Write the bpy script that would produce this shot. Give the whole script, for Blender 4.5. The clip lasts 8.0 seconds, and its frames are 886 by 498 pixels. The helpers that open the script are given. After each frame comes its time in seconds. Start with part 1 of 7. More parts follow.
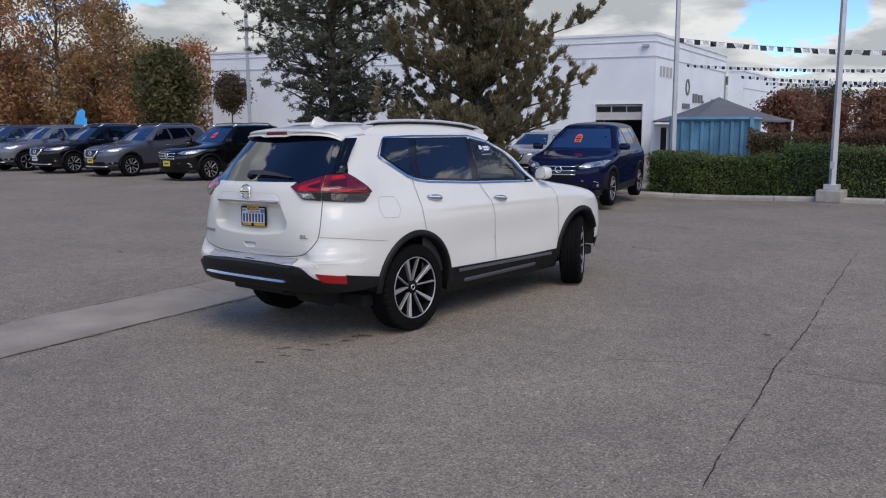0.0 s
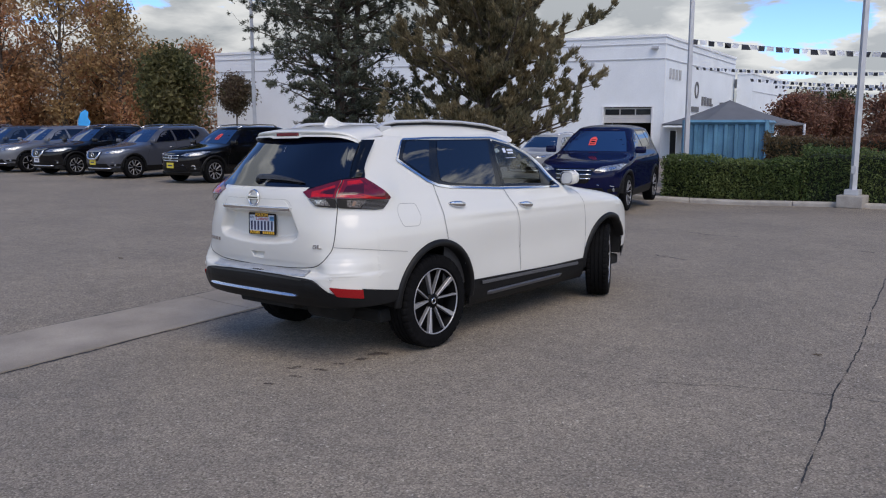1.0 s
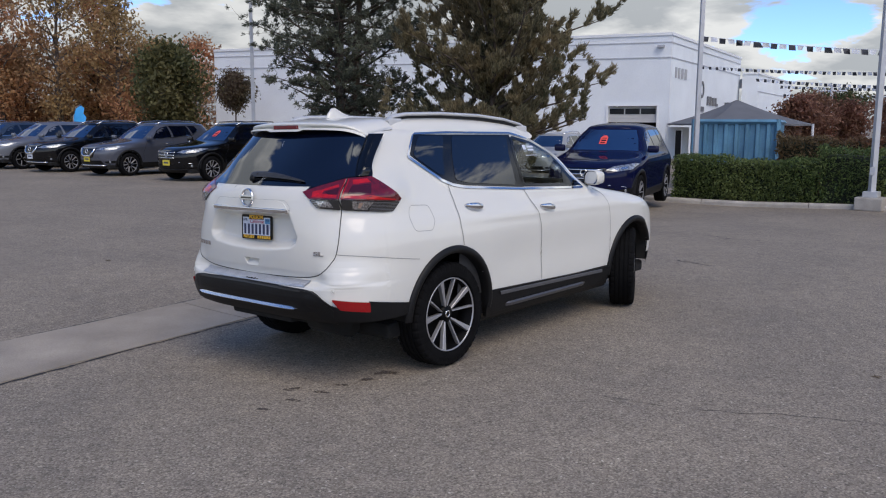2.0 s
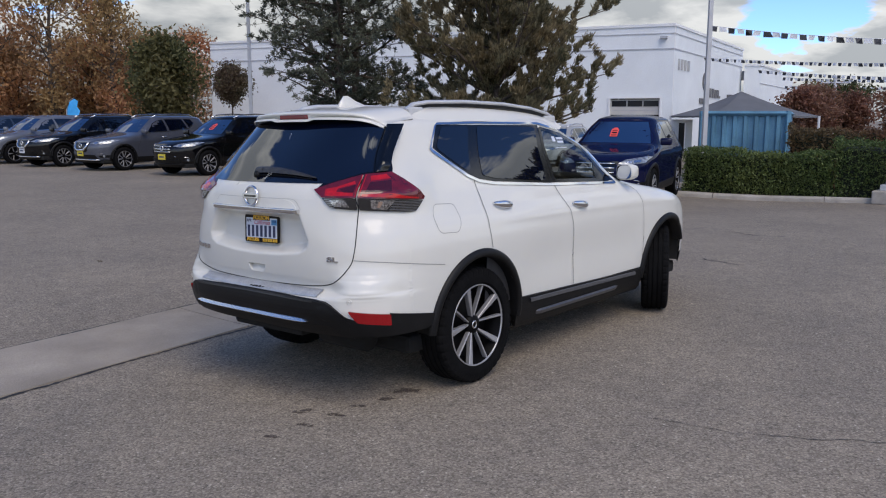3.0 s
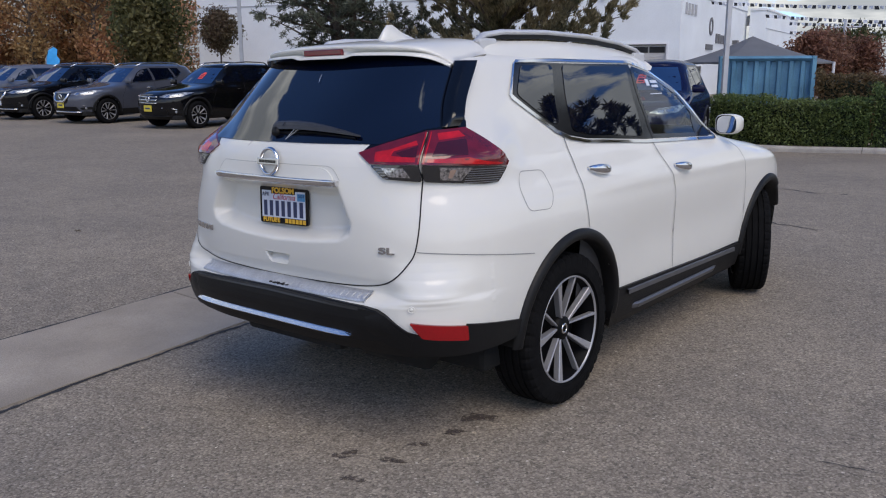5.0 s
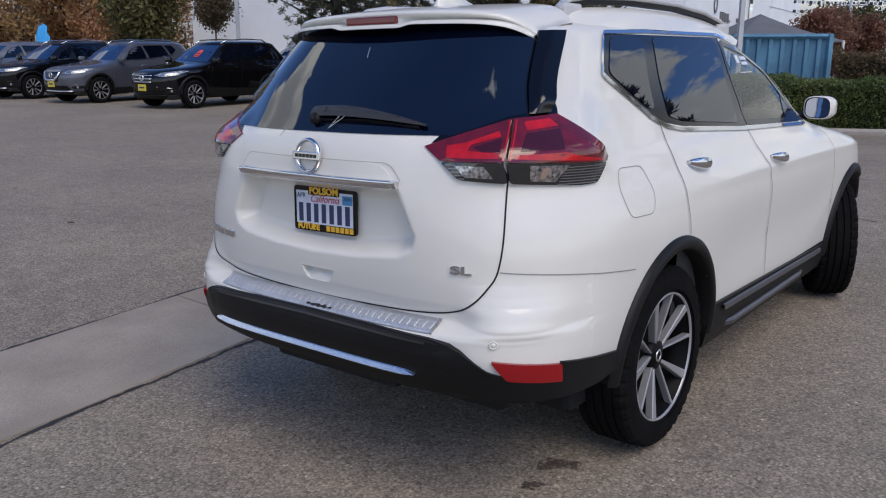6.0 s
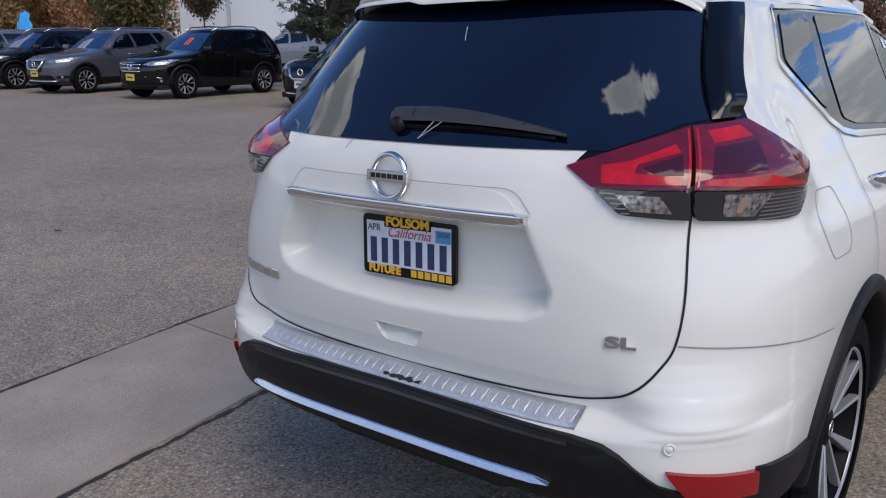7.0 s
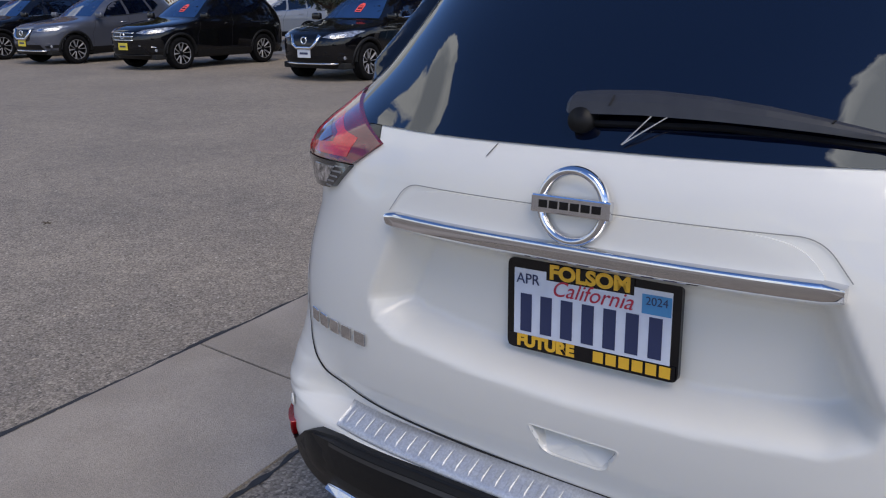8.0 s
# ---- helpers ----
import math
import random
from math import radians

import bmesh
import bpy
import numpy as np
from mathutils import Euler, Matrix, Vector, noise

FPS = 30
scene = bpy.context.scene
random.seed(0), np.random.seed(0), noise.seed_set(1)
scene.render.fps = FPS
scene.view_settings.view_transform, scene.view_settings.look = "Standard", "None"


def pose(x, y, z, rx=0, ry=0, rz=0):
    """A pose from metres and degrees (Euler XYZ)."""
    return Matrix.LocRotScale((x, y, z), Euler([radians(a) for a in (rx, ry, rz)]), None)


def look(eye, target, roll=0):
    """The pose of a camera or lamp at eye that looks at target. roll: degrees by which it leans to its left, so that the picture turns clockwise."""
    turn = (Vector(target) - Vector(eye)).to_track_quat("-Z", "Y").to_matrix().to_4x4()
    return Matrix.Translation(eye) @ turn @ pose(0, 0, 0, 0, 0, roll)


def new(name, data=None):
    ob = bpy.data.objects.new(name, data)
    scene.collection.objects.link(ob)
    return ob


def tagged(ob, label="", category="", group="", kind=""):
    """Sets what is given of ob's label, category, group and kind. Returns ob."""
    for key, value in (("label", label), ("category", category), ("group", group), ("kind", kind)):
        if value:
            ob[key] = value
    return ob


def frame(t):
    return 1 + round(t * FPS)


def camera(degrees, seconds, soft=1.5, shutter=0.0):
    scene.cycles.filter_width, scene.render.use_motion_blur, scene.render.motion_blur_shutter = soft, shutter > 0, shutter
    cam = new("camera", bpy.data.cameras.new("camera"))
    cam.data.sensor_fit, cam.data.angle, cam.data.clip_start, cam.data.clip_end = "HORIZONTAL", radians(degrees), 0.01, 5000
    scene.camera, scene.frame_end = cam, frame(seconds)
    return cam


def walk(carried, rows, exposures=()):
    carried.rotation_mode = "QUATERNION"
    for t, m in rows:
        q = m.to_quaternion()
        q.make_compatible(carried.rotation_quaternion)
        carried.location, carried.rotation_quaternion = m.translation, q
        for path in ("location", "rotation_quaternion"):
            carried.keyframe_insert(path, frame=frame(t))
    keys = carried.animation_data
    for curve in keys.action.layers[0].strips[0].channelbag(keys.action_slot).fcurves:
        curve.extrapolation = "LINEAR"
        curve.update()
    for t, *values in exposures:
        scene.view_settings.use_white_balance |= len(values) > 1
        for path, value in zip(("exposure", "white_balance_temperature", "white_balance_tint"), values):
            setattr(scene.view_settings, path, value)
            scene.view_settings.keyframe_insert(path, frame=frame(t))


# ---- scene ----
from mathutils import geometry

cam = camera(56.0, 8.0, soft=1.15)
PATH = [
    (0, (5.45, -5.068, 1.722), (4.183, -3.55, 1.423), -0.2),
    (0.5, (5.225, -4.903, 1.708), (3.954, -3.387, 1.415), -0.1),
    (1, (5.001, -4.77, 1.709), (3.727, -3.256, 1.416), -0.0),
    (1.5, (4.755, -4.538, 1.688), (3.479, -3.025, 1.395), 0.3),
    (3, (3.97, -4.002, 1.639), (2.705, -2.484, 1.329), 0.2),
    (3.5, (3.721, -3.807, 1.626), (2.459, -2.29, 1.298), 0.3),
    (4, (3.397, -3.652, 1.617), (2.14, -2.136, 1.269), 0.3),
    (5.3, (2.628, -3.166, 1.571), (1.396, -1.652, 1.131), -0.2),
    (5.5, (2.487, -3.099, 1.569), (1.254, -1.588, 1.124), -0.2),
    (6, (2.152, -2.928, 1.553), (0.935, -1.412, 1.08), 0.0),
    (6.5, (1.791, -2.707, 1.552), (0.589, -1.185, 1.067), 0.0),
    (7, (1.371, -2.533, 1.53), (0.181, -1.005, 1.031), -0.1),
    (7.5, (0.994, -2.341, 1.494), (-0.183, -0.813, 0.965), -0.0),
    (8, (0.594, -2.086, 1.487), (-0.576, -0.567, 0.918), -0.3),
]
walk(cam, [(t, look(eye, target, roll)) for t, eye, target, roll in PATH],
     exposures=[(0.0, 1.50, 6950, 12), (5.5, 1.51, 6950, 12), (8.0, 1.62, 6950, 12)])

# ---- light ----
SUN_AZ, SUN_EL = 118.0, 48.0          # where the veiled sun stands: degrees clockwise from +y, and above the ground

world = bpy.data.worlds.new("sky")
scene.world = world
world.use_nodes = True
wn, wl = world.node_tree.nodes, world.node_tree.links
wn.clear()
w_out, w_bg = wn.new("ShaderNodeOutputWorld"), wn.new("ShaderNodeBackground")
w_sky = wn.new("ShaderNodeTexSky")
w_sky.sky_type, w_sky.sun_disc = "NISHITA", False
w_sky.sun_elevation, w_sky.sun_rotation = radians(SUN_EL), radians(SUN_AZ)
w_sky.air_density, w_sky.dust_density, w_sky.ozone_density = 0.6, 0.05, 5.0
w_co, w_sep = wn.new("ShaderNodeTexCoord"), wn.new("ShaderNodeSeparateXYZ")
wl.new(w_co.outputs["Generated"], w_sep.inputs[0])


def w_math(op, a, b=None):
    n = wn.new("ShaderNodeMath")
    n.operation = op
    for i, v in enumerate((a, b)):
        if v is None:
            continue
        if isinstance(v, (int, float)):
            n.inputs[i].default_value = v
        else:
            wl.new(v, n.inputs[i])
    return n.outputs[0]


def w_dot(direction):
    """How nearly the sky's direction is that one: 1 straight at it."""
    n = wn.new("ShaderNodeVectorMath")
    n.operation = "DOT_PRODUCT"
    wl.new(w_co.outputs["Generated"], n.inputs[0])
    n.inputs[1].default_value = direction
    return n.outputs["Value"]


def w_noise(scale, detail, rough, dis, vector):
    n = wn.new("ShaderNodeTexNoise")
    n.inputs["Scale"].default_value, n.inputs["Detail"].default_value = scale, detail
    n.inputs["Roughness"].default_value, n.inputs["Distortion"].default_value = rough, dis
    wl.new(vector, n.inputs["Vector"])
    return n.outputs[0]


def bearing(az, el):
    a, e = radians(az), radians(el)
    return (math.sin(a) * math.cos(e), math.cos(a) * math.cos(e), math.sin(e))


# a cloud deck seen in perspective: the direction laid on a flat sheet
w_up = w_math("MAXIMUM", w_sep.outputs[2], 0.0)
w_z = w_math("ADD", w_up, 0.22)


def w_sheet(dx, dy, dz):
    c = wn.new("ShaderNodeCombineXYZ")
    wl.new(w_math("ADD", w_math("DIVIDE", w_sep.outputs[0], w_z), dx), c.inputs[0])
    wl.new(w_math("ADD", w_math("DIVIDE", w_sep.outputs[1], w_z), dy), c.inputs[1])
    wl.new(w_math("ADD", w_math("MULTIPLY", w_up, 3.0), dz), c.inputs[2])
    return c.outputs[0]


w_deck = w_noise(2.5, 11.0, 0.60, 0.15, w_sheet(0, 0, 3.7))
w_shadow = w_noise(2.5, 6.0, 0.55, 0.15, w_sheet(0.07, 0.0, 3.80))
# broken cloud: a closed bank low down, cumulus heaps and clear blue higher up
w_field = w_math("ADD", w_deck, w_math("MULTIPLY", w_math("SUBTRACT", 0.33, w_up), 0.48))
for az, el, width, gain in ((-89, 33, 9, 0.40), (-17, 8.5, 3.5, -0.22), (-30, 6, 16, 0.07), (-58, 8, 10, 0.08), (32, 30, 8, 0.10), (-100, 60, 20, -0.20), (104, 65, 15, 0.60), (152, 69, 9, 0.42), (-94, 46, 7, -0.35), (-98, 33, 6, 0.22), (-66, 20, 11, -0.25), (-114, 38, 9, -0.2)):
    near = w_math("EXPONENT", w_math("MULTIPLY", w_math("SUBTRACT", w_dot(bearing(az, el)), 1.0), 2.0 / radians(width) ** 2))
    w_field = w_math("ADD", w_field, w_math("MULTIPLY", near, gain))
w_cover = wn.new("ShaderNodeValToRGB")
w_cover.color_ramp.elements[0].position, w_cover.color_ramp.elements[1].position = 0.50, 0.555
wl.new(w_field, w_cover.inputs[0])
# thick cloud is grey below, its edges towards the sun are white
w_tone = wn.new("ShaderNodeValToRGB")
w_tone.color_ramp.elements[0].position, w_tone.color_ramp.elements[0].color = 0.42, (4.02, 4.30, 4.52, 1)
w_tone.color_ramp.elements[1].position, w_tone.color_ramp.elements[1].color = 0.60, (2.25, 2.53, 2.82, 1)
wl.new(w_math("ADD", w_shadow, w_math("MULTIPLY", w_math("SUBTRACT", w_field, 0.55), 0.35)), w_tone.inputs[0])
w_mix = wn.new("ShaderNodeMix")
w_mix.data_type = "RGBA"
wl.new(w_cover.outputs[0], w_mix.inputs[0])
# dry autumn air: a deeper blue than the clear-sky model gives
w_blue = wn.new("ShaderNodeMix")
w_blue.data_type, w_blue.blend_type = "RGBA", "MULTIPLY"
w_blue.inputs[0].default_value = 1.0
w_blue.inputs[7].default_value = (0.52, 0.62, 0.74, 1)
wl.new(w_sky.outputs[0], w_blue.inputs[6])
wl.new(w_blue.outputs[2], w_mix.inputs[6])
# cloud on the sun's side of the sky glows, cloud opposite is duller
w_side = wn.new("ShaderNodeMix")
w_side.data_type, w_side.blend_type = "RGBA", "MULTIPLY"
w_side.inputs[0].default_value = 1.0
w_glow = wn.new("ShaderNodeCombineColor")
for i in range(3):
    wl.new(w_math("MULTIPLY", w_math("ADD", 0.70, w_math("MULTIPLY", w_up, 0.62)), w_math("ADD", 1.0, w_math("MULTIPLY", w_dot(bearing(SUN_AZ, SUN_EL)), 0.6))), w_glow.inputs[i])
wl.new(w_tone.outputs[0], w_side.inputs[6])
wl.new(w_glow.outputs[0], w_side.inputs[7])
wl.new(w_side.outputs[2], w_mix.inputs[7])
wl.new(w_mix.outputs[2], w_bg.inputs[0])
w_bg.inputs[1].default_value = 0.12
wl.new(w_bg.outputs[0], w_out.inputs[0])

sun = new("sun", bpy.data.lights.new("sun", "SUN"))
sun.data.energy, sun.data.angle, sun.data.color = 0.60, radians(38), (1.0, 0.90, 0.77)
_a, _e = radians(SUN_AZ), radians(SUN_EL)
sun.matrix_world = look((0, 0, 30), (-math.sin(_a) * math.cos(_e), -math.cos(_a) * math.cos(_e), 30 - math.sin(_e)))

# ---- materials ----
def mat(name, colour, rough=0.6, metal=0.0, vary=0.0, scale=8.0, fine=0.0, fine_scale=120.0, bump=0.0, bump_scale=None, coat=0.0, island=0.0, obj=0.0, second=None, spec=0.5):
    """A surface with stains at one scale and grain at another; island, obj: variation from piece to piece; second: a colour it drifts to."""
    m = bpy.data.materials.new(name)
    m.use_nodes = True
    n, l = m.node_tree.nodes, m.node_tree.links
    b = n["Principled BSDF"]
    b.inputs["Roughness"].default_value, b.inputs["Metallic"].default_value = rough, metal
    b.inputs["Coat Weight"].default_value, b.inputs["Coat Roughness"].default_value = coat, 0.03
    b.inputs["Specular IOR Level"].default_value = spec
    co = n.new("ShaderNodeTexCoord")
    base = n.new("ShaderNodeRGB")
    base.outputs[0].default_value = (*colour, 1)
    out = base.outputs[0]

    def noise_of(sc, detail=5.0):
        t = n.new("ShaderNodeTexNoise")
        t.inputs["Scale"].default_value, t.inputs["Detail"].default_value = sc, detail
        l.new(co.outputs["Object"], t.inputs["Vector"])
        return t.outputs[0]

    def blend(fac, a, bcol, kind="MIX"):
        x = n.new("ShaderNodeMix")
        x.data_type, x.blend_type = "RGBA", kind
        for sock, v in ((0, fac), (6, a), (7, bcol)):
            if isinstance(v, (int, float)):
                x.inputs[sock].default_value = v
            elif isinstance(v, tuple):
                x.inputs[sock].default_value = (*v, 1)
            else:
                l.new(v, x.inputs[sock])
        return x.outputs[2]

    def level(v, lo, hi, a, c):
        r = n.new("ShaderNodeMapRange")
        for k, q in zip((1, 2, 3, 4), (lo, hi, a, c)):
            r.inputs[k].default_value = q
        l.new(v, r.inputs[0])
        return r.outputs[0]

    def times(v, col):
        q = n.new("ShaderNodeMix")
        q.data_type, q.blend_type = "RGBA", "MULTIPLY"
        q.inputs[0].default_value = 1.0
        l.new(col, q.inputs[6])
        g = n.new("ShaderNodeCombineColor")
        for k in range(3):
            l.new(v, g.inputs[k])
        l.new(g.outputs[0], q.inputs[7])
        return q.outputs[2]

    if second:
        out = blend(level(noise_of(scale * 0.6), 0.38, 0.62, 0, 1), out, second)
    if island:
        g = n.new("ShaderNodeNewGeometry")
        out = times(level(g.outputs["Random Per Island"], 0, 1, 1 - island, 1 + island), out)
        if second:
            out = blend(level(g.outputs["Random Per Island"], 0.3, 1.0, 0, 0.8), out, second)
    if obj:
        g = n.new("ShaderNodeObjectInfo")
        out = times(level(g.outputs["Random"], 0, 1, 1 - obj, 1 + obj), out)
    if vary:
        out = times(level(noise_of(scale), 0.3, 0.7, 1 - vary, 1 + vary), out)
    if fine:
        out = times(level(noise_of(fine_scale, 3.0), 0.3, 0.7, 1 - fine, 1 + fine), out)
    l.new(out, b.inputs["Base Color"])
    if bump:
        bp = n.new("ShaderNodeBump")
        bp.inputs["Strength"].default_value, bp.inputs["Distance"].default_value = min(1.0, bump), 0.01
        l.new(noise_of(bump_scale or fine_scale, 4.0), bp.inputs["Height"])
        l.new(bp.outputs[0], b.inputs["Normal"])
    return m


def asphalt_material(name):
    """Worn asphalt: dark binder with pale and brownish stones, faint wheel tracks and blotches."""
    m = bpy.data.materials.new(name)
    m.use_nodes = True
    n, l = m.node_tree.nodes, m.node_tree.links
    b = n["Principled BSDF"]
    b.inputs["Roughness"].default_value, b.inputs["Specular IOR Level"].default_value = 0.85, 0.3
    co = n.new("ShaderNodeTexCoord")

    def tex(kind, sc, **kw):
        t = n.new(kind)
        t.inputs["Scale"].default_value = sc
        for k, v in kw.items():
            t.inputs[k].default_value = v
        l.new(co.outputs["Object"], t.inputs["Vector"])
        return t

    def ramp(src, *stops):
        r = n.new("ShaderNodeValToRGB")
        while len(r.color_ramp.elements) < len(stops):
            r.color_ramp.elements.new(0.5)
        for e, (p, c) in zip(r.color_ramp.elements, stops):
            e.position, e.color = p, (*c, 1)
        l.new(src, r.inputs[0])
        return r.outputs[0]

    def mix(kind, f, a, c):
        x = n.new("ShaderNodeMix")
        x.data_type, x.blend_type = "RGBA", kind
        if isinstance(f, float):
            x.inputs[0].default_value = f
        else:
            l.new(f, x.inputs[0])
        l.new(a, x.inputs[6])
        l.new(c, x.inputs[7])
        return x.outputs[2]

    stones = tex("ShaderNodeTexVoronoi", 96.0)
    tone = ramp(stones.outputs["Color"], (0.0, (0.115, 0.098, 0.080)), (0.30, (0.243, 0.209, 0.167)), (0.72, (0.350, 0.302, 0.242)), (0.93, (0.46, 0.402, 0.325)), (1.0, (0.80, 0.73, 0.64)))
    gaps = ramp(stones.outputs["Distance"], (0.30, (1, 1, 1)), (0.8, (0.42, 0.41, 0.42)))
    c = mix("MULTIPLY", 0.5, tone, gaps)
    # scattered pale and dark larger stones among the fines
    large = tex("ShaderNodeTexVoronoi", 34.0)
    lone = ramp(large.outputs["Color"], (0.0, (0.25, 0.25, 0.26)), (0.10, (0.42, 0.42, 0.42)), (0.14, (0.5, 0.5, 0.5)), (0.88, (0.5, 0.5, 0.5)), (0.93, (0.72, 0.70, 0.66)), (1.0, (0.95, 0.9, 0.84)))
    spot = ramp(large.outputs["Distance"], (0.26, (1, 1, 1)), (0.40, (0, 0, 0)))
    c = mix("OVERLAY", spot, c, lone)
    grit = tex("ShaderNodeTexNoise", 300.0, Detail=3.0)
    c = mix("MULTIPLY", 0.55, c, ramp(grit.outputs[0], (0.3, (0.55, 0.55, 0.55)), (0.7, (1.4, 1.4, 1.38))))
    blot = tex("ShaderNodeTexNoise", 0.55, Detail=7.0, Roughness=0.6)
    c = mix("MULTIPLY", 1.0, c, ramp(blot.outputs[0], (0.3, (0.84, 0.84, 0.85)), (0.7, (1.13, 1.11, 1.08))))
    mid = tex("ShaderNodeTexNoise", 6.0, Detail=6.0, Roughness=0.65)
    c = mix("MULTIPLY", 1.0, c, ramp(mid.outputs[0], (0.3, (0.86, 0.86, 0.87)), (0.7, (1.12, 1.11, 1.09))))
    l.new(c, b.inputs["Base Color"])
    bp = n.new("ShaderNodeBump")
    bp.inputs["Strength"].default_value, bp.inputs["Distance"].default_value = 0.4, 0.005
    l.new(stones.outputs["Distance"], bp.inputs["Height"])
    bp.invert = True
    l.new(bp.outputs[0], b.inputs["Normal"])
    return m


ASPHALT = asphalt_material("asphalt")
CONCRETE = mat("concrete", (0.35, 0.302, 0.247), 0.85, second=(0.285, 0.243, 0.193), vary=0.2, scale=1.6, fine=0.2, fine_scale=150, bump=0.5, bump_scale=220, obj=0.05)
KERB = mat("kerb concrete", (0.38, 0.35, 0.31), 0.85, vary=0.2, scale=3, fine=0.15, fine_scale=90, bump=0.4)
TAR = mat("crack filler", (0.025, 0.025, 0.026), 0.8, vary=0.2, scale=30)
STAIN = mat("oil stain", (0.085, 0.066, 0.056), 0.7, vary=0.3, scale=20, fine=0.4, fine_scale=120)
SOIL = mat("soil", (0.10, 0.075, 0.05), 0.95, vary=0.3, scale=3, fine=0.3, fine_scale=40, bump=0.8)
PEARL = mat("pearl white paint", (0.70, 0.686, 0.63), 0.42, vary=0.012, scale=2, coat=0.75, spec=0.35)
BLACK_PLASTIC = mat("black plastic", (0.006, 0.006, 0.0065), 0.5, spec=0.25, vary=0.15, scale=12, fine=0.1, bump=0.06, bump_scale=500)
GLOSS_BLACK = mat("gloss black trim", (0.002, 0.002, 0.003), 0.12)
PRIVACY = mat("privacy glass", (0.0006, 0.0020, 0.0085), 0.012, spec=0.85)


def broken_up(m, scale, lo, hi):
    """Let a thin stain break into specks, so that the ground shows between."""
    n, l = m.node_tree.nodes, m.node_tree.links
    co, t, r = n.new("ShaderNodeTexCoord"), n.new("ShaderNodeTexNoise"), n.new("ShaderNodeMapRange")
    t.inputs["Scale"].default_value, t.inputs["Detail"].default_value, t.inputs["Roughness"].default_value = scale, 6.0, 0.7
    r.inputs[1].default_value, r.inputs[2].default_value = lo, hi
    l.new(co.outputs["Object"], t.inputs["Vector"])
    l.new(t.outputs[0], r.inputs[0])
    l.new(r.outputs[0], n["Principled BSDF"].inputs["Alpha"])


broken_up(STAIN, 34.0, 0.40, 0.56)


def clear_glass(name, tint, ior=1.45):
    """Thin window glass: see-through, with a reflection that grows towards grazing."""
    m = bpy.data.materials.new(name)
    m.use_nodes = True
    n, l = m.node_tree.nodes, m.node_tree.links
    n.remove(n["Principled BSDF"])
    t, g, x, f = n.new("ShaderNodeBsdfTransparent"), n.new("ShaderNodeBsdfGlossy"), n.new("ShaderNodeMixShader"), n.new("ShaderNodeFresnel")
    t.inputs[0].default_value = (*tint, 1)
    g.inputs["Roughness"].default_value = 0.01
    f.inputs[0].default_value = ior
    l.new(f.outputs[0], x.inputs[0])
    l.new(t.outputs[0], x.inputs[1])
    l.new(g.outputs[0], x.inputs[2])
    l.new(x.outputs[0], n["Material Output"].inputs[0])
    return m


CLEAR = clear_glass("window glass", (0.84, 0.90, 0.88), 1.6)
CABIN = mat("charcoal cabin trim", (0.025, 0.025, 0.027), 0.7, vary=0.15, scale=10)
HEADLINER = mat("pale headliner", (0.42, 0.41, 0.39), 0.9, vary=0.05, scale=8)
CHROME = mat("chrome", (0.70, 0.70, 0.71), 0.06, 1.0)
STEP_GREY = mat("grey step trim", (0.15, 0.15, 0.16), 0.4, 0.7, vary=0.1, scale=20)
STEP_PLATE = mat("brushed plate", (0.56, 0.575, 0.60), 0.50, 0.7, vary=0.1, scale=14, fine=0.15, fine_scale=200)
SATIN = mat("satin silver", (0.80, 0.80, 0.81), 0.26, 1.0, vary=0.05, scale=20)
ALLOY = mat("machined alloy", (0.36, 0.36, 0.375), 0.34, 0.45, fine=0.06, fine_scale=300)
RIM_BLACK = mat("black painted alloy", (0.003, 0.003, 0.0035), 0.5, spec=0.12)
TYRE = mat("tyre rubber", (0.007, 0.007, 0.0075), 0.8, spec=0.06, vary=0.25, scale=14, fine=0.15, bump=0.15, bump_scale=200)
UNDER = mat("underbody", (0.006, 0.006, 0.006), 0.9, vary=0.3, scale=6)
# grey for fine gaps and a groove in white paint, their shading included
SOFT_GAP = mat("shaded gap and groove", (0.26, 0.26, 0.25), 0.8)
RAIL_SILVER = mat("satin rail paint", (0.62, 0.62, 0.62), 0.42, 0.3, vary=0.04, scale=10)
SEAM = mat("panel gap", (0.012, 0.012, 0.013), 0.9)

# ---- building tools ----
def mesh_ob(name, verts, faces, material, parent=None, smooth=False, label=""):
    me = bpy.data.meshes.new(name)
    me.from_pydata([tuple(v) for v in verts], [], [tuple(f) for f in faces])
    if smooth:
        me.polygons.foreach_set("use_smooth", [True] * len(me.polygons))
    me.materials.append(material)
    me.update()
    ob = new(name, me)
    ob.parent = parent
    if label:
        ob["label"] = label
    return ob


def part(name, bm, material, parent=None, label="", smooth=False, m=None):
    me = bpy.data.meshes.new(name)
    bmesh.ops.recalc_face_normals(bm, faces=bm.faces)
    if smooth:
        for f in bm.faces:
            f.smooth = True
    bm.to_mesh(me)
    bm.free()
    me.materials.append(material)
    ob = new(name, me)
    ob.parent = parent
    if m is not None:
        ob.matrix_basis = m
    if label:
        ob["label"] = label
    return ob


def thing(name, label, category, at=None, group="", kind=""):
    """An empty that carries a thing's parts."""
    ob = new(name)
    ob.empty_display_size = 0.2
    if at is not None:
        ob.matrix_basis = at
    return tagged(ob, label, category, group, kind)


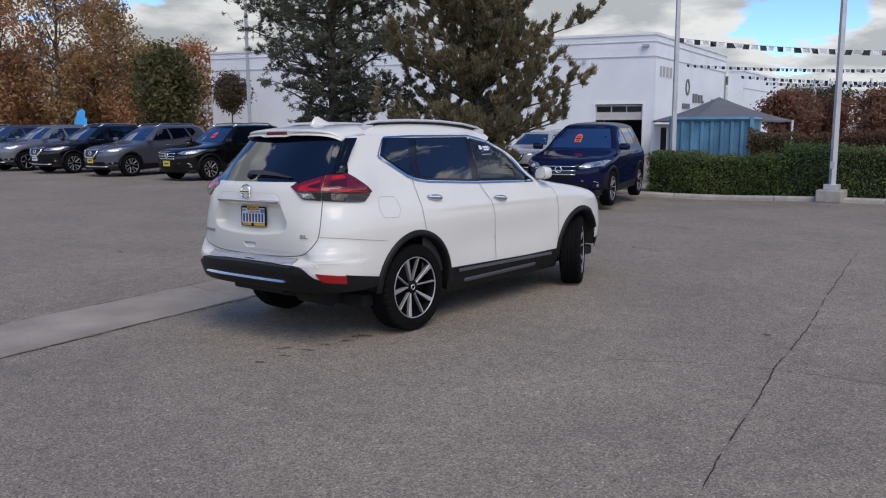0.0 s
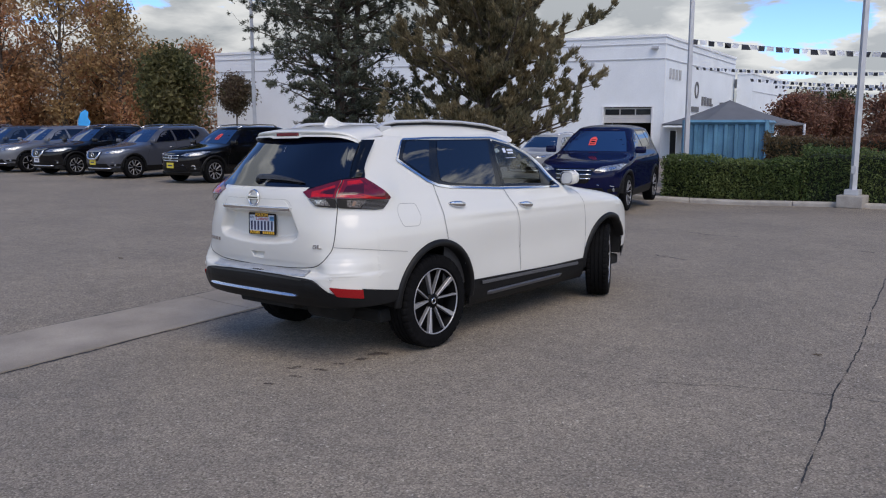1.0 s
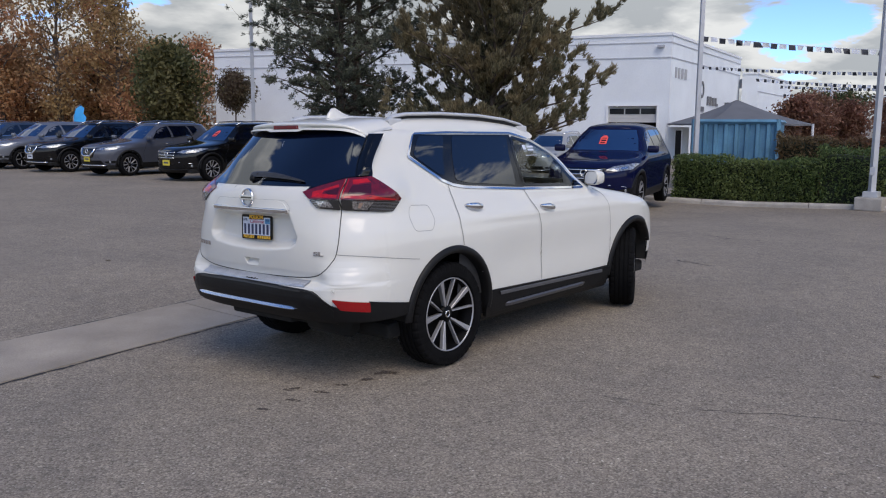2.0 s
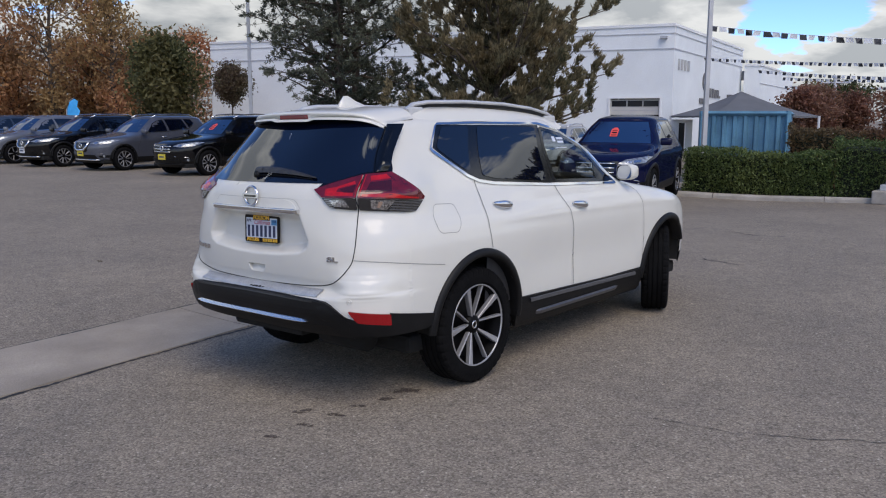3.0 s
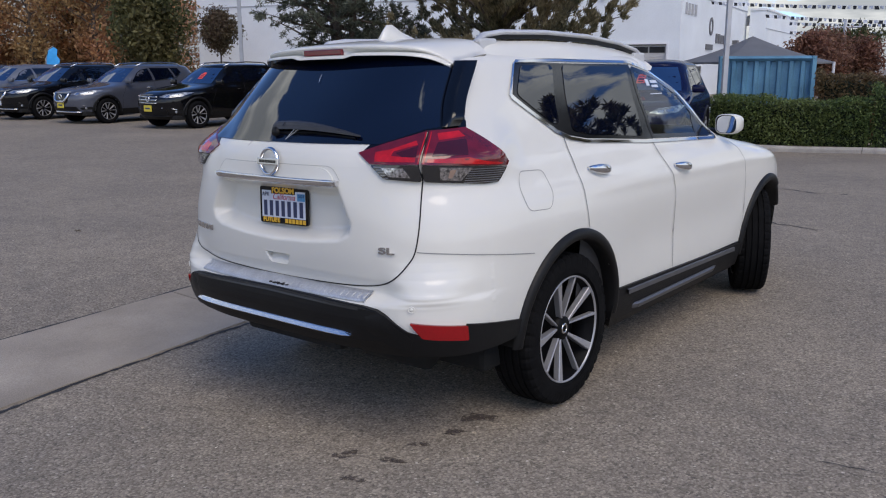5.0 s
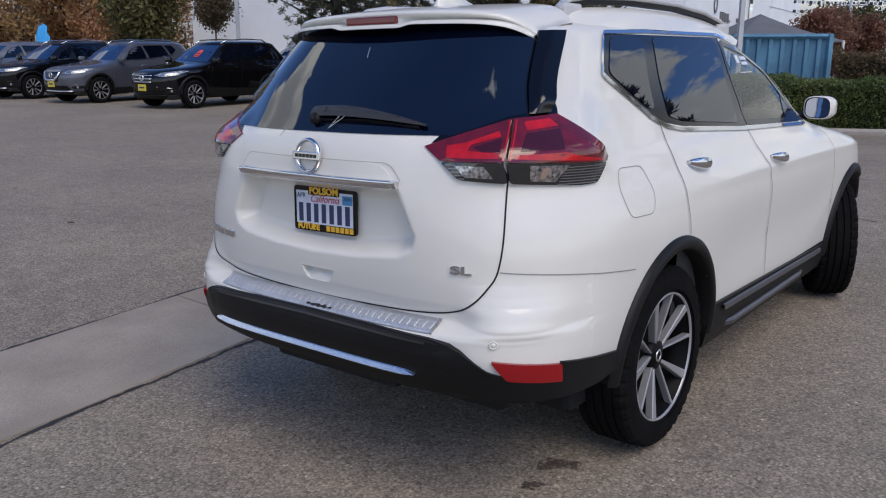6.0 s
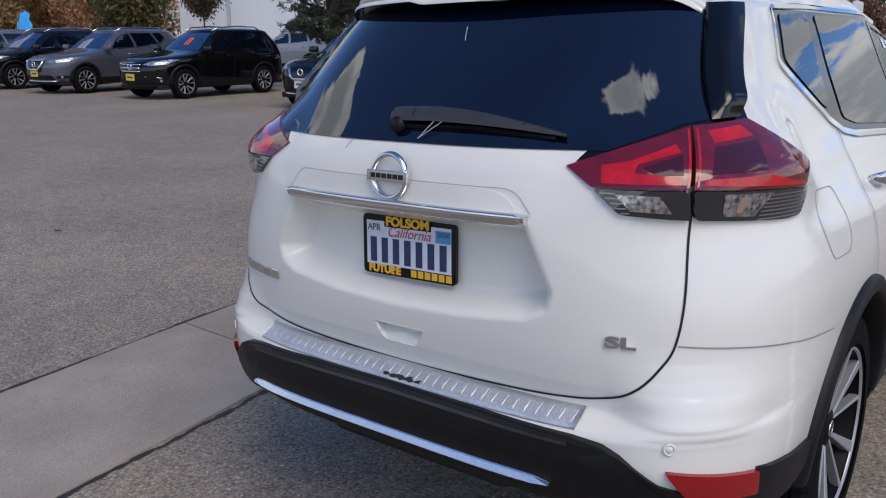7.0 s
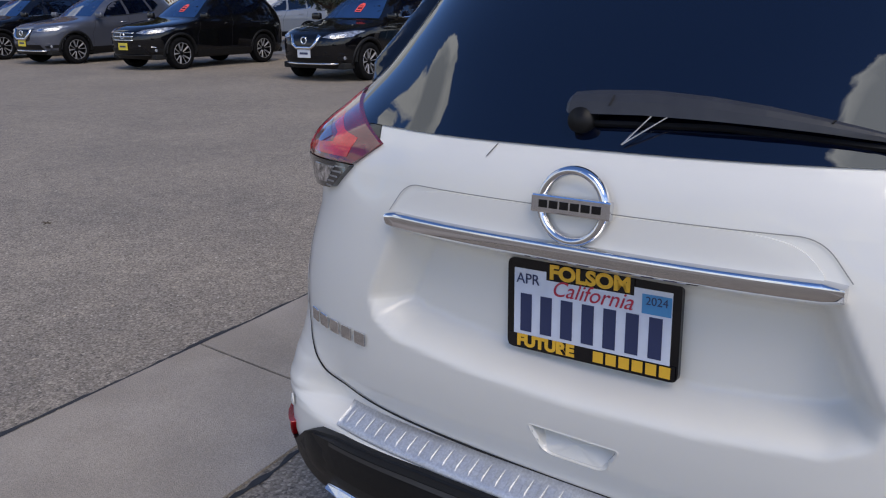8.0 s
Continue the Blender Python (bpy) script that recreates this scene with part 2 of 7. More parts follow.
def box(bm, x0, y0, z0, x1, y1, z1, bevel=0.0, m=None):
    """A box between two corners with softened edges."""
    vs = bmesh.ops.create_cube(bm, size=1.0)["verts"]
    for v in vs:
        v.co = Vector(((x0 + x1) / 2 + v.co.x * (x1 - x0), (y0 + y1) / 2 + v.co.y * (y1 - y0), (z0 + z1) / 2 + v.co.z * (z1 - z0)))
    es = list({e for v in vs for e in v.link_edges})
    if bevel:
        r = bmesh.ops.bevel(bm, geom=es, offset=bevel, segments=2, affect="EDGES", profile=0.6)
        vs = list({v for f in r["faces"] for v in f.verts} | {v for v in vs if v.is_valid})
    if m is not None:
        bmesh.ops.transform(bm, matrix=m, verts=[v for v in vs if v.is_valid])
    return vs


def boxed(name, dims, material, parent=None, bevel=0.004, label="", m=None, smooth=False):
    bm = bmesh.new()
    box(bm, *dims, bevel=bevel)
    return part(name, bm, material, parent, label, smooth, m)


def tube(points, radii, sides=8, closed_ends=True):
    """Verts and faces of a tapered tube through points."""
    pts = [Vector(p) for p in points]
    vs, fs = [], []
    up = Vector((0, 0, 1))
    for i, p in enumerate(pts):
        d = (pts[min(i + 1, len(pts) - 1)] - pts[max(i - 1, 0)]).normalized()
        a = d.cross(up if abs(d.z) < 0.9 else Vector((1, 0, 0))).normalized()
        b = d.cross(a)
        r = radii[i] if hasattr(radii, "__len__") else radii
        for k in range(sides):
            t = 2 * math.pi * k / sides
            vs.append(p + (a * math.cos(t) + b * math.sin(t)) * r)
    for i in range(len(pts) - 1):
        for k in range(sides):
            q = (k + 1) % sides
            fs.append((i * sides + k, i * sides + q, (i + 1) * sides + q, (i + 1) * sides + k))
    if closed_ends:
        fs += [tuple(range(sides))[::-1], tuple(range((len(pts) - 1) * sides, len(pts) * sides))]
    return vs, fs


def joined(pieces):
    """One list of verts and faces out of several."""
    vs, fs = [], []
    for v, f in pieces:
        o = len(vs)
        vs += list(v)
        fs += [tuple(i + o for i in q) for q in f]
    return vs, fs


def revolve(profile, n, axis="x", warp=None):
    """Turn a profile of (along, radius) about an axis."""
    vs, fs = [], []
    for k in range(n):
        t = 2 * math.pi * k / n
        for j, (a, r) in enumerate(profile):
            if warp:
                a, r = warp(k, j, a, r)
            c, s = r * math.cos(t), r * math.sin(t)
            vs.append((a, c, s) if axis == "x" else (c, s, a))
    m = len(profile)
    for k in range(n):
        q = (k + 1) % n
        for j in range(m - 1):
            fs.append((k * m + j, k * m + j + 1, q * m + j + 1, q * m + j))
    return vs, fs


def rounded(poly, r, n=4):
    """A closed polygon with its corners rounded by about r."""
    out = []
    pts = [Vector((p[0], p[1])) for p in poly]
    for i, p in enumerate(pts):
        a, b = pts[i - 1] - p, pts[(i + 1) % len(pts)] - p
        k = min(r, a.length * 0.45, b.length * 0.45)
        s, e = p + a.normalized() * k, p + b.normalized() * k
        for j in range(n + 1):
            t = j / n
            out.append(tuple(s * (1 - t) ** 2 + p * 2 * t * (1 - t) + e * t * t))
    return out


def dense(poly, step, closed=True):
    out = []
    n = len(poly)
    for i in range(n if closed else n - 1):
        a, b = np.array(poly[i], float), np.array(poly[(i + 1) % n], float)
        k = max(1, int(math.ceil(np.hypot(*(b - a)) / step)))
        out += [tuple(a + (b - a) * j / k) for j in range(k)]
    if not closed:
        out.append(tuple(poly[-1]))
    return out


def patch(poly, place, step=0.03, thick=0.004):
    """Verts and faces of a sheet over a polygon of (u, v), laid by place(u, v, depth), with a rim of that thickness."""
    edge = dense(poly, step)
    p = np.array(edge)
    q = np.roll(p, -1, 0)
    lo, hi = p.min(0), p.max(0)
    inner = []
    for j, v in enumerate(np.arange(lo[1] + step * 0.5, hi[1], step * 0.87)):
        for u in np.arange(lo[0] + step * (0.25 + 0.5 * (j % 2)), hi[0], step):
            e, w = q - p, np.array((u, v)) - p
            hit = ((p[:, 1] > v) != (q[:, 1] > v)) & (u < e[:, 0] * (v - p[:, 1]) / np.where(e[:, 1] == 0, 1e-9, e[:, 1]) + p[:, 0])
            if hit.sum() % 2:
                t = np.clip((w * e).sum(1) / np.maximum((e * e).sum(1), 1e-12), 0, 1)
                if np.hypot(*(w - e * t[:, None]).T).min() > step * 0.45:
                    inner.append((u, v))
    pts = [Vector(c) for c in edge + inner]
    n = len(edge)
    got = geometry.delaunay_2d_cdt(pts, [(i, (i + 1) % n) for i in range(n)], [], 1, 1e-7)
    co, fs = got[0], [tuple(f) for f in got[2]]
    vs = [place(c[0], c[1], 0.0) for c in co]
    m0 = len(vs)
    vs += [place(c[0], c[1], 0.0) for c in edge]
    m = len(vs)
    vs += [place(c[0], c[1], thick) for c in edge]
    area = sum(edge[i][0] * edge[(i + 1) % n][1] - edge[(i + 1) % n][0] * edge[i][1] for i in range(n))
    for i in range(n):
        j = (i + 1) % n
        fs.append((m0 + i, m + i, m + j, m0 + j) if area > 0 else (m0 + i, m0 + j, m + j, m + i))
    return vs, fs


def leaves(centres, spread, size, rng, aspect=1.0, droop=0.0):
    """Small leaf blades scattered round centres: one quad each."""
    c = np.asarray(centres, float) + rng.normal(0, 1, (len(centres), 3)) * spread
    n = len(c)
    a = rng.normal(0, 1, (n, 3))
    a[:, 2] -= droop
    a /= np.linalg.norm(a, axis=1)[:, None]
    b = np.cross(a, rng.normal(0, 1, (n, 3)))
    b /= np.linalg.norm(b, axis=1)[:, None] + 1e-9
    s = size * rng.uniform(0.6, 1.3, (n, 1))
    v = np.stack((c - a * s, c + b * s * aspect * 0.5, c + a * s, c - b * s * aspect * 0.5), 1).reshape(-1, 3)
    return v, np.arange(4 * n).reshape(-1, 4)


def text_mesh(name, words, size, material, parent, m, depth=0.001, align="CENTER", stretch=1.0, label="", fat=0.0, slant=0.0):
    """Raised letters in the built-in font, turned into a mesh."""
    cu = bpy.data.curves.new(name, "FONT")
    cu.body, cu.size, cu.extrude, cu.align_x, cu.align_y, cu.offset = words, size, depth, align, "CENTER", fat
    cu.shear = slant
    tmp = new(name + "_curve", cu)
    me = bpy.data.meshes.new_from_object(tmp.evaluated_get(bpy.context.evaluated_depsgraph_get()))
    bpy.data.objects.remove(tmp)
    me.name = name
    me.materials.clear()
    me.materials.append(material)
    ob = new(name, me)
    ob.parent, ob.matrix_basis = parent, m @ Matrix.Diagonal((stretch, 1, 1, 1))
    if label:
        ob["label"] = label
    return ob

def curve(tab):
    """A smooth monotone curve through (x, y) pairs."""
    xs, ys = [np.array(c, float) for c in zip(*tab)]
    h, d = np.diff(xs), np.diff(ys) / np.diff(xs)
    m = np.concatenate(([d[0]], np.where(d[1:] * d[:-1] > 0, 2 * d[1:] * d[:-1] / (d[1:] + d[:-1] + 1e-12), 0), [d[-1]]))

    def f(x):
        x = np.clip(np.asarray(x, float), xs[0], xs[-1])
        i = np.clip(np.searchsorted(xs, x) - 1, 0, len(h) - 1)
        t = (x - xs[i]) / h[i]
        return ((1 + 2 * t) * (1 - t) ** 2 * ys[i] + t * (1 - t) ** 2 * h[i] * m[i]
                + t * t * (3 - 2 * t) * ys[i + 1] + t * t * (t - 1) * h[i] * m[i + 1])
    return f


def smooth01(v):
    v = np.clip(v, 0, 1)
    return v * v * (3 - 2 * v)


class Shell:
    """A car's skin: at each height z an outline, from the middle of the tail round the right side to the middle of the nose."""

    def __init__(self, width, tail, nose, tail_n, nose_n, y_tail, y_nose, relief=None):
        self.w, self.tail, self.nose, self.tn, self.nn = [curve(t) for t in (width, tail, nose, tail_n, nose_n)]
        self.y0, self.y1, self.relief = curve(y_tail), curve(y_nose), relief
        self.kept = {}

    def outline(self, z):
        """Points of the right half outline at z and their distance along it."""
        key = round(float(z), 5)
        if key not in self.kept:
            w, tn, nn, y0, y1 = [float(f(z)) for f in (self.w, self.tn, self.nn, self.y0, self.y1)]
            a = np.linspace(0, 1, 160) ** 1.3 * math.pi / 2
            rx, ry = w * np.sin(a) ** (2 / tn), y0 - (y0 - float(self.tail(z))) * np.cos(a) ** (2 / tn)
            b = np.linspace(math.pi / 2, 0, 100)
            fx, fy = w * np.sin(b) ** (2 / nn), y1 + (float(self.nose(z)) - y1) * np.cos(b) ** (2 / nn)
            k = np.linspace(0, 1, 42)[1:-1]
            x = np.concatenate((rx, np.full(40, w), fx))
            y = np.concatenate((ry, y0 + (y1 - y0) * k, fy))
            s = np.concatenate(([0], np.cumsum(np.hypot(np.diff(x), np.diff(y)))))
            keep = np.concatenate(([True], np.diff(s) > 1e-6))
            self.kept[key] = (x[keep], y[keep], s[keep])
        return self.kept[key]

    def at(self, s, z, off=0.0, relief=True):
        """The place s metres round from the tail's middle (negative: on the left) at height z, off metres out."""
        x, y, d = self.outline(z)
        side, a = (1 if s >= 0 else -1), abs(s)
        px, py = np.interp(a, d, x), np.interp(a, d, y)
        e = 0.006
        tx, ty = np.interp(a + e, d, x) - np.interp(a - e, d, x), np.interp(a + e, d, y) - np.interp(a - e, d, y)
        if a < e:
            tx, ty = 1.0, 0.0
        q = math.hypot(tx, ty) or 1.0
        nx, ny = ty / q, -tx / q
        o = off + (float(self.relief(side * px, py, z)) if self.relief and relief else 0.0)
        return Vector((side * (px + nx * o), py + ny * o, z))

    def sx(self, x, z):
        """How far round the tail reaches x."""
        px, _, d = self.outline(z)
        k = int(np.argmax(px))
        return math.copysign(float(np.interp(abs(x), px[:k + 1], d[:k + 1])), x)

    def sy(self, y, z, side=1):
        """How far round the outline reaches y."""
        _, py, d = self.outline(z)
        return side * float(np.interp(y, py, d))

    def total(self, z):
        return float(self.outline(z)[2][-1])

    def nx(self, x, z):
        """How far round the nose reaches x."""
        px, _, d = self.outline(z)
        k = len(px) - 1 - int(np.argmax(px[::-1]))
        return math.copysign(float(np.interp(-abs(x), -px[k:], d[k:])), x)


def skin(shell, zs, near, step, far_n, arches, arch_r, arch_z, roof_from, roof_rise, roof_y):
    """The whole skin as (verts, quads, centres): rings of even heights, then a crowned roof. Wheel arches are left open."""
    near_s = np.arange(0, near + 1e-6, step)
    cols = len(near_s) + far_n
    half = []
    for z in zs:
        L = shell.total(z)
        ss = np.concatenate((near_s, near + (L - near) * (np.arange(1, far_n + 1) / far_n)))
        half.append([shell.at(s, z) for s in ss])
    V, F = [], []
    for row in half:
        V += [Vector((-p.x, p.y, p.z)) for p in row[:0:-1]] + row
    w = 2 * cols - 1
    for i in range(len(zs) - 1):
        for j in range(w - 1):
            F.append((i * w + j, i * w + j + 1, (i + 1) * w + j + 1, (i + 1) * w + j))
    # roof: strips between matching points left and right of the top ring
    top = half[-1]
    yc, yh = (roof_y[0] + roof_y[1]) / 2, (roof_y[1] - roof_y[0]) / 2
    K = 20
    first = len(V)
    base = (len(zs) - 1) * w
    for j, p in enumerate(top):
        q = max(0.0, 1 - abs((p.y - yc) / yh) ** 3.2)
        rise = roof_rise * q ** 0.62
        for k in range(1, K):
            u = -math.cos(math.pi * k / K)
            V.append(Vector((p.x * u, p.y, p.z + rise * max(0.0, 1 - abs(u) ** 2.6) ** 0.62)))

    def top_id(j, k):
        if k == 0:
            return base + cols - 1 - j
        if k == K:
            return base + cols - 1 + j
        return first + j * (K - 1) + k - 1
    for j in range(1, cols - 1):
        for k in range(K):
            F.append((top_id(j, k), top_id(j, k + 1), top_id(j + 1, k + 1), top_id(j + 1, k)))
    co = np.array([tuple(v) for v in V])
    fa = np.array(F)
    mid = co[fa].mean(1)
    keep = np.ones(len(fa), bool)
    for ay in arches:
        keep &= ~((np.hypot(mid[:, 1] - ay, mid[:, 2] - arch_z) < arch_r) & (np.abs(mid[:, 0]) > 0.5) & (mid[:, 2] < 1.0))
    fa, mid = fa[keep], mid[keep]
    nr = np.zeros_like(co)
    e = np.cross(co[fa[:, 2]] - co[fa[:, 0]], co[fa[:, 3]] - co[fa[:, 1]])
    for k in range(4):
        np.add.at(nr, fa[:, k], e)
    nr /= np.linalg.norm(nr, axis=1)[:, None] + 1e-12
    return co, fa, mid, nr


def skin_part(name, co, fa, nr, pick, material, parent, label=""):
    """The picked faces of a skin as one mesh, shaded as if still whole."""
    f = fa[pick]
    used, inv = np.unique(f, return_inverse=True)
    ob = mesh_ob(name, co[used], inv.reshape(-1, 4), material, parent, True, label)
    ob.data.normals_split_custom_set_from_vertices([tuple(v) for v in nr[used]])
    return ob

# ---- the ground ----
def ground_z(x, y):
    valley = -0.06 * (1 - smooth01(abs(x + 2.0 + 0.135 * np.clip(y, -9, 9)) / 3.0))
    fall = -0.2 * smooth01((y - 6) / 10) * smooth01((x + 14) / 8)
    beyond = -0.45 * smooth01((y - 18) / 8) * smooth01((x + 14) / 8)
    return float(valley + fall + beyond)


def spread(lo, hi, step, far):
    """Even steps near by, growing to the horizon."""
    v = list(np.arange(lo, hi + 1e-6, step))
    a, k = lo, step
    while a > -far:
        k *= 1.35
        a -= k
        v.insert(0, a)
    a, k = hi, step
    while a < far:
        k *= 1.35
        a += k
        v.append(a)
    return v


gx, gy = spread(-26, 12, 0.33, 900), spread(-9, 27, 0.4, 900)
gv = [(x, y, ground_z(x, y)) for y in gy for x in gx]
gf = [(j * len(gx) + i, j * len(gx) + i + 1, (j + 1) * len(gx) + i + 1, (j + 1) * len(gx) + i) for j in range(len(gy) - 1) for i in range(len(gx) - 1)]
ground = mesh_ob("ground", gv, gf, ASPHALT, smooth=True)
tagged(ground, "worn grey asphalt car park with speckled stones", "asphalt", kind="structure")

# concrete valley gutter, cast in slabs
gutter = thing("concrete_gutter", "pale concrete drainage gutter cast in slabs across the asphalt", "gutter", kind="structure")
rng = np.random.default_rng(4)
y_edges = [-9.0, -6.0, -2.96, 0.09, 3.14, 6.2]


def far_edge(y):
    return -2.513 - 0.13 * y


def near_edge(y):
    return -1.50 - 0.14 * y


for a, b in zip(y_edges[:-1], y_edges[1:]):
    bm = bmesh.new()
    nx, ny = 8, 14
    grid = []
    for j in range(ny + 1):
        y = a + 0.006 + (b - a - 0.012) * j / ny
        lo, hi = far_edge(y), near_edge(y)
        row = []
        for i in range(nx + 1):
            u = i / nx
            wob = 0.012 * noise.noise(Vector((y * 1.7, 3.1 * (i in (0, nx)) * (i + 1), 0))) if i in (0, nx) else 0
            x = lo + 0.006 + (hi - lo - 0.012) * u + wob
            row.append(bm.verts.new((x, y, ground_z(x, y) + 0.009)))
        grid.append(row)
    for j in range(ny):
        for i in range(nx):
            bm.faces.new((grid[j][i], grid[j][i + 1], grid[j + 1][i + 1], grid[j + 1][i]))
    edge = [e for e in bm.edges if e.is_boundary]
    ext = bmesh.ops.extrude_edge_only(bm, edges=edge)
    for v in ext["geom"]:
        if isinstance(v, bmesh.types.BMVert):
            v.co.z -= 0.08
    part("slab", bm, CONCRETE, gutter)


def ribbon(name, pts, width, material, wob=0.02, lift=0.003, seed=1, breaks=0.0, step=0.04):
    """A crack or a joint: a narrow uneven strip along a line on the ground."""
    r = np.random.default_rng(seed)
    line = dense(pts, step, closed=False)
    vs, fs = [], []
    off = 0.0
    for i, p in enumerate(line):
        a, b = np.array(line[max(i - 1, 0)]), np.array(line[min(i + 1, len(line) - 1)])
        d = (b - a) / (np.hypot(*(b - a)) or 1)
        nrm = np.array((-d[1], d[0]))
        off = off * 0.9 + r.normal(0, wob * 0.4)
        w = width * r.uniform(0.35, 1.3)
        if breaks and noise.noise(Vector((i * 0.13, seed * 3.3, 0))) < -0.25 + breaks:
            w *= 0.15
        for sgn in (-1, 1):
            q = np.array(p) + nrm * (off + sgn * w / 2)
            vs.append((q[0], q[1], ground_z(q[0], q[1]) + lift))
    for i in range(len(line) - 1):
        fs.append((2 * i, 2 * i + 1, 2 * i + 3, 2 * i + 2))
    return mesh_ob(name, vs, fs, material)


def edge_line(side):
    return [((far_edge(y) - 0.011 if side < 0 else near_edge(y) + 0.015), y) for y in (-9, -6, -3, -1, 1, 3, 6.2)]


for name, pts, w, wob, seed in (
        ("gutter_joint", edge_line(-1), 0.026, 0.008, 1), ("gutter_joint", edge_line(1), 0.032, 0.012, 2),
        *[("gutter_joint", [(far_edge(y), y), (near_edge(y), y)], 0.014, 0.001, 20 + i) for i, y in enumerate(y_edges[1:-1])],
        ("asphalt_crack", [(4.6, -4.6), (4.02, -1.52), (3.87, -0.67), (3.61, 0.76), (3.42, 2.18), (3.04, 4.47), (2.65, 7.0)], 0.011, 0.007, 3),
        ("asphalt_crack", [(2.5, 0.24), (3.0, 0.54), (3.6, 0.78)], 0.006, 0.02, 4),
        ("asphalt_crack", [(1.9, 0.1), (2.5, 0.24)], 0.005, 0.02, 5),
        ("asphalt_crack", [(3.6, 0.78), (4.4, 0.9), (5.2, 1.3)], 0.006, 0.02, 6),
        ("asphalt_crack", [(-0.75, 8.3), (-0.2, 8.15), (0.15, 8.25)], 0.05, 0.03, 7),
        ("asphalt_crack", [(0.1, 5.5), (0.6, 5.35)], 0.03, 0.03, 8),
        ("asphalt_crack", [(1.7, 7.9), (2.3, 7.65)], 0.04, 0.03, 9)):
    tagged(ribbon(name, pts, w, TAR, wob, seed=seed, breaks=0.1 if "crack" in name else 0.0), "dark crack in the grey asphalt" if "crack" in name else "dark tarred joint beside the concrete gutter", "crack" if "crack" in name else "joint", kind="structure")


def stain(x, y, r, seed, long=1.0, turn=0.0):
    q = np.random.default_rng(seed)
    ph = q.uniform(0, 6.28, 5)
    n = 26
    vs = [(x, y, ground_z(x, y) + 0.0035)]
    for k in range(n):
        t = 2 * math.pi * k / n
        e = r * (1 + 0.28 * math.sin(2 * t + ph[0]) + 0.2 * math.sin(3 * t + ph[1]) + 0.16 * math.sin(7 * t + ph[2]) + 0.1 * math.sin(11 * t + ph[3]))
        u, v = e * long * math.cos(t), e * math.sin(t)
        px, py = x + u * math.cos(turn) - v * math.sin(turn), y + u * math.sin(turn) + v * math.cos(turn)
        vs.append((px, py, ground_z(px, py) + 0.003))
    ob = mesh_ob("oil_stain", vs, [(0, 1 + k, 1 + (k + 1) % n) for k in range(n)], STAIN)
    return tagged(ob, "small dark oil stain on the asphalt", "stain", "oil stains", kind="structure")


for i, (x, y, r, lg, tn) in enumerate([(0.675, -0.39, 0.05, 1.35, 0.7), (0.685, -0.585, 0.028, 1.5, 0.4), (0.65, -0.77, 0.02, 1.9, 0.5), (0.655, -0.955, 0.024, 2.0, 0.6), (0.46, -1.035, 0.032, 1.5, 0.7), (0.64, -1.17, 0.024, 1.7, 0.5), (0.633, -1.39, 0.026, 1.3, 0.3)]):
    stain(x, y, r, 30 + i, lg, tn)


def twig(x, y, seed, size=0.035):
    q = np.random.default_rng(seed)
    pieces = []
    for k in range(3):
        a = q.uniform(0, 6.28)
        p = [(x + size * t * math.cos(a) + q.normal(0, 0.003), y + size * t * math.sin(a), ground_z(x, y) + 0.006 + 0.006 * t) for t in (-1, -0.2, 0.5, 1)]
        pieces.append(tube(p, [0.002, 0.004, 0.003, 0.0015], 5))
    ob = mesh_ob("fallen_leaf", *joined(pieces), SOIL)
    return tagged(ob, "small curled brown leaf on the asphalt", "leaf", "fallen leaves")


for i, (x, y) in enumerate([(-5.1, 0.72), (3.24, 1.7), (-0.4, -3.2)]):
    twig(x, y, 60 + i)

# ---- kerb and planting bed behind the parked row ----
KERB_LINE = [(-60.0, 15.1), (-4.9, 15.3), (-3.9, 15.62), (0.95, 16.52), (14.0, 18.9)]


def kerb_side(p0, p1, at, wide):
    a, b = np.array(p0), np.array(p1)
    d = (b - a) / np.hypot(*(b - a))
    return tuple(a + (b - a) * at + np.array((-d[1], d[0])) * wide)


kerb = thing("kerb", "low weathered concrete kerb along the planting bed", "kerb", kind="structure")
for p0, p1 in zip(KERB_LINE[:-1], KERB_LINE[1:]):
    L = math.dist(p0, p1)
    n = max(1, round(L / 3.0)) if p0[0] > -30 else 10
    for k in range(n):
        bm = bmesh.new()
        g = 0.008 / L
        ring = []
        for at in (k / n + g, (k + 0.5) / n, (k + 1) / n - g):
            c = kerb_side(p0, p1, at, 0)
            z = ground_z(*c)
            row = []
            for wide, h in ((0.0, -0.1), (0.0, 0.07), (0.012, 0.098), (0.035, 0.115), (0.15, 0.12), (0.155, -0.1)):
                q = kerb_side(p0, p1, at, wide)
                row.append(bm.verts.new((q[0], q[1], z + h)))
            ring.append(row)
        for r0, r1 in zip(ring[:-1], ring[1:]):
            for j in range(5):
                bm.faces.new((r0[j], r0[j + 1], r1[j + 1], r1[j]))
        bm.faces.new(ring[0])
        bm.faces.new(ring[-1][::-1])
        part("kerb_stone", bm, KERB, kerb)
bed = [(x, y) for x, y in KERB_LINE]
bv = []
for i, (x, y) in enumerate(bed):
    for k, dy in enumerate((0.15, 1.2, 3.0)):
        bv.append((x, y + dy, ground_z(x, y) + (0.1 if k < 2 else -0.1)))
mesh_ob("planting_bed", bv, [(3 * i + k, 3 * i + 3 + k, 3 * i + 4 + k, 3 * i + 1 + k) for i in range(len(bed) - 1) for k in range(2)], SOIL)
tagged(bpy.data.objects["planting_bed"], "brown soil planting bed behind the kerb", "soil", kind="structure")

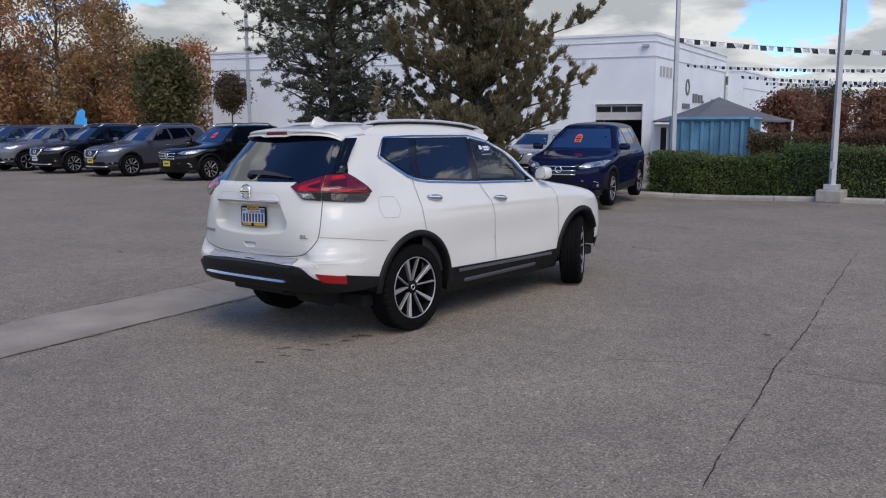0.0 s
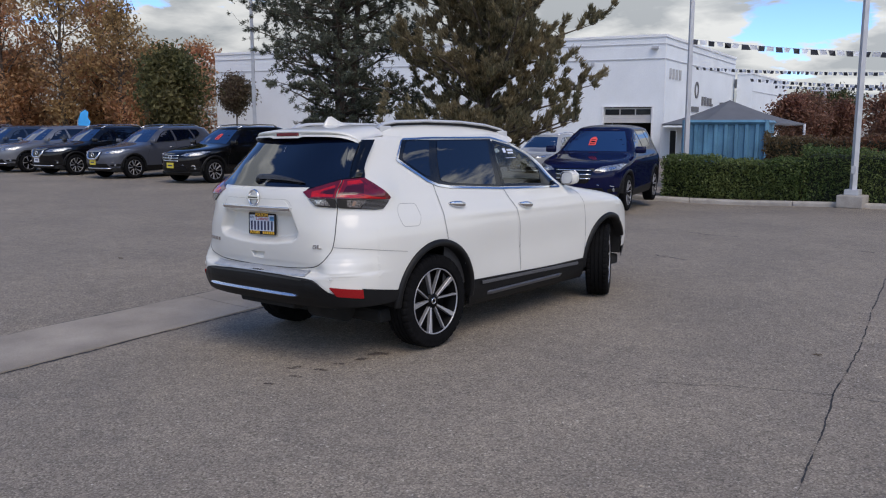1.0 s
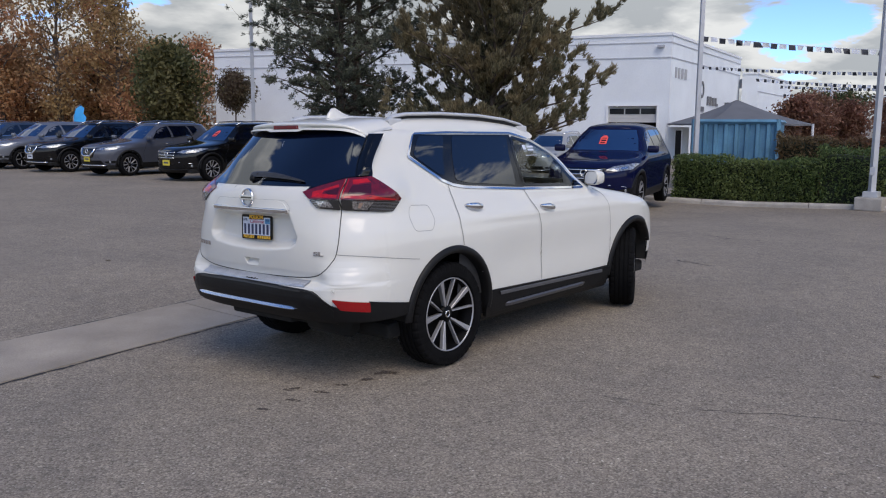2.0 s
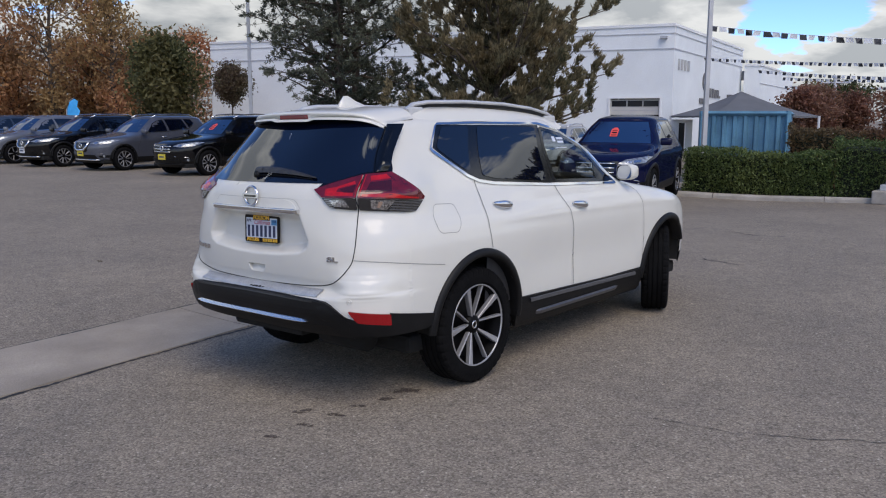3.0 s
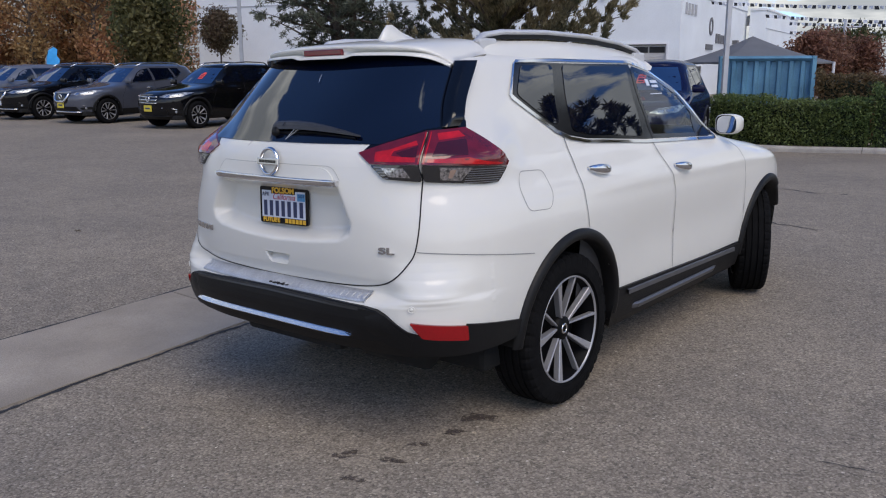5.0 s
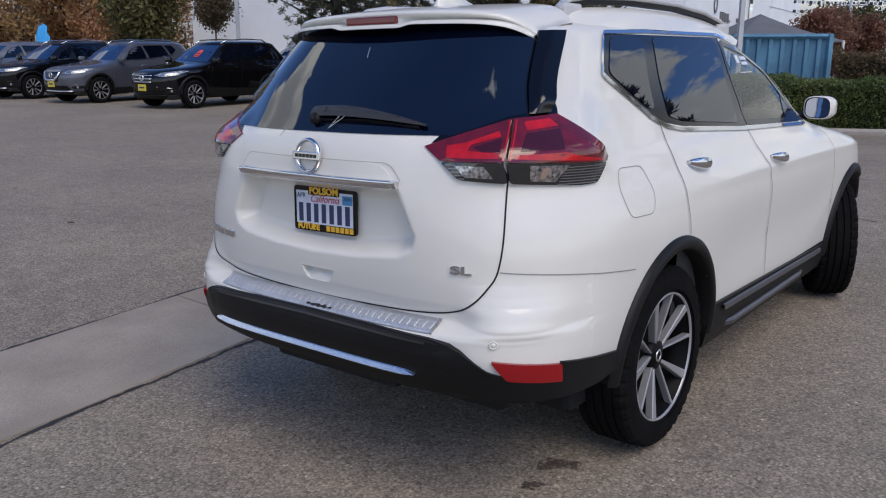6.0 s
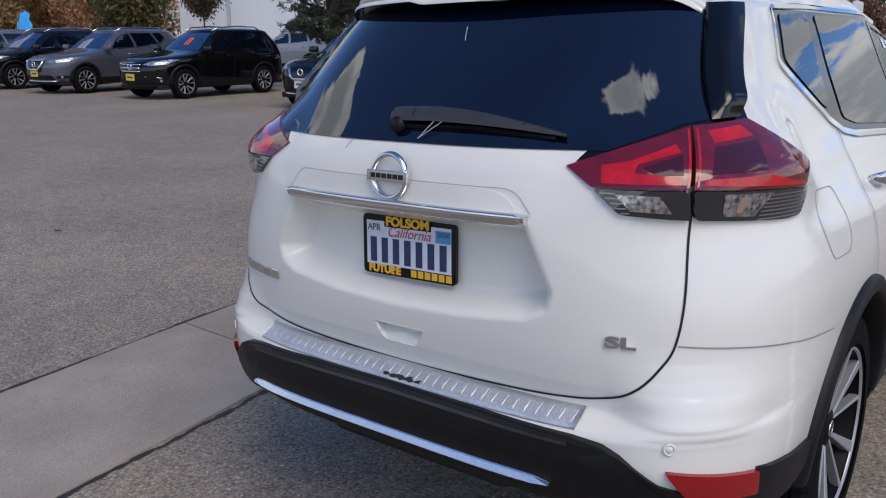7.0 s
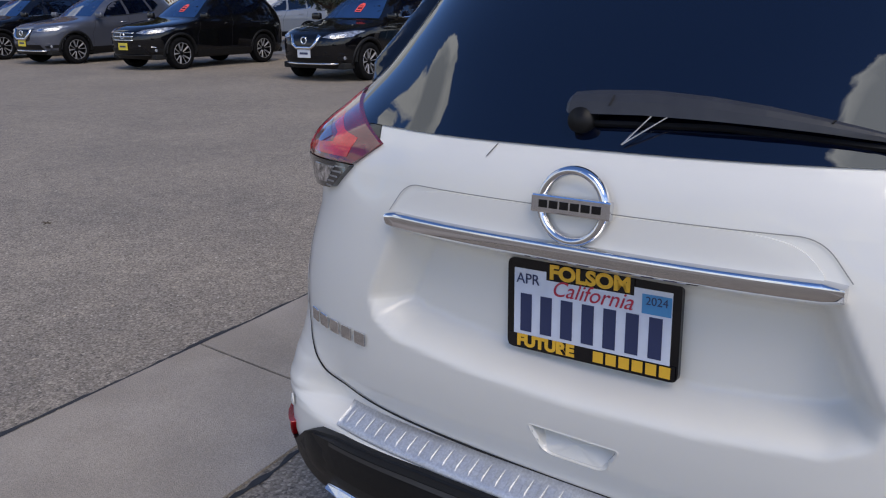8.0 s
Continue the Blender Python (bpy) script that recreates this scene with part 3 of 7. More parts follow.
# ---- white showroom building ----
WHITE_BLOCK = mat("white painted block", (0.785, 0.82, 0.84), 0.75, vary=0.05, scale=0.5, fine=0.06, fine_scale=30, bump=0.25, bump_scale=18)
WHITE_TRIM = mat("white coping", (0.80, 0.81, 0.82), 0.6, vary=0.06, scale=1)
GREY_LINE = mat("grey reveal", (0.46, 0.47, 0.50), 0.8, vary=0.1)
DARK_IN = mat("dark interior", (0.03, 0.03, 0.03), 0.9, vary=0.2)
DOOR_PANEL = mat("pale sectional door", (0.55, 0.54, 0.52), 0.5, vary=0.06, scale=1.5)
DARK_PANE = mat("dark pane", (0.02, 0.022, 0.026), 0.1)
SIGN_PALE = mat("pale grey sign letters", (0.40, 0.40, 0.41), 0.5, vary=0.1)
SIGN_GREY = mat("grey sign letters", (0.12, 0.12, 0.13), 0.5, vary=0.1)
BASE = -0.65
A, B, C = Vector((-43.87, 29.37, 0)), Vector((-15.24, 37.75, 0)), Vector((-18.3, 55.6, 0))


def along(p, q, u, out, z):
    """A place on a wall's face: u metres from p towards q, out metres before it."""
    d = (q - p).normalized()
    n = Vector((d.y, -d.x, 0))
    r = p + d * u + n * out
    return (r.x, r.y, z)


def slab_on(name, p, q, u0, u1, z0, z1, o0, o1, material, parent, label=""):
    """A block on a wall between two distances along it and two heights, from o0 to o1 out of its face."""
    vs = [along(p, q, u, o, z) for u in (u0, u1) for o in (o0, o1) for z in (z0, z1)]
    return mesh_ob(name, vs, [(0, 1, 3, 2), (4, 6, 7, 5), (0, 4, 5, 1), (2, 3, 7, 6), (0, 2, 6, 4), (1, 5, 7, 3)], material, parent, label=label)


LF, LS = (B - A).length, (C - B).length
TOP = 6.40
hall = thing("showroom_building", "long white painted block building with flat parapet roof", "building")
DU0, DU1, DTOP = LF - 3.25, LF - 0.62, 2.72     # the roller door in the front wall
slab_on("wall", A, B, 0, DU0, BASE, TOP, -0.3, 0, WHITE_BLOCK, hall)
slab_on("wall", A, B, DU1, LF, BASE, TOP, -0.3, 0, WHITE_BLOCK, hall)
slab_on("wall", A, B, DU0, DU1, DTOP, TOP, -0.3, 0, WHITE_BLOCK, hall)
slab_on("wall", B, C, 0.3, LS, BASE, TOP, -0.3, 0, WHITE_BLOCK, hall, "white block side wall with dark signs")
mesh_ob("roof", [along(A, B, 0.3, -0.3, TOP - 0.5), along(A, B, LF - 0.3, -0.3, TOP - 0.5), (C.x - 0.3, C.y, TOP - 0.5), (A.x - 4, C.y - 6, TOP - 0.5)], [(0, 1, 2, 3)], WHITE_TRIM, hall)
mesh_ob("rear_wall", [(C.x, C.y, BASE), (A.x - 4, C.y - 6, BASE), (A.x - 4, C.y - 6, TOP), (C.x, C.y, TOP)], [(0, 1, 2, 3)], WHITE_BLOCK, hall)
mesh_ob("end_wall", [(A.x, A.y, BASE), (A.x - 4, C.y - 6, BASE), (A.x - 4, C.y - 6, TOP), (A.x, A.y, TOP)], [(0, 1, 2, 3)], WHITE_BLOCK, hall)
for p, q, L in ((A, B, LF), (B, C, LS)):
    slab_on("coping", p, q, 0, L + 0.05, TOP, TOP + 0.14, -0.35, 0.06, WHITE_TRIM, hall)
    slab_on("trim", p, q, 0, L, TOP - 0.38, TOP - 0.33, 0.002, 0.03, GREY_LINE, hall)
    slab_on("trim", p, q, 0, L, TOP - 1.16, TOP - 1.11, 0.002, 0.035, GREY_LINE, hall)
slab_on("corner_trim", B, C, 0.0, 0.12, BASE, TOP, 0.002, 0.02, WHITE_TRIM, hall)
door = slab_on("garage_door", A, B, DU0, DU1, 1.86, DTOP - 0.05, -0.2, -0.12, DOOR_PANEL, hall, "half raised pale sectional door with a row of dark panes")
for k in range(3):
    w = (DU1 - DU0 - 0.3) / 3
    slab_on("pane", A, B, DU0 + 0.08 + k * (w + 0.07), DU0 + 0.08 + k * (w + 0.07) + w, DTOP - 0.42, DTOP - 0.12, -0.12, -0.1, DARK_PANE, door)
slab_on("panel_joint", A, B, DU0, DU1, 2.08, 2.10, -0.12, -0.112, GREY_LINE, door)
for u in (DU0 - 0.1, DU1):
    slab_on("door_frame", A, B, u, u + 0.1, BASE, DTOP + 0.08, 0.002, 0.05, WHITE_TRIM, hall)
slab_on("door_frame", A, B, DU0, DU1, DTOP, DTOP + 0.08, 0.002, 0.05, WHITE_TRIM, hall)
slab_on("dark_bay", A, B, DU0 - 0.3, DU1 + 0.3, BASE, DTOP + 0.3, -4.0, -3.8, DARK_IN, hall)
for sgn, u in ((0, DU0 - 0.4), (1, DU1 + 0.35)):
    slab_on("bay_side", A, B, u, u + 0.05, BASE, DTOP + 0.3, -3.8, -0.32, DARK_IN, hall)
slab_on("bay_ceiling", A, B, DU0 - 0.3, DU1 + 0.3, DTOP + 0.3, DTOP + 0.35, -3.8, -0.32, DARK_IN, hall)
slab_on("wall_lamp", A, B, LF - 4.0, LF - 3.82, TOP - 1.42, TOP - 1.24, 0.002, 0.12, GREY_LINE, hall)
for u in (LF - 0.7,):
    slab_on("security_camera", A, B, u, u + 0.35, TOP - 0.62, TOP - 0.5, 0.002, 0.25, GREY_LINE, hall)
# side wall signs that cannot be read stay plain bars
for u0, u1, z0, z1 in ((0.9, 1.15, 4.25, 4.8), (1.5, 1.8, 4.25, 4.8), (2.15, 2.5, 4.25, 4.8), (2.85, 3.2, 4.25, 4.8), (5.9, 7.6, 2.55, 2.85), (8.4, 8.8, 2.95, 3.5), (9.1, 9.5, 2.95, 3.5), (9.8, 10.3, 2.95, 3.45), (10.6, 11.3, 2.95, 3.1), (10.6, 10.9, 3.1, 3.45)):
    slab_on("sign_bar", B, C, u0, u1, z0, z1, 0.002, 0.06, SIGN_GREY if u0 > 5 else SIGN_PALE, hall)
for u, z in ((7.0, 3.85),):
    vs, fs = [], []
    for k in range(28):
        t = 2 * math.pi * k / 28
        for r in (0.50, 0.36):
            for o in (0.003, 0.06):
                vs.append(along(B, C, u + r * math.cos(t) * 0.9, o, z + r * math.sin(t)))
    for k in range(28):
        i, j = 4 * k, 4 * ((k + 1) % 28)
        fs += [(i + 1, j + 1, j + 3, i + 3), (i, j, j + 1, i + 1), (i + 2, i + 3, j + 3, j + 2)]
    mesh_ob("sign_ring", vs, fs, SIGN_GREY, hall)
for u in (13.5, 18.3):
    slab_on("wall_lamp", B, C, u, u + 0.6, 3.0, 3.25, 0.002, 0.3, SIGN_GREY, hall)

wing = thing("rear_wing", "lower white block wing behind the showroom", "building")
D0, D1, D2 = Vector((-17.9, 55.0, 0)), Vector((-16.9, 55.3, 0)), Vector((-19.3, 70.0, 0))
slab_on("wall", D0, D1, 0, (D1 - D0).length, BASE, 5.3, -0.3, 0, WHITE_BLOCK, wing)
slab_on("wall", D1, D2, 0.3, (D2 - D1).length, BASE, 5.3, -0.3, 0, WHITE_BLOCK, wing)
slab_on("coping", D0, D1, 0, (D1 - D0).length + 0.05, 5.3, 5.42, -0.35, 0.06, WHITE_TRIM, wing)
slab_on("coping", D1, D2, 0, (D2 - D1).length, 5.3, 5.42, -0.35, 0.06, WHITE_TRIM, wing)
slab_on("trim", D1, D2, 0, (D2 - D1).length, 4.1, 4.15, 0.002, 0.03, GREY_LINE, wing)
mesh_ob("roof", [(D0.x, D0.y, 5.0), (D1.x, D1.y, 5.0), (D2.x, D2.y, 5.0), (D2.x - 8, D2.y, 5.0)], [(0, 1, 2, 3)], WHITE_TRIM, wing)

# ---- canopy tent over a blue container ----
CANVAS = mat("dark grey canvas", (0.13, 0.135, 0.145), 0.8, vary=0.12, scale=1.2, bump=0.2, bump_scale=5)
BLUE_STEEL = mat("faded blue steel", (0.075, 0.20, 0.315), 0.55, vary=0.2, scale=1.6, fine=0.1, fine_scale=30, second=(0.10, 0.25, 0.37))
POST_WHITE = mat("white post", (0.62, 0.63, 0.65), 0.5, vary=0.08)
tent = thing("canopy_tent", "dark grey pyramid canopy tent on white posts", "tent")
c0, ex, ey = Vector((-11.15, 36.58, 0)), Vector((1.84, -1.85, 0)), Vector((1.84, 1.67, 0))
eave, apex = 1.80, 2.97
corners = [c0 - ex - ey, c0 + ex - ey, c0 + ex + ey, c0 - ex + ey]
vs, fs = [], []
for k in range(4):
    a, b = corners[k], corners[(k + 1) % 4]
    n0 = len(vs)
    for i in range(9):
        for j in range(9):
            s, t = i / 8, j / 8
            p = a.lerp(b, t).lerp(c0, s)
            vs.append((p.x, p.y, eave + (apex - eave) * s - 0.10 * math.sin(math.pi * s) * (1 - 0.3 * math.sin(math.pi * t))))
    fs += [(n0 + i * 9 + j, n0 + i * 9 + j + 1, n0 + i * 9 + j + 10, n0 + i * 9 + j + 9) for i in range(8) for j in range(8)]
mesh_ob("canopy", vs, fs, CANVAS, tent, smooth=True)
vs, fs = [], []
for k in range(4):
    a, b = corners[k], corners[(k + 1) % 4]
    n0 = len(vs)
    for j in range(13):
        p = a.lerp(b, j / 12)
        vs += [(p.x, p.y, eave), (p.x, p.y, eave - 0.08 - 0.015 * math.sin(j * 2.0))]
    fs += [(n0 + 2 * j, n0 + 2 * j + 1, n0 + 2 * j + 3, n0 + 2 * j + 2) for j in range(12)]
mesh_ob("valance", vs, fs, CANVAS, tent)
for c in corners:
    mesh_ob("post", *tube([(c.x, c.y, BASE), (c.x, c.y, eave)], 0.06, 8), POST_WHITE, tent)

box_h = 2.59
crate = thing("shipping_container", "faded blue corrugated steel shipping container under the canopy", "container")
k0, k1 = Vector((-6.78, 21.6, 0)), Vector((-4.36, 22.3, 0))
kd = (k1 - k0).normalized()
kn = Vector((-kd.y, kd.x, 0))
ctop = 1.89
for face, (p, d, L) in enumerate(((k0, kd, (k1 - k0).length), (k1, kn, 5.5), (k0, kn, 5.5))):
    vs, fs = [], []
    nn = int(L / 0.28)
    out = Vector((d.y, -d.x, 0)) * (1 if face < 2 else -1)
    prof = []
    for i in range(nn):
        u = L * i / nn
        w = L / nn
        prof += [(u, 0.0), (u + w * 0.30, 0.0), (u + w * 0.42, -0.08), (u + w * 0.88, -0.08)]
    prof.append((L, 0.0))
    for u, o in prof:
        q = p + d * u + out * o
        vs += [(q.x, q.y, ctop - box_h), (q.x, q.y, ctop - 0.12)]
    fs = [(2 * i, 2 * i + 2, 2 * i + 3, 2 * i + 1) for i in range(len(prof) - 1)]
    mesh_ob("corrugated_wall", vs, fs, BLUE_STEEL, crate)
    r0, r1 = p - d * 0.03, p + d * (L + 0.03)
    mesh_ob("top_rail", *tube([(r0.x, r0.y, ctop - 0.07), (r1.x, r1.y, ctop - 0.07)], 0.075, 4), BLUE_STEEL, crate)
for p in (k0, k1):
    mesh_ob("corner_post", *tube([(p.x, p.y, ctop - box_h), (p.x, p.y, ctop)], 0.085, 4), BLUE_STEEL, crate)
q = [k0, k1, k1 + kn * 5.5, k0 + kn * 5.5]
mesh_ob("roof", [(v.x, v.y, ctop - 0.03) for v in q], [(0, 1, 2, 3)], BLUE_STEEL, crate)
shed = thing("white_booth", "small white booth with a dark doorway under the canopy", "booth")
s0, s1 = Vector((-14.75, 36.5, 0)), Vector((-13.8, 37.3, 0))
slab_on("wall", s0, s1, 0, 0.5, BASE, 1.62, -0.1, 0, WHITE_BLOCK, shed)
slab_on("wall", s0, s1, 0.85, 1.2, BASE, 1.62, -0.1, 0, WHITE_BLOCK, shed)
slab_on("wall", s0, s1, 0.5, 0.85, 1.45, 1.62, -0.1, 0, WHITE_BLOCK, shed)
slab_on("doorway", s0, s1, 0.4, 0.95, BASE, 1.6, -0.6, -0.5, DARK_IN, shed)

# ---- light poles ----
GALV = mat("grey painted steel", (0.52, 0.53, 0.55), 0.5, 0.3, vary=0.1, scale=3)


def light_pole(x, y, height, r, label, pedestal=0.0):
    t = thing("light_pole", label, "pole", pose(x, y, 0), "light poles")
    z = ground_z(x, y)
    if pedestal:
        bm = bmesh.new()
        box(bm, -0.29, -0.29, z, 0.29, 0.29, z + pedestal, 0.03)
        part("pedestal", bm, KERB, t, "weathered concrete pedestal")
        z += pedestal
        boxed("base_cover", (-0.16, -0.16, z, 0.16, 0.16, z + 0.13), GALV, t, 0.015)
    mesh_ob("shaft", *tube([(0, 0, z), (0, 0, z + height * 0.5), (0, 0, z + height)], [r * 0.88, r * 0.78, r * 0.65], 4), GALV, t)
    boxed("hand_hole", (-0.05, -r * 0.8 - 0.012, z + 0.5, 0.05, -r * 0.8, z + 0.68), GALV, t, 0.004)
    for sgn in (-1, 1):
        mesh_ob("arm", *tube([(0, 0, z + height - 0.1), (sgn * 0.9, 0, z + height)], 0.04, 6), GALV, t)
        boxed("lamp_head", (sgn * 1.15 - 0.3, -0.2, z + height - 0.05, sgn * 1.15 + 0.3, 0.2, z + height + 0.12), GALV, t, 0.03)
    return t


light_pole(-0.22, 16.38, 8.5, 0.095, "grey steel light pole on a concrete pedestal before the hedge", 0.30)
light_pole(-6.4, 20.95, 9.0, 0.11, "grey steel light pole behind the hedge")
light_pole(-20.4, 14.6, 9.0, 0.10, "grey steel light pole behind the parked cars")

# ---- bunting ----
FLAG_DARK = mat("dark pennant plastic", (0.02, 0.022, 0.03), 0.4, obj=0.3)
FLAG_PALE = mat("pale pennant plastic", (0.72, 0.74, 0.78), 0.4, obj=0.1)


def bunting(p0, p1, sag, step, w, h, seed):
    rng = np.random.default_rng(seed)
    t = thing("bunting", "string of black and white pennants across the lot", "bunting", group="bunting strings")
    a, b = Vector(p0), Vector(p1)
    L = (b - a).length
    pts = [a.lerp(b, i / 24) - Vector((0, 0, sag * 4 * (i / 24) * (1 - i / 24))) for i in range(25)]
    mesh_ob("string", *tube(pts, 0.008, 4), FLAG_PALE, t)
    n = min(int(L / step), 110)
    d = (b - a).normalized()
    for i in range(n):
        f = (i + 0.5) / n
        p = a.lerp(b, f) - Vector((0, 0, sag * 4 * f * (1 - f)))
        dark = i % 2 == 0
        tilt = rng.normal(0, 0.03)
        hh = h * (1 if dark else 0.85)
        q = [p - d * w / 2, p + d * w / 2, p + d * (w / 2 + tilt) - Vector((rng.normal(0, 0.03), rng.normal(0, 0.03), hh)), p - d * (w / 2 - tilt) - Vector((rng.normal(0, 0.03), rng.normal(0, 0.03), hh))]
        o = Vector((d.y, -d.x, 0)) * 0.003
        mesh_ob("pennant", [v + o for v in q] + [v - o for v in q], [(0, 1, 2, 3), (7, 6, 5, 4), (0, 4, 5, 1), (1, 5, 6, 2), (2, 6, 7, 3), (3, 7, 4, 0)], FLAG_DARK if dark else FLAG_PALE, t)
    return t

bunting((-6.4, 20.95, 4.42), (0.2, 23.9, 3.83), 0.12, 0.25, 0.19, 0.16, 1)
bunting((-16.3, 44.1, 5.2), (-2.45, 38.87, 4.09), 0.12, 0.27, 0.2, 0.17, 2)
bunting((-15.77, 51.6, 4.81), (-4.04, 48.03, 3.85), 0.12, 0.3, 0.22, 0.2, 3)
bunting((-15.84, 56.76, 4.54), (-4.87, 52.65, 4.04), 0.12, 0.3, 0.22, 0.2, 4)
bunting((-18.44, 65.4, 4.28), (-6.47, 61.82, 3.94), 0.12, 0.3, 0.22, 0.2, 5)

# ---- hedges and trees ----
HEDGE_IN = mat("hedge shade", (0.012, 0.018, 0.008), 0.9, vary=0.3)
BARK = mat("bark", (0.085, 0.065, 0.05), 0.9, vary=0.35, scale=6, fine=0.3, fine_scale=40, bump=0.8, bump_scale=30)


def leaf_mat(name, colour, second, scale, thin=0.45):
    """Leaves that let some light through."""
    m = mat(name, colour, 0.55, island=0.5, second=second, scale=scale, spec=0.3)
    n, l = m.node_tree.nodes, m.node_tree.links
    b, o = n["Principled BSDF"], n["Material Output"]
    t, x = n.new("ShaderNodeBsdfTranslucent"), n.new("ShaderNodeMixShader")
    l.new(b.inputs["Base Color"].links[0].from_socket, t.inputs[0])
    x.inputs[0].default_value = thin
    l.new(b.outputs[0], x.inputs[1])
    l.new(t.outputs[0], x.inputs[2])
    l.new(x.outputs[0], o.inputs[0])
    return m


HEDGE = leaf_mat("hedge leaf", (0.070, 0.119, 0.035), (0.140, 0.175, 0.056), 0.8, 0.3)
RED_BUSH = leaf_mat("reddish bush leaf", (0.20, 0.085, 0.05), (0.14, 0.10, 0.05), 0.6)
AUTUMN = leaf_mat("autumn leaf", (0.60, 0.300, 0.165), (0.42, 0.285, 0.13), 0.35, 0.5)
RUST = leaf_mat("rusty leaf", (0.594, 0.242, 0.132), (0.506, 0.319, 0.154), 0.35, 0.5)
DULL_RED = leaf_mat("dull red leaf", (0.27, 0.115, 0.08), (0.25, 0.155, 0.10), 0.35, 0.45)
BROWN_LEAF = leaf_mat("brownish leaf", (0.16, 0.105, 0.07), (0.12, 0.11, 0.06), 0.5)
GREEN_LEAF = leaf_mat("green leaf", (0.080, 0.105, 0.045), (0.17, 0.150, 0.062), 0.5)
PINE = leaf_mat("pine needles", (0.098, 0.115, 0.086), (0.172, 0.184, 0.132), 0.6, 0.35)
CONIFER = leaf_mat("conifer needles", (0.150, 0.155, 0.090), (0.310, 0.250, 0.145), 0.9, 0.4)


def hedge(p0, p1, depth, top0, top1, seed, material, label, count, size=0.035):
    rng = np.random.default_rng(seed)
    a, b = np.array(p0), np.array(p1)
    L = np.hypot(*(b - a))
    d = (b - a) / L
    nrm = np.array((-d[1], d[0]))
    t = thing("hedge", label, "hedge")
    base = ground_z(*a) + 0.08
    u, w, h = rng.uniform(0, 1, count), rng.uniform(0, 1, count), rng.uniform(0, 1, count) ** 0.9
    pick = rng.uniform(0, 1, count)
    top = top0 + (top1 - top0) * u + 0.05 * np.sin(u * L * 2.3) + 0.03 * np.sin(u * L * 7.1)
    w = np.where(pick < 0.62, rng.normal(0.0, 0.05, count), np.where(pick < 0.9, w, rng.normal(1.0, 0.05, count)))
    z = np.where((pick >= 0.62) & (pick < 0.9), top + rng.normal(0, 0.035, count), base + (top - base) * h)
    bulge = 0.07 * np.sin(u * L * 3.1 + z * 4) * (w < 0.3)
    ends = rng.uniform(0, 1, count) < 0.05
    u = np.where(ends, rng.choice((0.0, 1.0), count) + rng.normal(0, 0.006, count), u)
    xy = a + np.outer(u * L, d) + np.outer(w * depth + bulge * 0.7, nrm)
    v, f = leaves(np.column_stack((xy, z)), 0.02, size, rng, 0.9)
    mesh_ob("leaves", v, f, material, t)
    # near-black core box: the shade between the leaves, put into its colour
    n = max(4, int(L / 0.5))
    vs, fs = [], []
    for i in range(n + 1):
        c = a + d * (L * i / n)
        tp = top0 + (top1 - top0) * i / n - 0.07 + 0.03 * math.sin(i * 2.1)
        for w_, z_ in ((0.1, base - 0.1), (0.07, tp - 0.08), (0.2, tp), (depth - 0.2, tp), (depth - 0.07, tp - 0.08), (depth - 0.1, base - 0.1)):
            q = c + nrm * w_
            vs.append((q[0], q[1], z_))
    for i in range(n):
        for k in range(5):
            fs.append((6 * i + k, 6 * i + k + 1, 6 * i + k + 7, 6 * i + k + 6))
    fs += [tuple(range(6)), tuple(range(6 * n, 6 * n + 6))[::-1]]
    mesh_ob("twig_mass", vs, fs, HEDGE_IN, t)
    return t


hedge((-4.75, 15.85), (-1.5, 16.45), 1.1, 0.84, 0.82, 11, HEDGE, "clipped dark green hedge behind the kerb", 15000)
hedge((-1.38, 16.5), (9.0, 18.4), 1.2, 1.06, 1.22, 12, HEDGE, "taller clipped green hedge beside the light pole", 30000)
hedge((-3.42, 19.7), (4.5, 22.0), 1.6, 1.28, 1.5, 13, RED_BUSH, "reddish brown bushes behind the clipped hedge", 14000, 0.06)
hedge((-15.0, 15.7), (-12.2, 15.9), 0.8, 0.75, 0.8, 14, HEDGE, "low dark green hedge beside the parked cars", 5000)


hedge((-14.4, 13.3), (-13.3, 13.45), 0.9, 0.85, 0.9, 15, HEDGE, "short dark green hedge between two parked cars", 4000)


hedge((-62.0, 12.0), (-40.0, 23.2), 2.5, 2.6, 2.9, 16, AUTUMN, "rough brown shrubs under the autumn trees", 26000, 0.11)


def limb(p, d, length, r, rng, bend=0.25, lift=0.0, n=6):
    """A branch's line: it wanders and bends up or down."""
    pts, q, d = [Vector(p)], Vector(p), Vector(d).normalized()
    for _ in range(n):
        d = (d + Vector(rng.normal(0, bend / 2, 3)) + Vector((0, 0, lift / n))).normalized()
        q = q + d * (length / n)
        pts.append(q)
    return pts, [max(0.006, r * (1 - 0.85 * i / n)) for i in range(n + 1)]


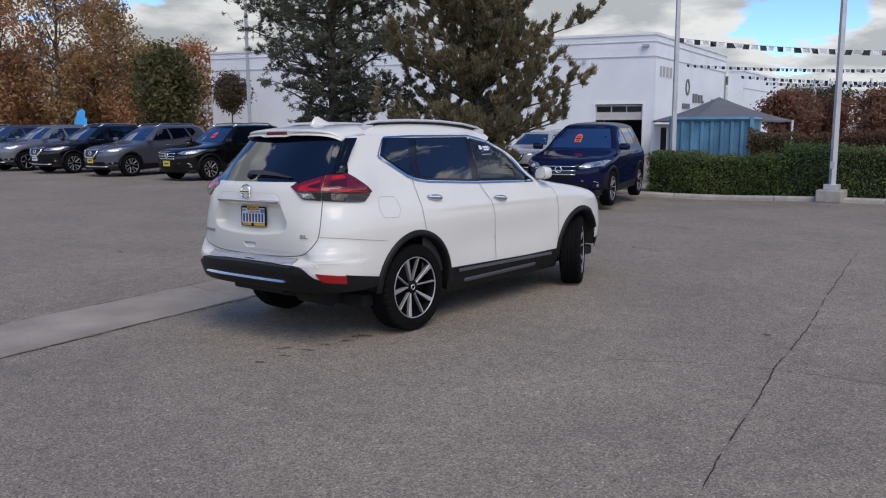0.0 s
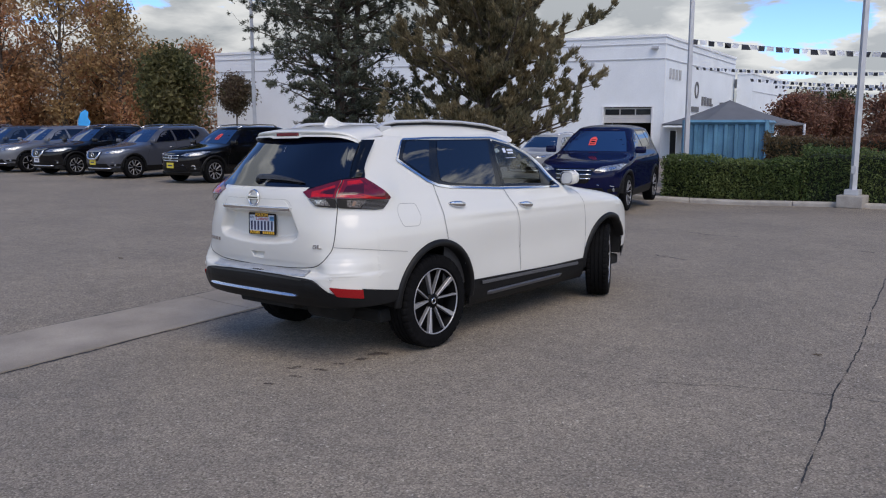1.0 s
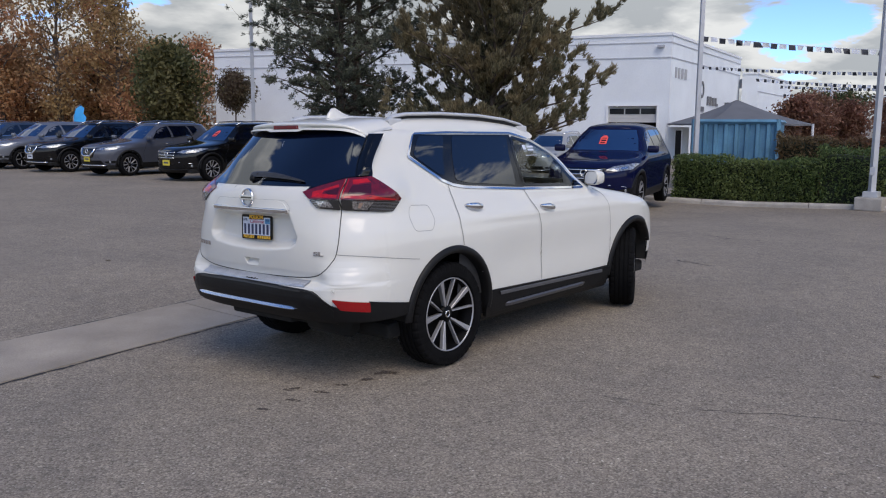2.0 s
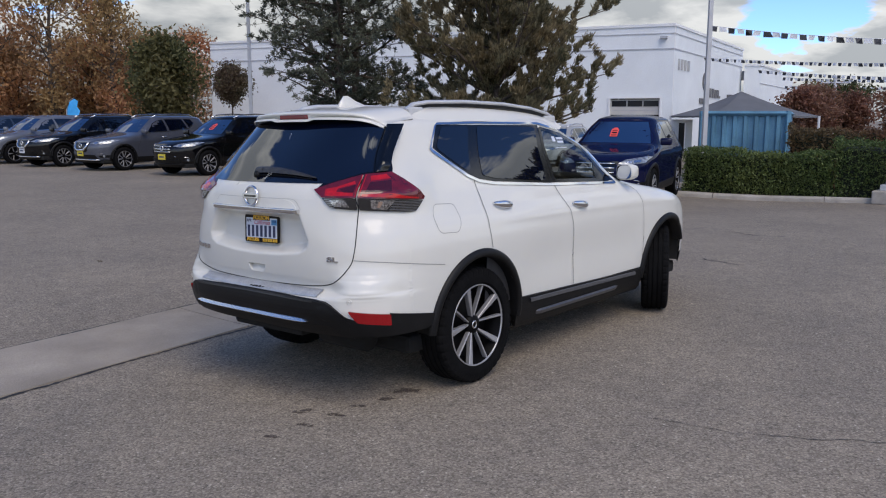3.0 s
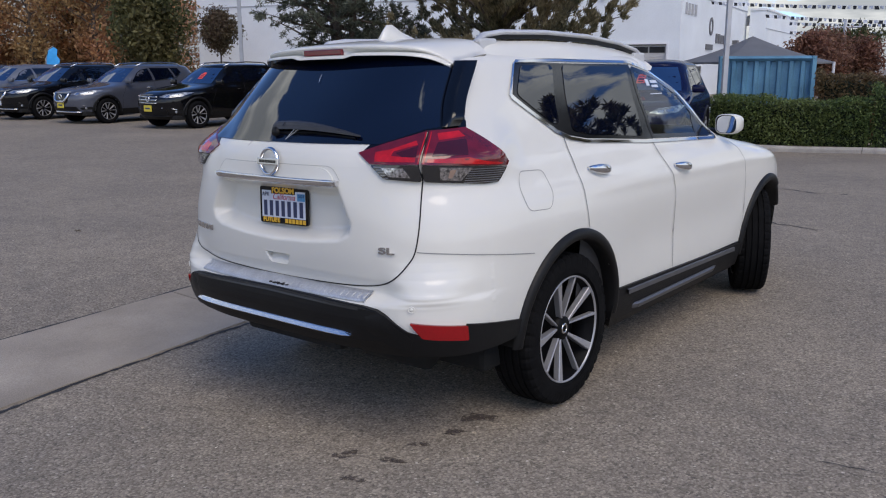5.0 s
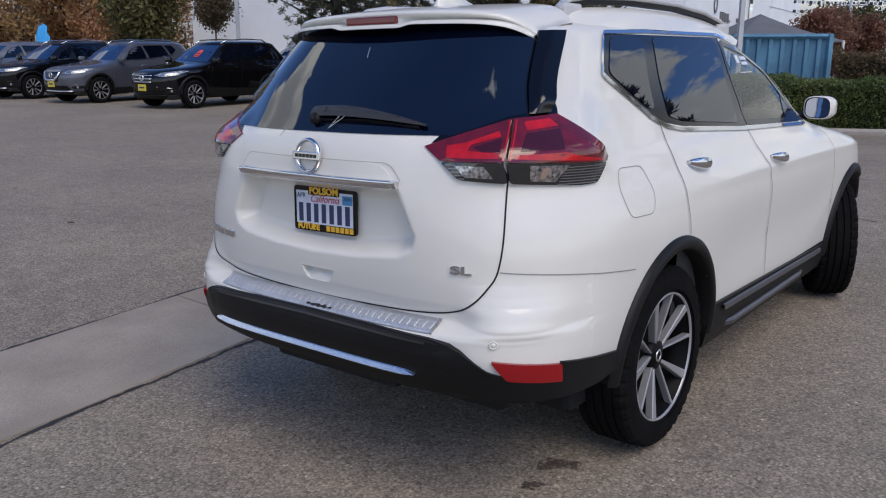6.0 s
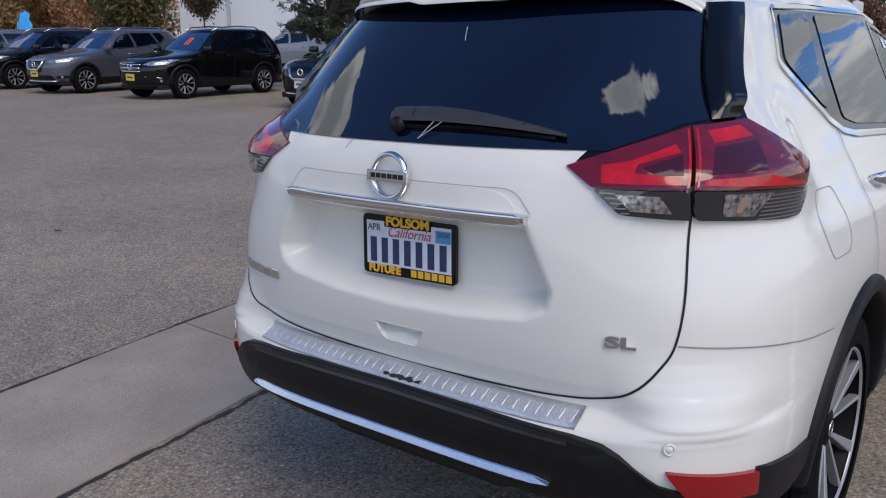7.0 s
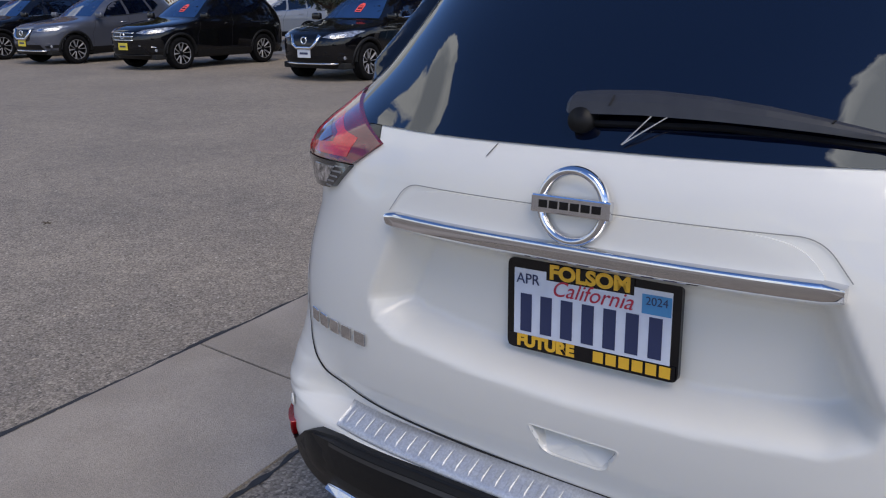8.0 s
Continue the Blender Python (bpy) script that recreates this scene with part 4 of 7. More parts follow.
def tufts(spots, axis, per, length, width, fan, up, rng):
    """Sprays of narrow needles that point away from the trunk and up."""
    c = np.repeat(spots, per, axis=0)
    d = c - axis
    d[:, 2] = 0
    d /= np.linalg.norm(d, axis=1)[:, None] + 1e-6
    d[:, 2] = up
    # one lean for each spray, then the needles fan out round it
    d += np.repeat(rng.normal(0, 0.45, spots.shape), per, axis=0) + rng.normal(0, fan, c.shape)
    d /= np.linalg.norm(d, axis=1)[:, None]
    b = np.cross(d, rng.normal(0, 1, c.shape))
    b /= np.linalg.norm(b, axis=1)[:, None] + 1e-9
    ln = length * rng.uniform(0.55, 1.2, (len(c), 1))
    c = c + rng.normal(0, 0.03, c.shape)
    v = np.stack((c, c + d * ln * 0.5 + b * width * 0.5, c + d * ln, c + d * ln * 0.5 - b * width * 0.5), 1).reshape(-1, 3)
    return v, np.arange(len(v)).reshape(-1, 4)


def tree(name, label, x, y, height, crown, leaf, count, seed, base=None, trunk_r=0.16, branches=26, first=0.2, lift=0.4, spread_leaf=0.22, size=0.07, aspect=0.9, stems=1, tip=0.35, flat=0.0, inner=0.25, droop=0.0, needles=None):
    """A tapered trunk with limbs and a crown of many small leaves; crown(h) gives the reach of the limbs at that share of the height."""
    rng = np.random.default_rng(seed)
    z0 = (ground_z(x, y) if base is None else base) - 0.05
    t = thing(name, label, "tree")
    wood, spots = [], []
    for st in range(stems):
        ox, oy = (rng.normal(0, 0.35, 2) if stems > 1 else (0, 0))
        tops = [(x + ox * (1 + 0.6 * k / 7) + rng.normal(0, 0.06), y + oy * (1 + 0.6 * k / 7) + rng.normal(0, 0.06), z0 + height * k / 7 * (1 - 0.08 * st)) for k in range(8)]
        wood.append(tube(tops, [trunk_r * (1 - 0.88 * k / 7) for k in range(8)], 8))
        for b in range(branches):
            h = first + (0.97 - first) * (b + rng.uniform(0, 1)) / branches
            k = min(6, int(h * 7))
            p = Vector(tops[k]).lerp(Vector(tops[k + 1]), h * 7 - k)
            az = b * 2.4 + rng.uniform(-0.5, 0.5) + st
            reach = crown(h) * rng.uniform(0.62, 1.2)
            up = (lift * (0.2 + 1.5 * h) if inner > 3 else lift) + rng.normal(0, 0.12)
            pts, rad = limb(p, (math.cos(az), math.sin(az), up), reach, trunk_r * 0.42 * (1 - 0.7 * h), rng, 0.2, 0.25 * (1 - flat))
            wood.append(tube(pts, rad, 5, False))
            for i in range(2, len(pts)):
                for _ in range(2):
                    sp, sr = limb(pts[i], (rng.normal(0, 1), rng.normal(0, 1), (rng.normal(1.2, 0.4) if inner > 3 else rng.normal(0.35, 0.4)) * (1 - flat)), reach * tip * rng.uniform(0.5, 1.0), rad[i] * 0.6, rng, 0.3, 0.1, 4)
                    wood.append(tube(sp, sr, 4, False))
                    spots += sp[1:]
                spots.append(pts[i])
            if inner:
                spots += [p.lerp(pts[2], rng.uniform(0, 1)) for _ in range(int(3 * inner))]
    mesh_ob("trunk", *joined(wood), BARK, t, smooth=True)
    spots = np.array([tuple(s) for s in spots])
    if needles:
        per, length, width, fan, up = needles
        keep = rng.integers(0, len(spots), count // per)
        v, f = tufts(spots[keep] + rng.normal(0, 0.035, (len(keep), 3)), np.array((x, y, 0.0)), per, length, width, fan, up, rng)
        mesh_ob("crown", v, f, leaf, t)
        return t
    pick = rng.integers(0, len(spots), count)
    v, f = leaves(spots[pick], spread_leaf, size, rng, aspect, droop)
    mesh_ob("crown", v, f, leaf, t)
    return t


def bell(lo, peak, hi, r):
    c = curve([(0, 0.2 * r), (lo, 0.45 * r), (peak, r), (hi, 0.62 * r), (1, 0.12 * r)])
    return lambda h: float(c(h))


_spruce = curve([(0, 2.6), (0.1, 3.3), (0.3, 3.4), (0.6, 2.6), (0.85, 1.3), (1, 0.3)])


def SPRUCE(h):
    return float(_spruce(h))


tree("pine_tree", "open dark pine with several bare grey trunks and clumped needles", -16.9, 15.7, 13.5, bell(0.1, 0.35, 0.8, 3.5), PINE, 190000, 21, trunk_r=0.16, branches=60, first=0.10, lift=0.2, stems=3, tip=0.36, flat=0.35, inner=0, needles=(18, 0.125, 0.032, 0.9, 0.5))
tree("conifer_tree", "dense olive green conifer with upswept tips", -11.6, 17.2, 12.0, SPRUCE, CONIFER, 460000, 22, trunk_r=0.2, branches=130, first=0.02, lift=0.85, tip=0.30, inner=4.0, needles=(16, 0.185, 0.034, 0.5, 1.7))
tree("conifer_tree", "tall dark conifer beyond the end of the hedge", 9.8, 20.6, 11.5, bell(0.06, 0.25, 0.7, 3.6), CONIFER, 30000, 24, trunk_r=0.2, branches=44, first=0.05, lift=0.4, tip=0.3, inner=2.0, needles=(16, 0.34, 0.07, 0.4, 0.7))
tree("small_tree", "small round tree with brownish green leaves", -31.7, 22.0, 4.0, bell(0.42, 0.6, 0.85, 1.3), BROWN_LEAF, 8000, 23, trunk_r=0.07, branches=18, first=0.52, lift=0.9, spread_leaf=0.16, size=0.075)
TALL = bell(0.3, 0.5, 0.8, 1.0)
for i, (x, y, h, r, m, n, lab) in enumerate([
        (-45.0, 10.0, 9.6, 3.6, AUTUMN, 6500, "tall thin crowned autumn tree with rusty brown leaves"),
        (-40.6, 14.2, 10.4, 3.7, RUST, 6500, "tall autumn tree with sparse rusty leaves"),
        (-38.0, 16.0, 10.2, 3.5, AUTUMN, 6500, "tall autumn tree with an open brown crown"),
        (-40.2, 19.2, 8.6, 2.8, RUST, 4500, "autumn tree with brown and green leaves above the cars"),
        (-36.2, 18.2, 7.9, 2.0, AUTUMN, 3600, "autumn tree with open yellow green crown")]):
    tree("autumn_tree", lab, x, y, h, (lambda h_, r_=r: TALL(h_) * r_), m, n, 40 + i, trunk_r=0.17, branches=30, first=0.16, lift=0.7, spread_leaf=0.26, size=0.11)
for i, (x, y, h, r, m, n, lab) in enumerate([
        (-46.5, 12.0, 5.4, 3.4, AUTUMN, 9000, "low dense autumn tree with rusty leaves"),
        (-42.5, 15.8, 5.2, 3.2, RUST, 9000, "low dense rusty tree behind the parked cars"),
        (-41.0, 19.5, 5.3, 3.2, AUTUMN, 9000, "low dense brownish tree behind the parked cars"),
        (-37.0, 21.0, 5.4, 3.0, AUTUMN, 8500, "low dense tree turning brown"),
        (-28.4, 16.27, 4.75, 1.75, GREEN_LEAF, 11000, "bushy dark green tree behind the parked cars"),
        (-47.5, 30.2, 7.3, 3.2, RUST, 6000, "far tree with reddish leaves beside the white building"),
        (-44.0, 24.5, 6.0, 3.4, AUTUMN, 8000, "far brownish tree behind the parked cars")]):
    tree("autumn_tree" if m is not GREEN_LEAF else "green_tree", lab, x, y, h, bell(0.1, 0.4, 0.75, r), m, int(n * 1.1), 50 + i, trunk_r=0.14, branches=30, first=0.06, lift=0.6, spread_leaf=0.30, size=0.115)
for i, (x, y, h, r, m) in enumerate([(-11.81, 48.2, 3.83, 1.7, RUST), (-11.4, 50.43, 4.01, 1.9, RUST), (-11.44, 54.59, 4.40, 2.2, AUTUMN), (-10.03, 52.9, 3.67, 1.5, RUST), (-5.46, 43.73, 4.24, 1.7, RUST), (-4.71, 45.93, 3.98, 2.2, RUST)]):
    tree("distant_tree", "distant low tree with dull red autumn leaves", x, y, h * 0.84, bell(0.15, 0.45, 0.8, r), DULL_RED if m is RUST else GREEN_LEAF, 6500, 70 + i, trunk_r=0.1, branches=18, first=0.08, lift=0.8, spread_leaf=0.25, size=0.12)

# ---- wheels ----
def wheel_on(name, parent, m, rim_r=0.256, r=0.364, width=0.225, style=0, label="", fine=True):
    """A road wheel with its axle along x and its face towards +x."""
    h = width / 2
    barrel = [(-h * 0.86, rim_r * 0.96), (-h * 0.9, rim_r * 1.0), (-h * 0.6, rim_r * 0.9), (h * 0.1, rim_r * 0.86), (h * 0.5, rim_r * 0.92), (h * 0.84, rim_r * 0.985), (h * 0.9, rim_r * 1.0), (h * 0.86, rim_r * 1.02)]
    v, f = revolve(barrel, 48 if fine else 28)
    disc, df = revolve([(h * -0.1, rim_r * 0.9), (h * -0.1, 0.001)], 48 if fine else 28)
    wh = mesh_ob(name, *joined([(v, f), (disc, df)]), RIM_BLACK, parent, True, label)
    wh.matrix_basis = m
    prof = [(-h * 0.84, rim_r * 0.985), (-h * 0.97, rim_r * 1.1), (-h * 1.0, r * 0.84), (-h * 0.93, r * 0.955), (-h * 0.80, r * 0.99)]
    groove = [-0.52, -0.18, 0.18, 0.52]
    for g in groove:
        prof += [(h * (g - 0.05), r * 0.998), (h * (g - 0.035), r * 0.975), (h * (g + 0.035), r * 0.975), (h * (g + 0.05), r * 0.998)]
    prof += [(h * 0.80, r * 0.99), (h * 0.93, r * 0.955), (h * 1.0, r * 0.84), (h * 1.005, r * 0.80), (h * 0.99, r * 0.74), (h * 0.97, rim_r * 1.1), (h * 0.9, rim_r * 1.03), (h * 0.84, rim_r * 0.985)]
    last = len(prof)

    def lugs(k, j, a, rr):
        if fine and k % 4 == 0 and abs(a) > h * 0.56 and rr > r * 0.93:
            return a * 0.982, rr * 0.984
        return a, rr
    mesh_ob("tyre", *revolve(prof, 160 if fine else 40, warp=lugs), TYRE, wh, not fine)
    lip, lf = revolve([(h * 0.86, rim_r * 1.01), (h * 0.925, rim_r * 1.0), (h * 0.925, rim_r * 0.978), (h * 0.86, rim_r * 0.968)], 64 if fine else 28)
    mesh_ob("rim_lip", lip, lf, ALLOY, wh, True)
    n = 5
    for i in range(n):
        base = 2 * math.pi * i / n + math.pi / 2 + 0.06
        for side in (-1, 1):
            vs, fs = [], []
            rows = []
            for t in np.linspace(0, 1, 7):
                r0, r1, a0, a1 = 0.050, rim_r * 0.965, base + side * 0.16, base + side * 0.29
                py = r0 * math.cos(a0) * (1 - t) + r1 * math.cos(a1) * t
                pz = r0 * math.sin(a0) * (1 - t) + r1 * math.sin(a1) * t
                rad, ang = math.hypot(py, pz), math.atan2(pz, py)
                wid = (0.013 + 0.025 * t) if side > 0 else (0.008 + 0.006 * t)
                x = h * (0.60 + 0.29 * t)
                c, s = math.cos(ang), math.sin(ang)
                for w_, xo in ((-wid / 2, -0.03), (-wid / 2, -0.003), (-wid / 2 + 0.003, 0.0), (wid / 2 - 0.003, 0.0), (wid / 2, -0.003), (wid / 2, -0.03)):
                    vs.append((x + xo, rad * c - w_ * s, rad * s + w_ * c))
            for k in range(6):
                for q in range(5):
                    fs.append((6 * k + q, 6 * k + q + 1, 6 * k + q + 7, 6 * k + q + 6))
            fs += [tuple(range(6)), tuple(range(36, 42))[::-1]]
            mesh_ob("spoke", vs, fs, ALLOY if style == 0 or side > 0 else RIM_BLACK, wh)
    cap, cf = revolve([(h * 0.38, 0.062), (h * 0.60, 0.058), (h * 0.64, 0.034), (h * 0.66, 0.030), (h * 0.67, 0.001)], 24)
    mesh_ob("hub_cap", cap, cf, RIM_BLACK, wh, True)
    if fine:
        badge, bf = revolve([(h * 0.67, 0.026), (h * 0.69, 0.025), (h * 0.69, 0.016), (h * 0.675, 0.015)], 24)
        mesh_ob("cap_ring", badge, bf, CHROME, wh, True)
        for i in range(5):
            a = 2 * math.pi * i / 5 + 0.3
            nut, nf = tube([(h * 0.35, 0.044 * math.cos(a), 0.044 * math.sin(a)), (h * 0.56, 0.044 * math.cos(a), 0.044 * math.sin(a))], 0.009, 6)
            mesh_ob("wheel_nut", nut, nf, SATIN, wh)
    return wh


def ribbon_on(shell, pts, width, off, step=0.02):
    """A narrow strip along (s, z) points on a skin."""
    line = dense(pts, step, closed=False)
    vs, fs = [], []
    for i, (s, z) in enumerate(line):
        a, b = line[max(i - 1, 0)], line[min(i + 1, len(line) - 1)]
        d = np.array((b[0] - a[0], b[1] - a[1]))
        d /= np.hypot(*d) or 1
        for k in (-0.5, 0.5):
            vs.append(shell.at(s - d[1] * width * k, z + d[0] * width * k, off))
    fs = [(2 * i, 2 * i + 1, 2 * i + 3, 2 * i + 2) for i in range(len(line) - 1)]
    return vs, fs


def flow(pts, n=6):
    """A smooth line through points (Catmull-Rom)."""
    p = [np.array(q, float) for q in pts]
    p = [2 * p[0] - p[1]] + p + [2 * p[-1] - p[-2]]
    out = []
    for a, b, c, d in zip(p, p[1:], p[2:], p[3:]):
        for k in range(n):
            t = k / n
            out.append(tuple(0.5 * (2 * b + (c - a) * t + (2 * a - 5 * b + 4 * c - d) * t ** 2 + (3 * b - a - 3 * c + d) * t ** 3)))
    return out + [tuple(p[-2])]


def lay(shell, off=0.003, bulge=None, relief=True):
    """A placing of (s, z) onto a skin, off metres proud of it."""
    def put(s, z, depth):
        o = off + (bulge(s, z) if bulge else 0.0) - depth
        return shell.at(s, z, o, relief)
    return put


def yz(shell, pts, side=1):
    """(y, z) places on a flank as (s, z)."""
    return [(shell.sy(y, z, side), z) for y, z in pts]


def mirrored(pts):
    return [(-s, z) for s, z in pts][::-1]

def inside(x, z, poly, soft):
    """1 within a polygon of (x, z), falling to 0 at its edge over soft metres."""
    p = np.array(poly)
    q = np.roll(p, -1, 0)
    e, v = q - p, np.array((x, z)) - p
    t = np.clip((v * e).sum(1) / (e * e).sum(1), 0, 1)
    dist = np.hypot(*(v - e * t[:, None]).T).min()
    cross = ((p[:, 1] > z) != (q[:, 1] > z)) & (x < e[:, 0] * (z - p[:, 1]) / np.where(e[:, 1] == 0, 1e-9, e[:, 1]) + p[:, 0])
    return float(smooth01(dist / soft)) if cross.sum() % 2 else 0.0


RECESS = [(-.385, 1.122), (.385, 1.122), (.46, .965), (.445, .92), (.39, .893), (.2, .872), (0, .865), (-.2, .872), (-.39, .893), (-.445, .92), (-.46, .965)]
LATCH = [(-.088, .806), (.088, .806), (.062, .762), (.045, .754), (-.045, .754), (-.062, .762)]


def suv_relief(x, y, z):
    o = 0.0
    if y < -0.6 and abs(x) < 0.5 and 0.7 < z < 1.14:
        o -= 0.08 * inside(x, z, RECESS, 0.052) * float(smooth01((1.128 - z) / 0.01 if z > 1.11 else 1))
    a = abs(x)
    if y < 0 and a > 0.3:
        corner = float(smooth01((a - 0.42) / 0.3) * smooth01((-0.2 - y) / 0.35))
        o += 0.086 * math.exp(-((z - 1.258) / 0.118) ** 2) * corner
        ledge = float(np.interp(y, [-0.88, -0.36], [0.872, 0.797]))
        # the step on top of the bumper runs out into a plain corner
        o += float(np.interp(z, [0.62, 0.645, 0.664, 0.676, 0.69, 0.70, 0.73, 0.76, 0.79, 0.83], [0, 0.001, 0.006, 0.027, 0.051, 0.050, 0.032, 0.014, 0.005, 0])) * float(smooth01((a - 0.57) / 0.14) * smooth01((-0.66 - y) / 0.22))
        o += 0.021 * float(smooth01((ledge - z) / 0.14) * smooth01((a - 0.55) / 0.2) * smooth01((-0.36 - y) / 0.42))
    if abs(x) > 0.5 and -0.6 < y < 2.9:
        o -= 0.007 * math.exp(-((z - 0.66) / 0.12) ** 2) * float(smooth01((y - 0.3) / 0.4) * smooth01((2.3 - y) / 0.4))
        for wy in (0.0, 2.7):
            o += 0.012 * math.exp(-(((y - wy) / 0.55) ** 2 + ((z - 0.72) / 0.22) ** 2))
        o += 0.007 * math.exp(-((z - 1.0 - 0.02 * (1.2 - y)) / 0.035) ** 2) * float(smooth01((y + 0.1) / 0.6))
    return o


white_shell = Shell(
    width=[(.2, .80), (.3, .862), (.42, .888), (.55, .898), (.75, .908), (.9, .916), (.98, .908), (1.05, .885), (1.1, .857), (1.16, .826), (1.2, .803), (1.3, .757), (1.45, .688), (1.55, .64), (1.6, .612), (1.66, .56)],
    tail=[(.2, -.62), (.3, -.80), (.38, -.90), (.45, -.955), (.52, -.985), (.6, -1.008), (.645, -1.008), (.664, -1.0), (.676, -.975), (.69, -.946), (.70, -.944), (.76, -.962), (.85, -.975), (1.0, -.982), (1.1, -.982), (1.2, -.976), (1.24, -.966), (1.275, -.944), (1.3, -.922), (1.45, -.79), (1.58, -.662), (1.62, -.623), (1.66, -.57)],
    nose=[(.2, 3.45), (.35, 3.6), (.6, 3.66), (.8, 3.62), (.9, 3.54), (.98, 3.38), (1.04, 3.1), (1.09, 2.75), (1.14, 2.42), (1.18, 2.24), (1.25, 2.12), (1.4, 2.0), (1.6, 1.62), (1.66, 1.45)],
    tail_n=[(.2, 3.2), (.5, 4.2), (.66, 4.0), (.86, 3.7), (1.0, 3.4), (1.1, 3.2), (1.2, 3.0), (1.3, 2.9), (1.36, 3.05), (1.45, 3.3), (1.6, 3.4), (1.66, 3.4)],
    nose_n=[(.2, 3.0), (.9, 3.0), (1.04, 2.9), (1.2, 2.6), (1.6, 2.6), (1.66, 2.6)],
    y_tail=[(.2, -.2), (1.0, -.2), (1.2, -.15), (1.6, -.1), (1.66, -.1)],
    y_nose=[(.2, 2.35), (.95, 2.3), (1.02, 2.1), (1.1, 1.8), (1.2, 1.7), (1.4, 1.45), (1.6, 1.0), (1.66, .95)],
    relief=suv_relief)

# ---- the white SUV ----
RED_LENS = mat("red lamp lens", (0.13, 0.003, 0.010), 0.14, coat=1.0, spec=0.3, vary=0.25, scale=22, fine=0.10, fine_scale=160)
RED_DEEP = mat("dark red lamp lens", (0.05, 0.002, 0.006), 0.12, coat=1.0, spec=0.25)
RED_GLOW = mat("bright red light guide", (0.47, 0.006, 0.010), 0.2, coat=0.8, spec=0.3, vary=0.25, scale=26, fine=0.10, fine_scale=180)
CLEAR_LENS = mat("smoked clear lens", (0.018, 0.018, 0.019), 0.05, coat=1.0)
REFLECTOR = mat("lamp reflector", (0.58, 0.58, 0.60), 0.2, 1.0, fine=0.75, fine_scale=90)
LENS_RIB = mat("grey lens rib", (0.28, 0.28, 0.29), 0.3, 0.6)
WIPER_GREY = mat("dark grey wiper plastic", (0.03, 0.03, 0.032), 0.45, vary=0.15, scale=30, bump=0.05, bump_scale=600)
VALANCE_SHINE = mat("black edge highlight", (0.022, 0.022, 0.023), 0.45, vary=0.1, scale=20)
AMBER = mat("amber bulb", (0.32, 0.22, 0.17), 0.15, coat=0.6)
RED_REFLEX = mat("red reflex", (0.28, 0.004, 0.007), 0.2, coat=0.25, fine=0.12, fine_scale=260)
MIRROR = mat("mirror glass", (0.55, 0.57, 0.60), 0.02, 1.0)
PLATE_BG = mat("plate white", (0.62, 0.66, 0.74), 0.4, vary=0.05, scale=30)
PLATE_INK = mat("plate ink", (0.02, 0.03, 0.09), 0.5)
PLATE_RED = mat("plate red ink", (0.45, 0.02, 0.05), 0.5)
PLATE_YELLOW = mat("yellow lettering", (0.75, 0.42, 0.03), 0.45)
STICKER_BLUE = mat("blue sticker", (0.06, 0.26, 0.50), 0.4)

car = thing("white_suv", "pearl white compact SUV with dark glass and black lower trim", "car", pose(0.02, 0, -0.017, 0, -1.2, 0))
S = white_shell
zs = np.concatenate((np.arange(0.24, 0.64, 0.02), np.arange(0.64, 0.74, 0.005), np.arange(0.74, 0.83, 0.005), np.arange(0.83, 1.13, 0.009), np.arange(1.13, 1.2, 0.006), np.arange(1.2, 1.601, 0.02)))
co, fa, mid, nr = skin(S, zs, 1.75, 0.0095, 66, (0.03, 2.67), 0.442, 0.38, 1.6, 0.135, (-0.66, 1.66))
FRONT_WINDOW = [(1.10, 1.578), (1.045, 1.207), (1.80, 1.175), (1.57, 1.435), (1.36, 1.53)]
lean = nr[fa].mean(1)[:, 1]
hole = np.array([abs(p[0]) > 0.45 and 1.0 < p[1] < 1.85 and 1.16 < p[2] < 1.59 and inside(p[1], p[2], FRONT_WINDOW, 1e-6) > 0 for p in mid])
hole |= (lean > 0.35) & (mid[:, 1] > 1.1) & (mid[:, 2] > 1.20) & (mid[:, 2] < 1.57) & (np.abs(mid[:, 0]) < 0.93 * S.w(mid[:, 2]) - 0.03)
hole |= np.array([p[1] < -0.7 and abs(p[0]) < 0.1 and 0.75 < p[2] < 0.81 and inside(p[0], p[2], LATCH, 1e-6) > 0 for p in mid])
hole |= (mid[:, 2] > 1.602) & (mid[:, 1] < -0.48) & (np.abs(mid[:, 0]) < 0.56)      # roof's rear edge, under the spoiler
fa, mid = fa[~hole], mid[~hole]
ax = np.abs(mid[:, 0])
gate_x = np.interp(mid[:, 2], [0.69, 0.70, 0.72, 0.75, 0.80, 0.87, 1.0, 1.14, 1.21, 1.34, 1.62], [0.0, 0.30, 0.52, 0.60, 0.67, 0.72, 0.74, 0.725, 0.70, 0.65, 0.57])
rear = mid[:, 1] < -0.25
is_gate = rear & (ax < gate_x) & (mid[:, 2] > 0.69)
low = (mid[:, 2] < 0.43) | ((mid[:, 1] < -0.34) & (mid[:, 2] < 0.505)) | ((mid[:, 1] > 3.0) & (mid[:, 2] < 0.46))
co_keep = ~(((mid[:, 1] < -0.34) & (mid[:, 2] < 0.44)) | ((mid[:, 1] > 2.95) & (mid[:, 2] < 0.35)))
seam_z = np.interp(mid[:, 1], [-0.88, -0.36], [0.870, 0.795])
is_bumper = rear & ~is_gate & (mid[:, 2] < seam_z) & (mid[:, 1] < -0.30)
door_a = np.interp(mid[:, 2], [0.40, 0.75, 0.88, 1.0, 1.11, 1.27, 1.6], [0.50, 0.42, 0.13, 0.115, 0.12, 0.14, 0.35])
